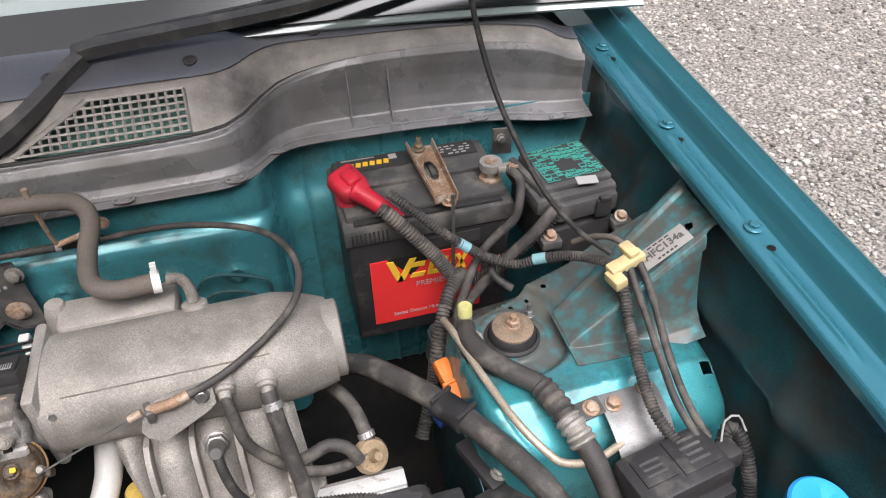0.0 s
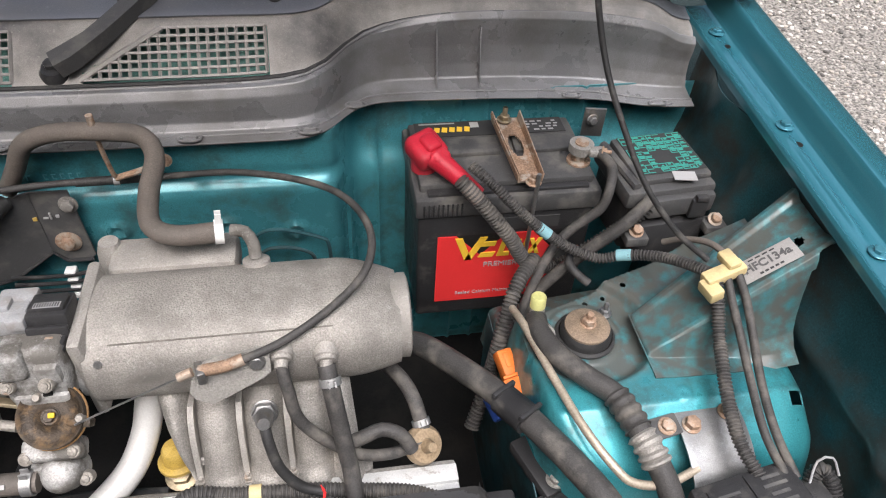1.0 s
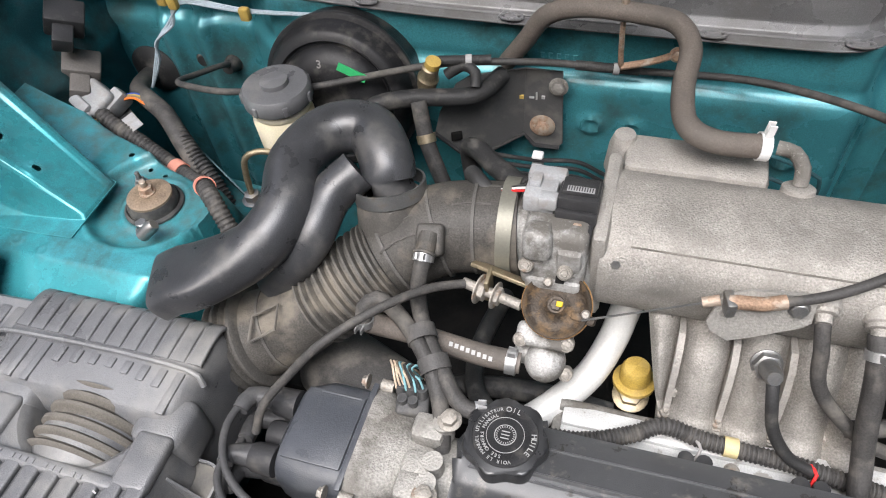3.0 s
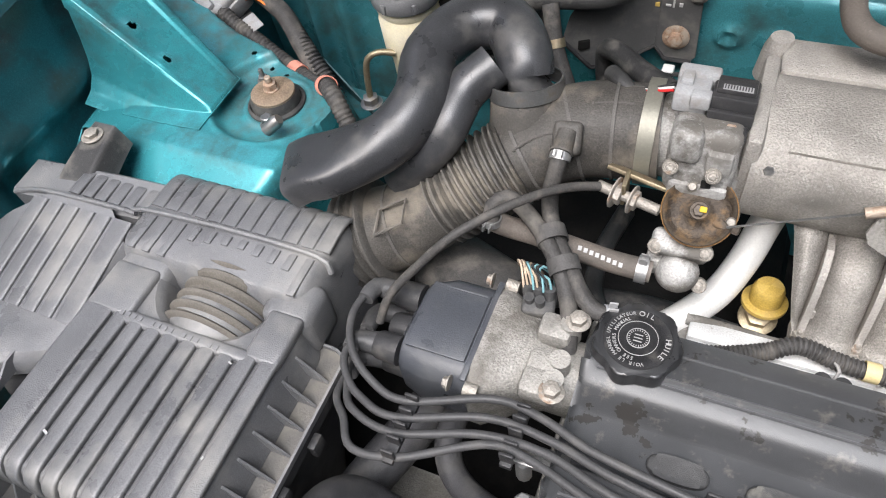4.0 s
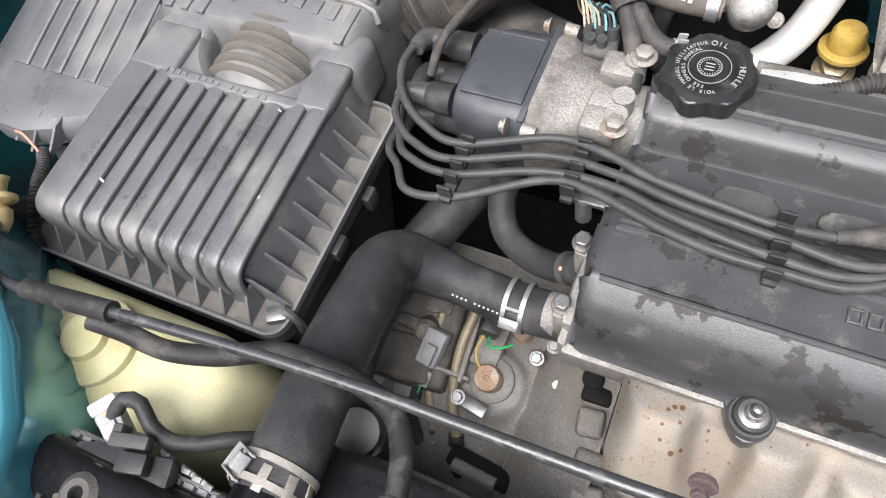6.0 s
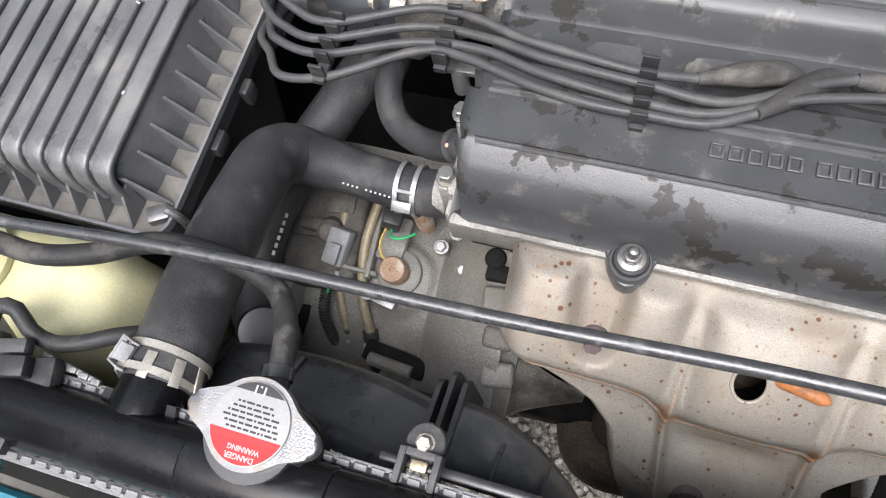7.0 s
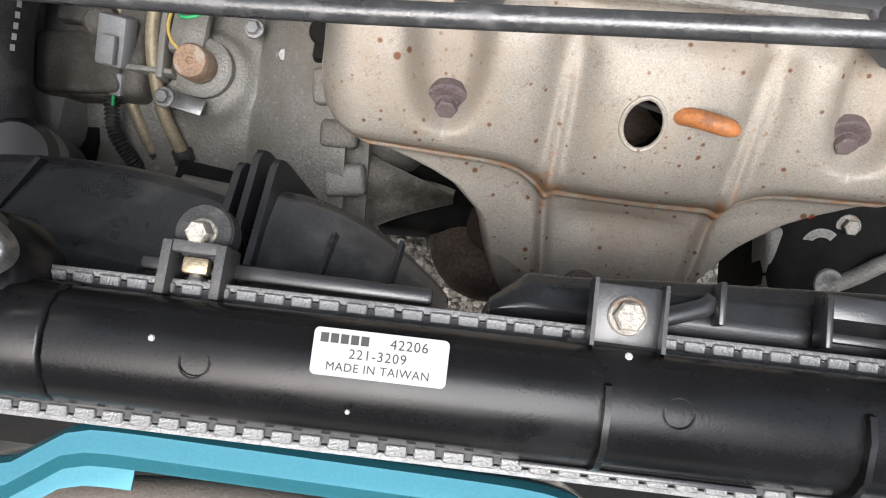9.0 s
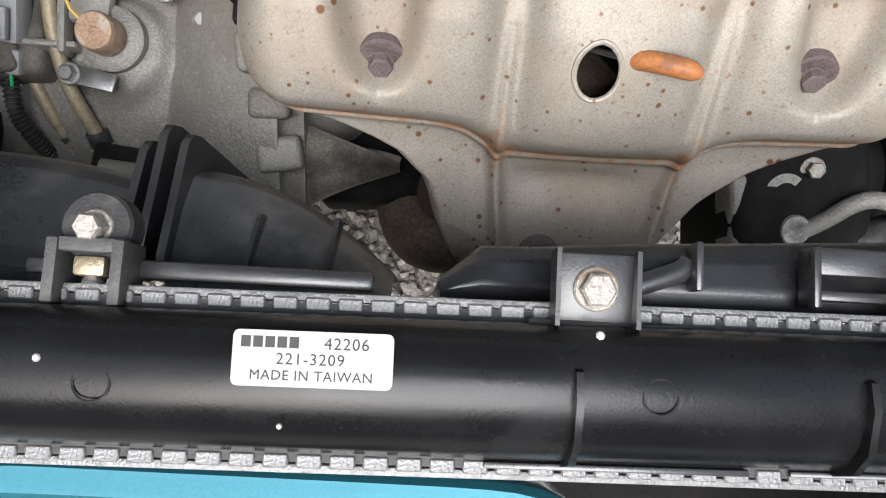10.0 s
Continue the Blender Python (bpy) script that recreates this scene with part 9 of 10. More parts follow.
part("wires", join(*[tube([(-0.36 - 0.002 * k, 0.852, 0.885), (-0.486, 0.855 + 0.002 * k, 0.877), (-0.575, 0.856, 0.882 + 0.003 * k), (-0.590 - 0.003 * k, 0.852, 0.874), (-0.612 + 0.004 * k, 0.850, 0.850), (-0.637, 0.848 - 0.003 * k, 0.825), (-0.657 + 0.003 * k, 0.848, 0.79), (-0.684, 0.846, 0.74)], 0.0022, 6) for k in range(3)]), mat("pale_blue_wire", (0.30, 0.36, 0.40), 0.5, 0, 0.2, 60, 0.1), wh3)
for x, z in ((-0.486, 0.877), (-0.590, 0.884), (-0.605, 0.888)):
    part("clip", box(x, 0.850, z, 0.014, 0.010, 0.018, 0.003), YELLOW, wh3, "yellowed wire clip")
for p, r_, lb in (((-0.570, 0.914, 0.757), 0.022, "black rubber grommet with the throttle cable through it"), ((-0.622, 0.914, 0.755), 0.020, "flat black rubber grommet on the bulkhead")):
    gr = thing("cable_grommet", p, lb, "grommet", "grommets")
    part("disc", lathe([(r_, 0), (r_, 0.006), (r_ * 0.6, 0.012), (r_ * 0.4, 0.016 + (0.016 if r_ > 0.021 else 0))], p, (0, -1, 0.1), 24), RUBBER, gr)
mp = thing("connector_bracket", (-0.735, 0.77, 0.74), "grey-dusted metal bracket carrying the wiring plug", "bracket")
part("plate", slab([(-0.765, 0.79), (-0.70, 0.80), (-0.665, 0.775), (-0.672, 0.735), (-0.72, 0.722), (-0.765, 0.745)], 0.742, 0.745, 0.001), PLASTIC_DUSTY, mp)
part("bolt", hexbolt((-0.745, 0.765, 0.745), r=0.008, h=0.006, washer=1.3), RUSTY, mp)
gp = thing("wiring_connector", (-0.71, 0.768, 0.76), "light grey multi-pin wiring connector with coloured wires", "connector")
part("housing", join(box(-0.712, 0.770, 0.770, 0.048, 0.042, 0.034, 0.007, (25, 15, -25), 3), box(-0.722, 0.752, 0.772, 0.034, 0.016, 0.028, 0.004, (25, 15, -25)), box(-0.690, 0.778, 0.764, 0.022, 0.034, 0.030, 0.005, (25, 15, -25)), *[lathe([(0.005, 0), (0.005, 0.006), (0.003, 0.006)], (-0.736 + 0.012 * k, 0.746 - 0.004 * k, 0.766 + 0.008 * (k % 2)), (-0.3, -0.9, 0.3), 12) for k in range(4)]), LIGHT_GREY, gp)
for k, c in enumerate((CREAM, YELLOW, GREY_PRINT, BRASS, GREEN_PRINT)):
    part("wire", tube([(-0.735 + 0.007 * k, 0.744, 0.768), (-0.728 + 0.006 * k, 0.732, 0.764), (-0.712 + 0.004 * k, 0.738, 0.757), (-0.698, 0.750, 0.764)], 0.0016, 6), c, gp)
for k, c in enumerate((ORANGE, BRASS, YELLOW, DARK_BLUE)):
    part("wire", tube([(-0.682, 0.778 + 0.004 * k, 0.768), (-0.662, 0.782 + 0.003 * k, 0.772), (-0.638, 0.778 + 0.004 * k, 0.764), (-0.618, 0.772, 0.757)], 0.0018, 6), c, gp)
tg = thing("loose_tab", (-0.655, 0.76, 0.75), "small grey metal tab with a square hole", "tab")
part("tab", box(-0.652, 0.752, 0.755, 0.030, 0.018, 0.002, 0.0006, (10, 10, -30)), LIGHT_GREY, tg)
sp = thing("inner_gusset", (-0.55, 0.75, 0.68), "dusty green sheet edge behind the tower", "panel")
part("sheet", sheet(lambda u, v: (-0.60 + 0.16 * u, 0.775 - 0.085 * u + 0.03 * v, 0.735 - 0.05 * u - 0.10 * v), 10, 8, 0.002), TEAL_DIRTY, sp)
for p, lb, c in (((-0.745, 0.80, 0.80), "brown-grey relay block on the inner wing", mat("brown_grey_plastic", (0.12, 0.11, 0.10), 0.6, 0, 0.15, 40, 0.1)), ((-0.75, 0.82, 0.865), "black plastic relay on the inner wing", PLASTIC)):
    cb = thing("relay", p, lb, "relay")
    part("case", box(*p, 0.050, 0.040, 0.034, 0.004, (20, 25, 35)), c, cb)
    part("plug", box(p[0] + 0.012, p[1] - 0.028, p[2] - 0.010, 0.026, 0.034, 0.024, 0.003, (20, 25, 35)), c, cb)
part("stamp", text_mesh("R", 0.014, (-0.735, 0.632, 0.8855), (0, 32, 90), 0.0003), WHITE_PRINT, body, "small white stamped letter")

# ---- hoses, wires, small parts ----
def hose(name, pts, r, material, label, category="hose", group="", **k):
    t = thing(name, pts[0], label, category, group)
    part("tube", tube(pts, r, **k), material, t)
    return t


hh = hose("heater_hose", [(-0.145, 0.850, 0.845), (-0.120, 0.838, 0.885), (-0.095, 0.828, 0.925), (-0.055, 0.825, 0.940), (0.010, 0.817, 0.942), (0.040, 0.805, 0.942), (0.055, 0.775, 0.936), (0.053, 0.725, 0.926), (0.060, 0.680, 0.922), (0.085, 0.663, 0.920), (0.130, 0.671, 0.914)], 0.0108, BROWN_HOSE, "brownish rubber heater hose looping over the manifold")
clamp_on(hh, (0.126, 0.671, 0.914), (1, 0.15, -0.1), 0.0114, 0.009, WHITE_PL, 0.014)
part("bracket", join(tube([(-0.014, 0.820, 0.955), (-0.014, 0.822, 0.92), (-0.012, 0.828, 0.875), (-0.010, 0.835, 0.866)], 0.003, 8), lathe([(0.004, 0), (0.004, 0.012)], (-0.014, 0.820, 0.952), n=12), tube([(-0.012, 0.83, 0.868), (0.02, 0.838, 0.873), (0.045, 0.845, 0.880)], 0.004, 8), hexbolt((0.046, 0.842, 0.882), (0, -1, 0.2), 0.006, 0.006)), RUSTY, hh, "tan metal stay with a bolt")
tc = hose("throttle_cable", [(-0.570, 0.900, 0.757), (-0.566, 0.865, 0.778), (-0.580, 0.825, 0.790), (-0.578, 0.790, 0.806), (-0.548, 0.762, 0.824), (-0.494, 0.750, 0.831), (-0.454, 0.750, 0.835), (-0.361, 0.757, 0.849), (-0.27, 0.785, 0.861), (-0.20, 0.805, 0.868), (-0.10, 0.828, 0.865), (0.0, 0.848, 0.852), (0.039, 0.852, 0.850), (0.128, 0.835, 0.863), (0.212, 0.788, 0.880), (0.258, 0.728, 0.900), (0.279, 0.655, 0.917), (0.272, 0.604, 0.914), (0.240, 0.570, 0.903), (0.189, 0.540, 0.890), (0.140, 0.525, 0.882), (0.118, 0.525, 0.876)], 0.0042, HOSE, "dark sheathed throttle cable arching over the plenum", "cable", n=10)
for p, d in (((-0.185, 0.8085, 0.8715), (1, 0.25, -0.03)), ((-0.022, 0.8445, 0.8545), (1, 0.15, -0.1))):
    part("sleeve", tube([V(p) - V(d) * 0.04, V(p), V(p) + V(d) * 0.03], 0.0058, 10), RUBBER, tc)
    part("band", band(V(p) + V(d) * 0.005, d, 0.0060, 0.007, 0.0006), WHITE_PRINT, tc, "white band")
part("rusty_end", tube([(0.152, 0.528, 0.884), (0.135, 0.524, 0.881), (0.112, 0.526, 0.875)], 0.0058, 12), RUSTY, tc, "rusted cable end")
part("rusty_end", tube([(0.105, 0.5265, 0.874), (0.092, 0.524, 0.870)], 0.0045, 10), RUSTY, tc)
part("inner_wire", tube([(0.095, 0.524, 0.871), (0.045, 0.512, 0.858), (0.0, 0.502, 0.845)], 0.001, 6), STEEL, tc)

ach = hose("ac_hose", [(0.472, 0.632, 0.775), (0.468, 0.602, 0.785), (0.478, 0.569, 0.787), (0.504, 0.535, 0.786), (0.527, 0.510, 0.785), (0.537, 0.480, 0.782), (0.546, 0.450, 0.774), (0.558, 0.415, 0.755), (0.57, 0.37, 0.71), (0.575, 0.33, 0.66)], 0.0128, HOSE, "thick dusty air conditioning hose over the tower")
part("sleeve", tube([(0.527, 0.510, 0.785), (0.534, 0.490, 0.783), (0.5395, 0.470, 0.780)], 0.0148, 18, rib=0.002, pitch=0.01), HOSE, ach, "tape-wrapped section")
part("ferrule", tube([(0.5405, 0.465, 0.778), (0.546, 0.449, 0.774), (0.551, 0.434, 0.766)], 0.0152, 20, rib=0.003, pitch=0.01), ALU, ach, "crimped bright ferrule")
part("valve", join(lathe([(0.009, -0.02), (0.009, 0.0), (0.007, 0.003)], (0.474, 0.640, 0.785), (0, 0.1, 1), 16), tube([(0.474, 0.640, 0.77), (0.474, 0.625, 0.772), (0.475, 0.60, 0.784)], 0.0105, 14)), ALU_DIRTY, ach, "service port")
part("port_cap", lathe([(0.0095, 0), (0.0095, 0.014), (0.008, 0.016), (0.0, 0.016)], (0.474, 0.641, 0.788), (0, 0.1, 1), 18), mat("pale_green_yellow", (0.42, 0.42, 0.16), 0.5, 0, 0.1, 60, 0.1), ach, "pale yellow-green cap")
hose("ac_pipe", [(0.450, 0.660, 0.765), (0.454, 0.616, 0.781), (0.468, 0.543, 0.781), (0.484, 0.478, 0.779), (0.505, 0.438, 0.768), (0.523, 0.423, 0.758), (0.559, 0.421, 0.750), (0.600, 0.434, 0.748)], 0.0048, mat("tan_alloy_pipe", (0.42, 0.36, 0.28), 0.5, 0.5, 0.2, 40, 0.2), "thin tan metal pipe bent across the tower", "pipe")
tb_ = thing("hose_tab", (0.577, 0.48, 0.76), "dark metal tab bolted beside the hose", "bracket")
part("tab", box(0.577, 0.478, 0.7635, 0.034, 0.024, 0.004, 0.002, (12, 0, 10)), PLASTIC_DUSTY, tb_)
part("bolt", hexbolt((0.578, 0.477, 0.7655), (0, -0.2, 1), 0.007, 0.006), RUSTY, tb_)
c1 = hose("wiring_conduit", [(0.410, 0.775, 0.900), (0.432, 0.752, 0.888), (0.463, 0.735, 0.860), (0.496, 0.725, 0.831), (0.530, 0.715, 0.808), (0.565, 0.700, 0.800), (0.595, 0.690, 0.812), (0.625, 0.668, 0.828), (0.645, 0.640, 0.842), (0.664, 0.606, 0.855)], 0.0062, HOSE, "slim grey-black corrugated wiring conduit with blue tape", "conduit", "conduits", rib=0.0015, pitch=0.004)
for p, d in (((0.497, 0.725, 0.830), (0.75, -0.3, -0.55)), ((0.594, 0.6905, 0.8115), (0.9, -0.4, 0.35))):
    part("tape", band(p, d, 0.0064, 0.018, 0.0010), BLUE_TAPE, c1, "pale blue tape")
c2 = hose("wiring_conduit", [(0.396, 0.770, 0.882), (0.419, 0.757, 0.860), (0.443, 0.748, 0.830), (0.465, 0.745, 0.799), (0.480, 0.745, 0.770), (0.497, 0.745, 0.752), (0.534, 0.745, 0.745), (0.572, 0.745, 0.773), (0.611, 0.745, 0.808), (0.642, 0.748, 0.838)], 0.0092, HOSE, "thick grey-dusted corrugated battery cable conduit", "conduit", "conduits", rib=0.002, pitch=0.005)
part("collar", tube([(0.404, 0.766, 0.875), (0.419, 0.757, 0.860)], 0.0098, 14, straight=True), BROWN_HOSE, c2, "dirty tape collar")
part("tie", band((0.560, 0.745, 0.764), (0.8, 0, 0.6), 0.0105, 0.010, 0.001), mat("copper_brown_tape", (0.30, 0.15, 0.085), 0.6, 0.1, 0.2, 60, 0.1), c2, "brown tape tie")
hose("wiring_conduit", [(0.500, 0.742, 0.765), (0.477, 0.715, 0.765), (0.462, 0.695, 0.755), (0.450, 0.675, 0.735), (0.436, 0.650, 0.700), (0.425, 0.635, 0.65), (0.40, 0.60, 0.60)], 0.0092, HOSE, "grey-dusted corrugated conduit dropping beside the engine", "conduit", "conduits", rib=0.002, pitch=0.005)
hose("battery_cable", [(0.588, 0.812, 0.879), (0.596, 0.785, 0.876), (0.588, 0.760, 0.862), (0.579, 0.752, 0.837), (0.560, 0.750, 0.820), (0.543, 0.748, 0.806), (0.524, 0.742, 0.786), (0.50, 0.72, 0.76), (0.47, 0.69, 0.70)], 0.0065, HOSE, "dusty negative battery cable", "cable")
hose("ground_cable", [(0.545, 0.735, 0.790), (0.535, 0.712, 0.782), (0.545, 0.696, 0.774), (0.556, 0.688, 0.768)], 0.0055, RUBBER, "short black earth lead to the tower", "cable")
hose("fuse_box_cable", [(0.634, 0.735, 0.862), (0.614, 0.725, 0.848), (0.596, 0.720, 0.832), (0.563, 0.720, 0.798), (0.528, 0.720, 0.760), (0.496, 0.718, 0.715), (0.470, 0.71, 0.65)], 0.0080, HOSE, "grey-dusted thick cable from the fuse box", "cable")
ch = hose("coolant_hose", [(0.300, 0.690, 0.690), (0.325, 0.668, 0.708), (0.349, 0.643, 0.720), (0.395, 0.582, 0.735), (0.418, 0.547, 0.741), (0.441, 0.512, 0.745), (0.474, 0.452, 0.748), (0.497, 0.404, 0.745), (0.515, 0.35, 0.72), (0.52, 0.30, 0.66)], 0.0150, HOSE, "thick black rubber hose clipped beside the tower")
part("clip", join(tube([(0.416, 0.550, 0.741), (0.428, 0.531, 0.743), (0.438, 0.516, 0.7445)], 0.0185, 16), box(0.416, 0.550, 0.757, 0.036, 0.006, 0.008, 0.002, (0, 10, 35)), box(0.438, 0.516, 0.760, 0.036, 0.006, 0.008, 0.002, (0, 10, 35))), PLASTIC, ch, "wide black hose clip")
wire_defs = (([(0.660, 0.600, 0.858), (0.657, 0.575, 0.838), (0.653, 0.545, 0.815), (0.643, 0.490, 0.795), (0.637, 0.440, 0.785), (0.645, 0.405, 0.775)], 0.0068, 0.0016), ([(0.672, 0.606, 0.864), (0.671, 0.575, 0.846), (0.672, 0.545, 0.828), (0.668, 0.490, 0.805), (0.664, 0.440, 0.790), (0.672, 0.40, 0.775)], 0.0046, 0), ([(0.684, 0.608, 0.866), (0.687, 0.575, 0.848), (0.686, 0.545, 0.830), (0.679, 0.490, 0.806), (0.676, 0.440, 0.790), (0.684, 0.40, 0.772)], 0.0048, 0))
for pts, r, rb in wire_defs:
    hose("wiring_conduit", pts, r, HOSE, "grey-black wiring conduit hanging over the strut tower", "conduit", "conduits", rib=rb, pitch=0.004)
hose("washer_tube", [(0.52, 0.82, 1.22), (0.530, 0.80, 1.12), (0.545, 0.765, 1.04), (0.562, 0.718, 0.985), (0.585, 0.672, 0.935), (0.620, 0.640, 0.893), (0.655, 0.620, 0.867)], 0.0036, RUBBER, "thin black washer tube rising towards the bonnet", "tube")
hose("loop_wire", [(0.640, 0.690, 0.830), (0.655, 0.672, 0.850), (0.672, 0.645, 0.866), (0.684, 0.612, 0.866)], 0.004, BROWN_HOSE, "brownish wire looping behind the clip", "wire")
yc = thing("wire_clip", (0.675, 0.60, 0.86), "aged yellow plastic wire clip", "clip")
part("clip", join(box(0.668, 0.602, 0.862, 0.050, 0.018, 0.014, 0.003, (0, -12, 12)), box(0.650, 0.588, 0.852, 0.018, 0.026, 0.016, 0.003, (0, -12, 12)), box(0.676, 0.612, 0.872, 0.016, 0.026, 0.012, 0.003, (0, -12, 12))), CREAM, yc)
oc = thing("orange_connector", (0.447, 0.61, 0.70), "bright orange wiring connector", "connector")
part("plug", join(box(0.441, 0.612, 0.706, 0.020, 0.050, 0.022, 0.003, (25, 0, 14)), box(0.442, 0.586, 0.704, 0.026, 0.024, 0.022, 0.003, (25, 0, 14)), box(0.440, 0.618, 0.719, 0.010, 0.02, 0.006, 0.002, (25, 0, 14)), box(0.441, 0.596, 0.716, 0.024, 0.004, 0.006, 0.001, (25, 0, 14))), ORANGE, oc)
bc = thing("blue_connector", (0.43, 0.59, 0.65), "dark blue wiring connector below the orange one", "connector")
part("plug", box(0.425, 0.580, 0.680, 0.026, 0.034, 0.024, 0.004, (20, 0, 20)), DARK_BLUE, bc)

# right front: bracket, box, filler cap
rb_ = thing("cruise_bracket", (0.65, 0.45, 0.74), "bright curved metal bracket with two bolts", "bracket")
def curved(u, v):
    a = -0.25 + 1.35 * v
    return (0.592 + 0.076 * u, 0.482 - 0.075 * math.sin(a) + 0.014 * u, 0.737 + 0.042 * math.cos(a) - 0.016)
part("plate", sheet(curved, 10, 24, 0.002), BRIGHT, rb_, "curved grey metal plate", smooth=60)
for p in ((0.606, 0.476, 0.764), (0.652, 0.487, 0.764)):
    part("bolt", hexbolt(p, (0, -0.1, 1), 0.008, 0.010, 1.3), RUSTY, rb_)
vb = thing("valve_box", (0.64, 0.39, 0.70), "black plastic control box with moulded panels", "control box")
m_ = Matrix.Translation((0.632, 0.378, 0.752)) @ pose(0, 0, 0, -6, -4, 8)
part("case", moved(join(box(0, 0, 0, 0.112, 0.066, 0.05, 0.006), box(0, -0.03, -0.015, 0.10, 0.03, 0.03, 0.004)), m_), PLASTIC, vb)
part("panel", moved(box(-0.024, 0.004, 0.0262, 0.038, 0.036, 0.002, 0.0006), m_), PLASTIC, vb)
part("panel", moved(box(0.026, 0.004, 0.0262, 0.050, 0.046, 0.002, 0.0006), m_), PLASTIC, vb)
for k in range(3):
    part("raised_line", moved(box(-0.024, 0.012 - 0.008 * k, 0.0276, 0.024, 0.003, 0.0008), m_), PLASTIC_DUSTY, vb)
for k in range(4):
    part("raised_line", moved(box(0.026, 0.018 - 0.009 * k, 0.0276, 0.020 + 0.006 * (k % 2), 0.0035, 0.0008), m_), PLASTIC_DUSTY, vb)
part("plug", moved(box(0.066, -0.004, 0.0, 0.03, 0.026, 0.026, 0.004), m_), RUBBER, vb)
part("lead", tube([(0.700, 0.395, 0.755), (0.712, 0.405, 0.772), (0.722, 0.395, 0.766), (0.724, 0.37, 0.74), (0.72, 0.34, 0.69)], 0.008, 12, rib=0.0015, pitch=0.004), RUBBER, vb)
part("wire", tube([(0.696, 0.392, 0.765), (0.706, 0.408, 0.785), (0.722, 0.408, 0.788), (0.727, 0.395, 0.775)], 0.0013, 6), LIGHT_GREY, vb)
wf = thing("washer_filler_cap", (0.71, 0.28, 0.82), "bright blue round washer bottle cap", "filler cap")
part("cap", lathe([(0.029, -0.012), (0.030, -0.010), (0.030, 0.003), (0.027, 0.006), (0.010, 0.007), (0.0, 0.007)], (0.706, 0.272, 0.836), (0, -0.05, 1), 36), BLUE, wf)
part("neck", lathe([(0.020, -0.10), (0.020, -0.012)], (0.706, 0.272, 0.836), n=24), RUBBER, wf)
sbx = thing("engine_mount", (0.47, 0.42, 0.6), "black engine mount bracket with bolt", "engine mount")
part("bracket", join(box(0.47, 0.44, 0.655, 0.07, 0.06, 0.03, 0.006, (0, 0, 15)), box(0.455, 0.50, 0.665, 0.03, 0.08, 0.02, 0.005, (0, 0, 20)), box(0.40, 0.46, 0.66, 0.04, 0.03, 0.03, 0.005)), PLASTIC, sbx)
part("bolt", hexbolt((0.470, 0.478, 0.674), r=0.008, h=0.008), ALU_DIRTY, sbx)

# hoses round the manifold and throttle
hose("vacuum_hose", [(0.184, 0.533, 0.866), (0.188, 0.518, 0.845), (0.199, 0.503, 0.805), (0.245, 0.492, 0.760), (0.285, 0.495, 0.744), (0.318, 0.506, 0.742)], 0.0062, HOSE, "grey rubber vacuum hose below the plenum", "hose", "vacuum hoses")
hose("vacuum_hose", [(0.226, 0.530, 0.860), (0.230, 0.510, 0.838), (0.237, 0.488, 0.79), (0.242, 0.470, 0.76), (0.245, 0.44, 0.735), (0.247, 0.40, 0.73)], 0.0088, HOSE, "thick rubber breather hose down to the valve cover", "hose", "vacuum hoses")
clamp_on(thing("hose_clip", (0.228, 0.522, 0.852), "bright spring clip on the breather hose", "clip"), (0.2285, 0.519, 0.849), (0.1, -0.6, -0.7), 0.0092, 0.008, BRIGHT, 0.01)
dm = thing("vacuum_valve", (0.32, 0.505, 0.73), "tan round diaphragm valve with hose spigots", "valve")
part("disc", lathe([(0.006, -0.024), (0.010, -0.012), (0.019, -0.010), (0.0215, -0.002), (0.0215, 0.002), (0.018, 0.008), (0.008, 0.010), (0.005, 0.022)], (0.320, 0.506, 0.735), (0.35, -0.6, 0.7), 30), mat("tan_plastic", (0.27, 0.20, 0.125), 0.55, 0, 0.2, 60, 0.1), dm)
bh_ = hose("vacuum_hose", [(0.322, 0.516, 0.742), (0.318, 0.530, 0.757), (0.313, 0.548, 0.766), (0.303, 0.572, 0.768), (0.287, 0.600, 0.760), (0.275, 0.62, 0.745)], 0.0082, HOSE, "short rubber hose behind the diaphragm valve", "hose", "vacuum hoses")
clamp_on(bh_, (0.3195, 0.524, 0.751), (0.2, -0.7, -0.6), 0.0086, 0.007, BRIGHT, 0.006)
hose("vacuum_hose", [(0.230, 0.500, 0.760), (0.254, 0.500, 0.772), (0.276, 0.505, 0.776), (0.295, 0.500, 0.770), (0.306, 0.492, 0.752)], 0.0075, HOSE, "grey rubber hose looping beside the diaphragm valve", "hose", "vacuum hoses")
ysn = thing("yellow_capped_sensor", (0.056, 0.54, 0.67), "yellow plastic capped sensor on the manifold", "sensor")
part("body", join(lathe([(0.010, -0.03), (0.010, 0.0)], (0.056, 0.540, 0.694), (0, 0.1, 1), 16), hexbolt((0.056, 0.538, 0.676), (0, -0.25, 1), 0.013, 0.012)), BRASS, ysn)
part("cap", lathe([(0.0215, 0.0), (0.0215, 0.004), (0.0155, 0.006), (0.0148, 0.021), (0.0125, 0.025), (0.0, 0.026)], (0.0565, 0.541, 0.699), (0, 0.12, 1), 28), YELLOW, ysn)
inj = thing("oxygen_sensor", (0.19, 0.52, 0.74), "metal screw-in sensor with black lead between the runners", "sensor")
part("body", join(hexbolt((0.160, 0.530, 0.792), (0.05, -0.75, 0.45), 0.0125, 0.010, 1.1, stud=0.006), lathe([(0.009, 0.01), (0.008, 0.03), (0.006, 0.034)], (0.160, 0.530, 0.792), (0.05, -0.75, 0.55), 18)), STEEL, inj)
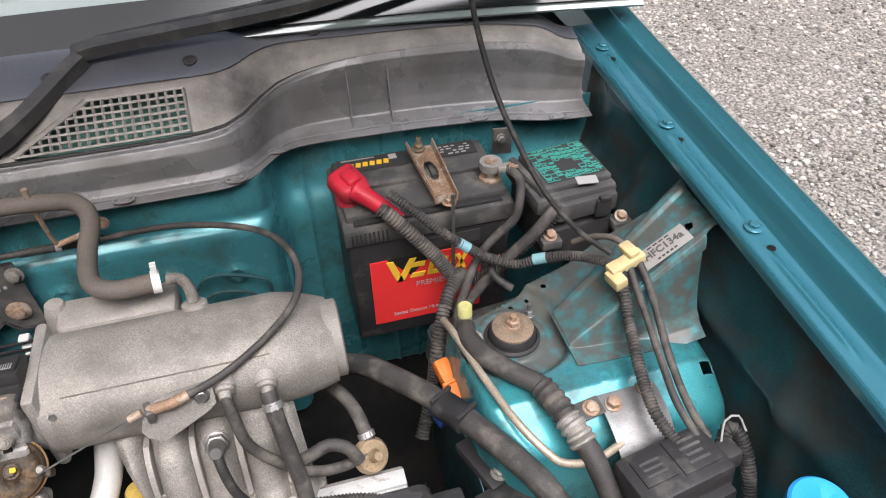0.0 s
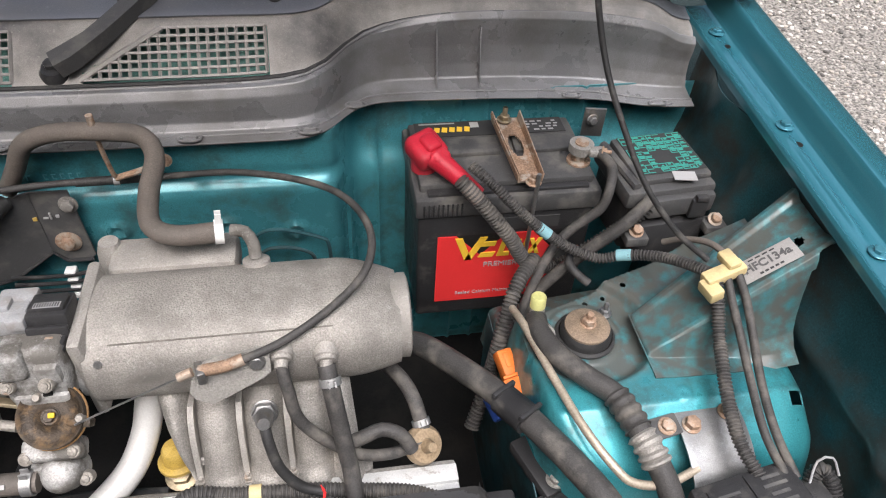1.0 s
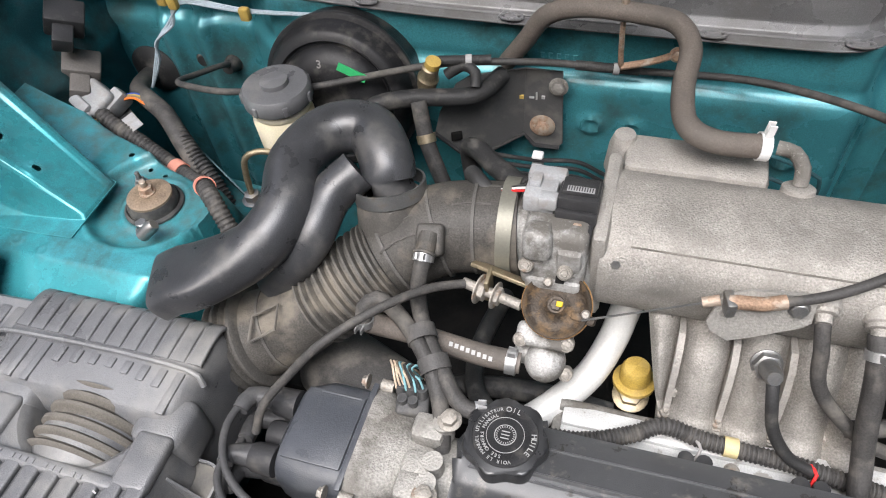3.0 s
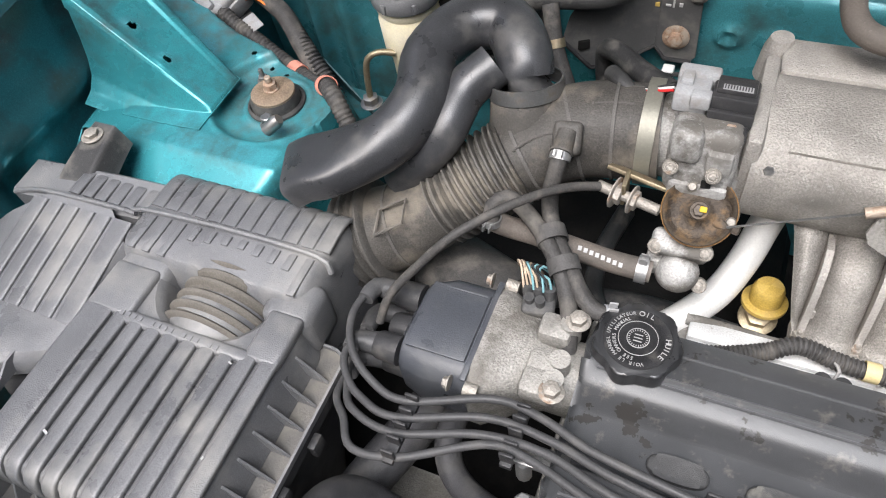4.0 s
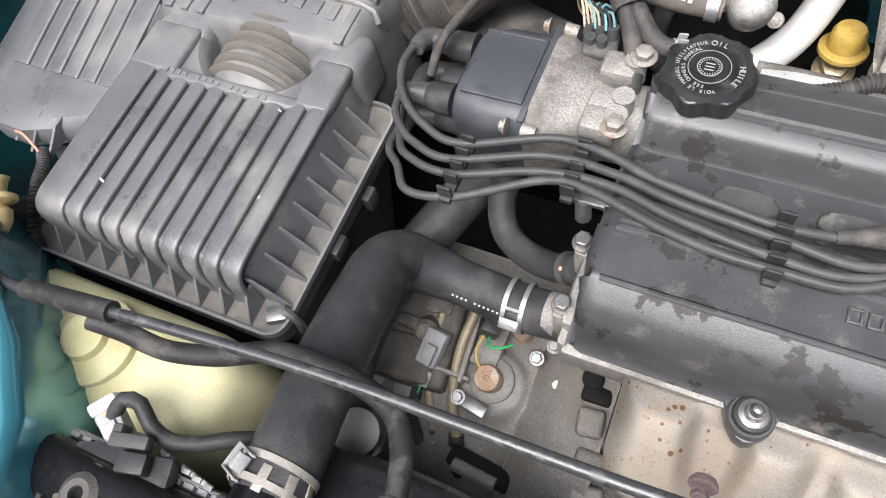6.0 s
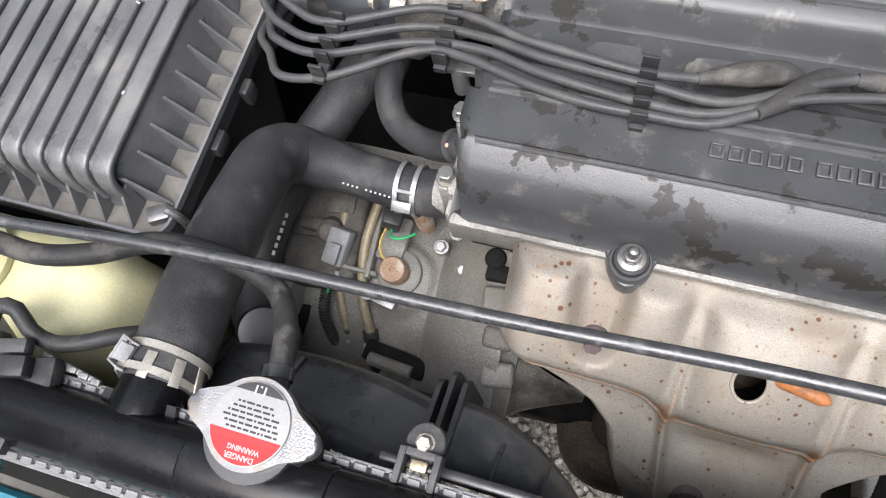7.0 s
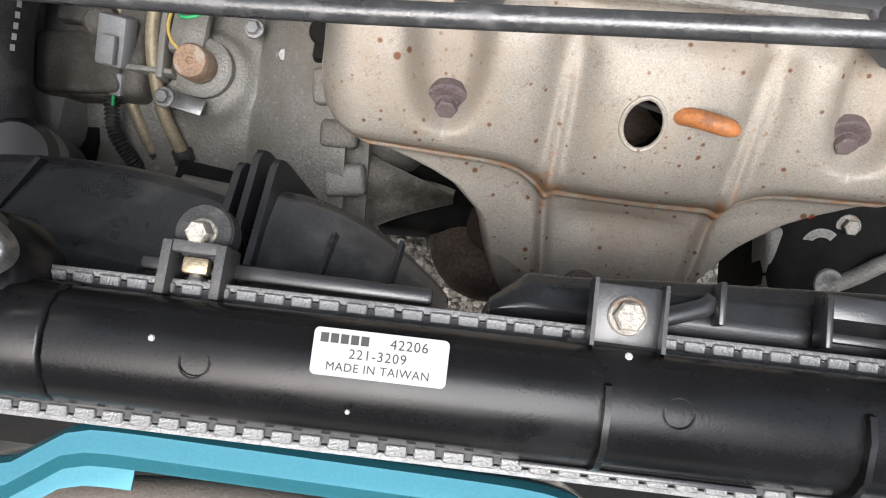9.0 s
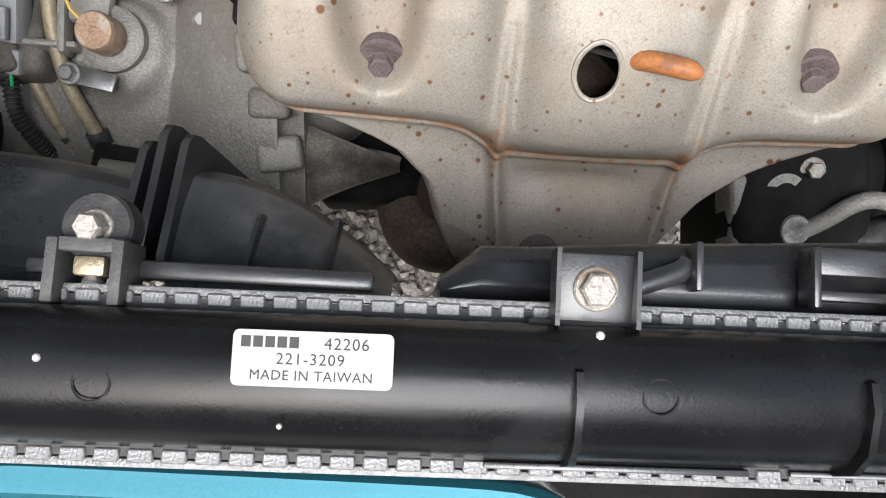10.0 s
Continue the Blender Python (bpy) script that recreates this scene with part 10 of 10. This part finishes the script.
part("lead", tube([(0.162, 0.508, 0.806), (0.164, 0.496, 0.795), (0.172, 0.482, 0.765), (0.190, 0.472, 0.742), (0.212, 0.468, 0.732)], 0.0055, 12), RUBBER, inj)
hl = hose("injector_loom", [(-0.02, 0.440, 0.742), (0.02, 0.447, 0.738), (0.06, 0.465, 0.735), (0.085, 0.478, 0.738), (0.12, 0.476, 0.732), (0.16, 0.474, 0.730), (0.20, 0.472, 0.730), (0.25, 0.466, 0.728), (0.30, 0.460, 0.724), (0.34, 0.448, 0.715)], 0.0078, HOSE, "corrugated injector wiring loom along the head", "harness", "", rib=0.0012, pitch=0.004)
part("tape", band((0.145, 0.475, 0.731), (1, 0, 0), 0.0082, 0.012, 0.001), CREAM, hl, "yellowed tape")
for x in (0.115, 0.21):
    ic = thing("injector_plug", (x, 0.452, 0.72), "black injector plug on the head", "connector", "injector plugs")
    part("plug", join(box(x, 0.452, 0.722, 0.026, 0.018, 0.016, 0.003), lathe([(0.007, 0), (0.007, 0.01)], (x - 0.008, 0.452, 0.728), n=12), lathe([(0.007, 0), (0.007, 0.01)], (x + 0.008, 0.452, 0.728), n=12)), PLASTIC, ic)
    part("wire", tube([(x, 0.455, 0.728), (x + 0.004, 0.463, 0.738), (x, 0.472, 0.736)], 0.0016, 6), LABEL_RED if x > 0.2 else GREY_PRINT, ic)
rail = thing("fuel_rail", (0.17, 0.478, 0.71), "bright alloy rail along the cylinder head", "fuel rail")
part("bar", box(0.174, 0.480, 0.7125, 0.36, 0.020, 0.012, 0.0015), RAIL_ALU, rail)
part("flange", box(0.174, 0.4605, 0.7095, 0.36, 0.019, 0.010, 0.0015), RAIL_ALU, rail)
for x_ in (0.02, 0.15, 0.28):
    part("bolt", hexbolt((x_, 0.4605, 0.7145), r=0.0055, h=0.005, washer=1.3), PITTED, rail)

# throttle linkage and coolant hoses
rh1 = hose("bypass_hose", [(-0.198, 0.490, 0.795), (-0.185, 0.494, 0.786), (-0.155, 0.495, 0.782), (-0.12, 0.492, 0.780), (-0.085, 0.490, 0.777), (-0.050, 0.491, 0.775)], 0.0108, BROWN_HOSE, "printed brown-black bypass hose to the idle valve")
clamp_on(rh1, (-0.058, 0.490, 0.776), (1, 0.0, -0.02), 0.0112, 0.010, BRIGHT, 0.008)
part("print", join(*[box(-0.115 + 0.0055 * k, 0.4865 - 0.0006 * k, 0.7905 - 0.0007 * k, 0.0035, 0.0042, 0.0006, turn=(35, 0, 0)) for k in range(8)]), WHITE_PRINT, rh1, "small white print")
rh2 = hose("breather_hose", [(-0.146, 0.534, 0.867), (-0.147, 0.522, 0.858), (-0.150, 0.512, 0.836), (-0.148, 0.502, 0.812), (-0.136, 0.482, 0.804), (-0.117, 0.458, 0.800), (-0.099, 0.436, 0.794), (-0.083, 0.426, 0.790), (-0.062, 0.430, 0.785), (-0.04, 0.44, 0.77)], 0.0078, HOSE, "grey rubber breather hose to the valve cover")
clamp_on(rh2, (-0.1465, 0.527, 0.862), (0, -0.8, -0.6), 0.0082, 0.008, BRIGHT, 0.008, (0, -1, 1))
clamp_on(rh2, (-0.072, 0.427, 0.787), (1, 0.3, -0.2), 0.0082, 0.010, LIGHT_GREY, 0.008)
rh3 = hose("breather_hose", [(-0.200, 0.485, 0.800), (-0.200, 0.492, 0.815), (-0.188, 0.500, 0.822), (-0.170, 0.494, 0.818), (-0.148, 0.478, 0.810), (-0.126, 0.455, 0.801), (-0.110, 0.430, 0.790), (-0.101, 0.407, 0.780), (-0.099, 0.395, 0.765)], 0.0078, HOSE, "grey rubber hose hooking down beside the distributor")
clamp_on(rh3, (-0.200, 0.486, 0.801), (0, 0.2, 1), 0.0082, 0.007, BRIGHT, 0.008, (0, -1, 0))
for p, d in (((-0.142, 0.480, 0.807), (0.5, -0.8, -0.2)), ((-0.123, 0.456, 0.800), (0.5, -0.8, -0.3))):
    t_ = thing("hose_tie", p, "dusty tape joining two breather hoses", "tie", "hose ties")
    part("tie", band(V(p) + V((0.002, 0, 0)), d, 0.0135, 0.014, 0.001), HOSE, t_)
cc = hose("kickdown_cable", [(-0.272, 0.372, 0.76), (-0.262, 0.386, 0.790), (-0.240, 0.408, 0.815), (-0.212, 0.430, 0.842), (-0.179, 0.461, 0.853), (-0.150, 0.492, 0.850), (-0.130, 0.512, 0.842), (-0.110, 0.526, 0.834)], 0.0042, HOSE, "dark sheathed cable running to the throttle pulley", "cable")
part("adjuster", join(tube([(-0.112, 0.529, 0.832), (-0.055, 0.515, 0.832)], 0.005, 10, straight=True), hexbolt((-0.096, 0.525, 0.832), (1, -0.25, 0), 0.010, 0.008), hexbolt((-0.080, 0.521, 0.832), (1, -0.25, 0), 0.009, 0.006)), PITTED, cc, "threaded adjuster with nuts")
part("inner_wire", tube([(-0.055, 0.515, 0.832), (-0.02, 0.500, 0.828)], 0.0009, 6, straight=True), BRIGHT, cc)
part("bracket", join(box(-0.075, 0.538, 0.842, 0.065, 0.012, 0.004, 0.001, (-30, 0, -14)), box(-0.088, 0.530, 0.835, 0.004, 0.020, 0.026, 0.001)), BRASS, cc, "brass-plated cable bracket")
hose("heater_pipe", [(-0.02, 0.47, 0.70), (-0.06, 0.46, 0.705), (-0.10, 0.50, 0.69), (-0.11, 0.56, 0.68), (-0.10, 0.64, 0.67)], 0.0105, RUBBER, "dark rubber hose under the throttle body")
hose("lower_pipe", [(-0.26, 0.44, 0.66), (-0.20, 0.48, 0.655), (-0.14, 0.51, 0.66), (-0.05, 0.52, 0.67), (0.04, 0.52, 0.66)], 0.012, RUBBER, "dark hose low behind the distributor")
hose("cross_pipe", [(-0.01, 0.49, 0.715), (0.03, 0.492, 0.712), (0.07, 0.492, 0.708)], 0.006, ALU_DIRTY, "grimy metal pipe along the head", "pipe")
sm_ = thing("starter_motor", (-0.2, 0.46, 0.6), "dark ribbed motor deep behind the distributor", "motor")
part("body", lathe([(0.045, -0.06), (0.047, -0.04), (0.047, 0.04), (0.04, 0.055)], (-0.225, 0.49, 0.665), (0.8, -0.4, 0.2), 28), HOSE, sm_)
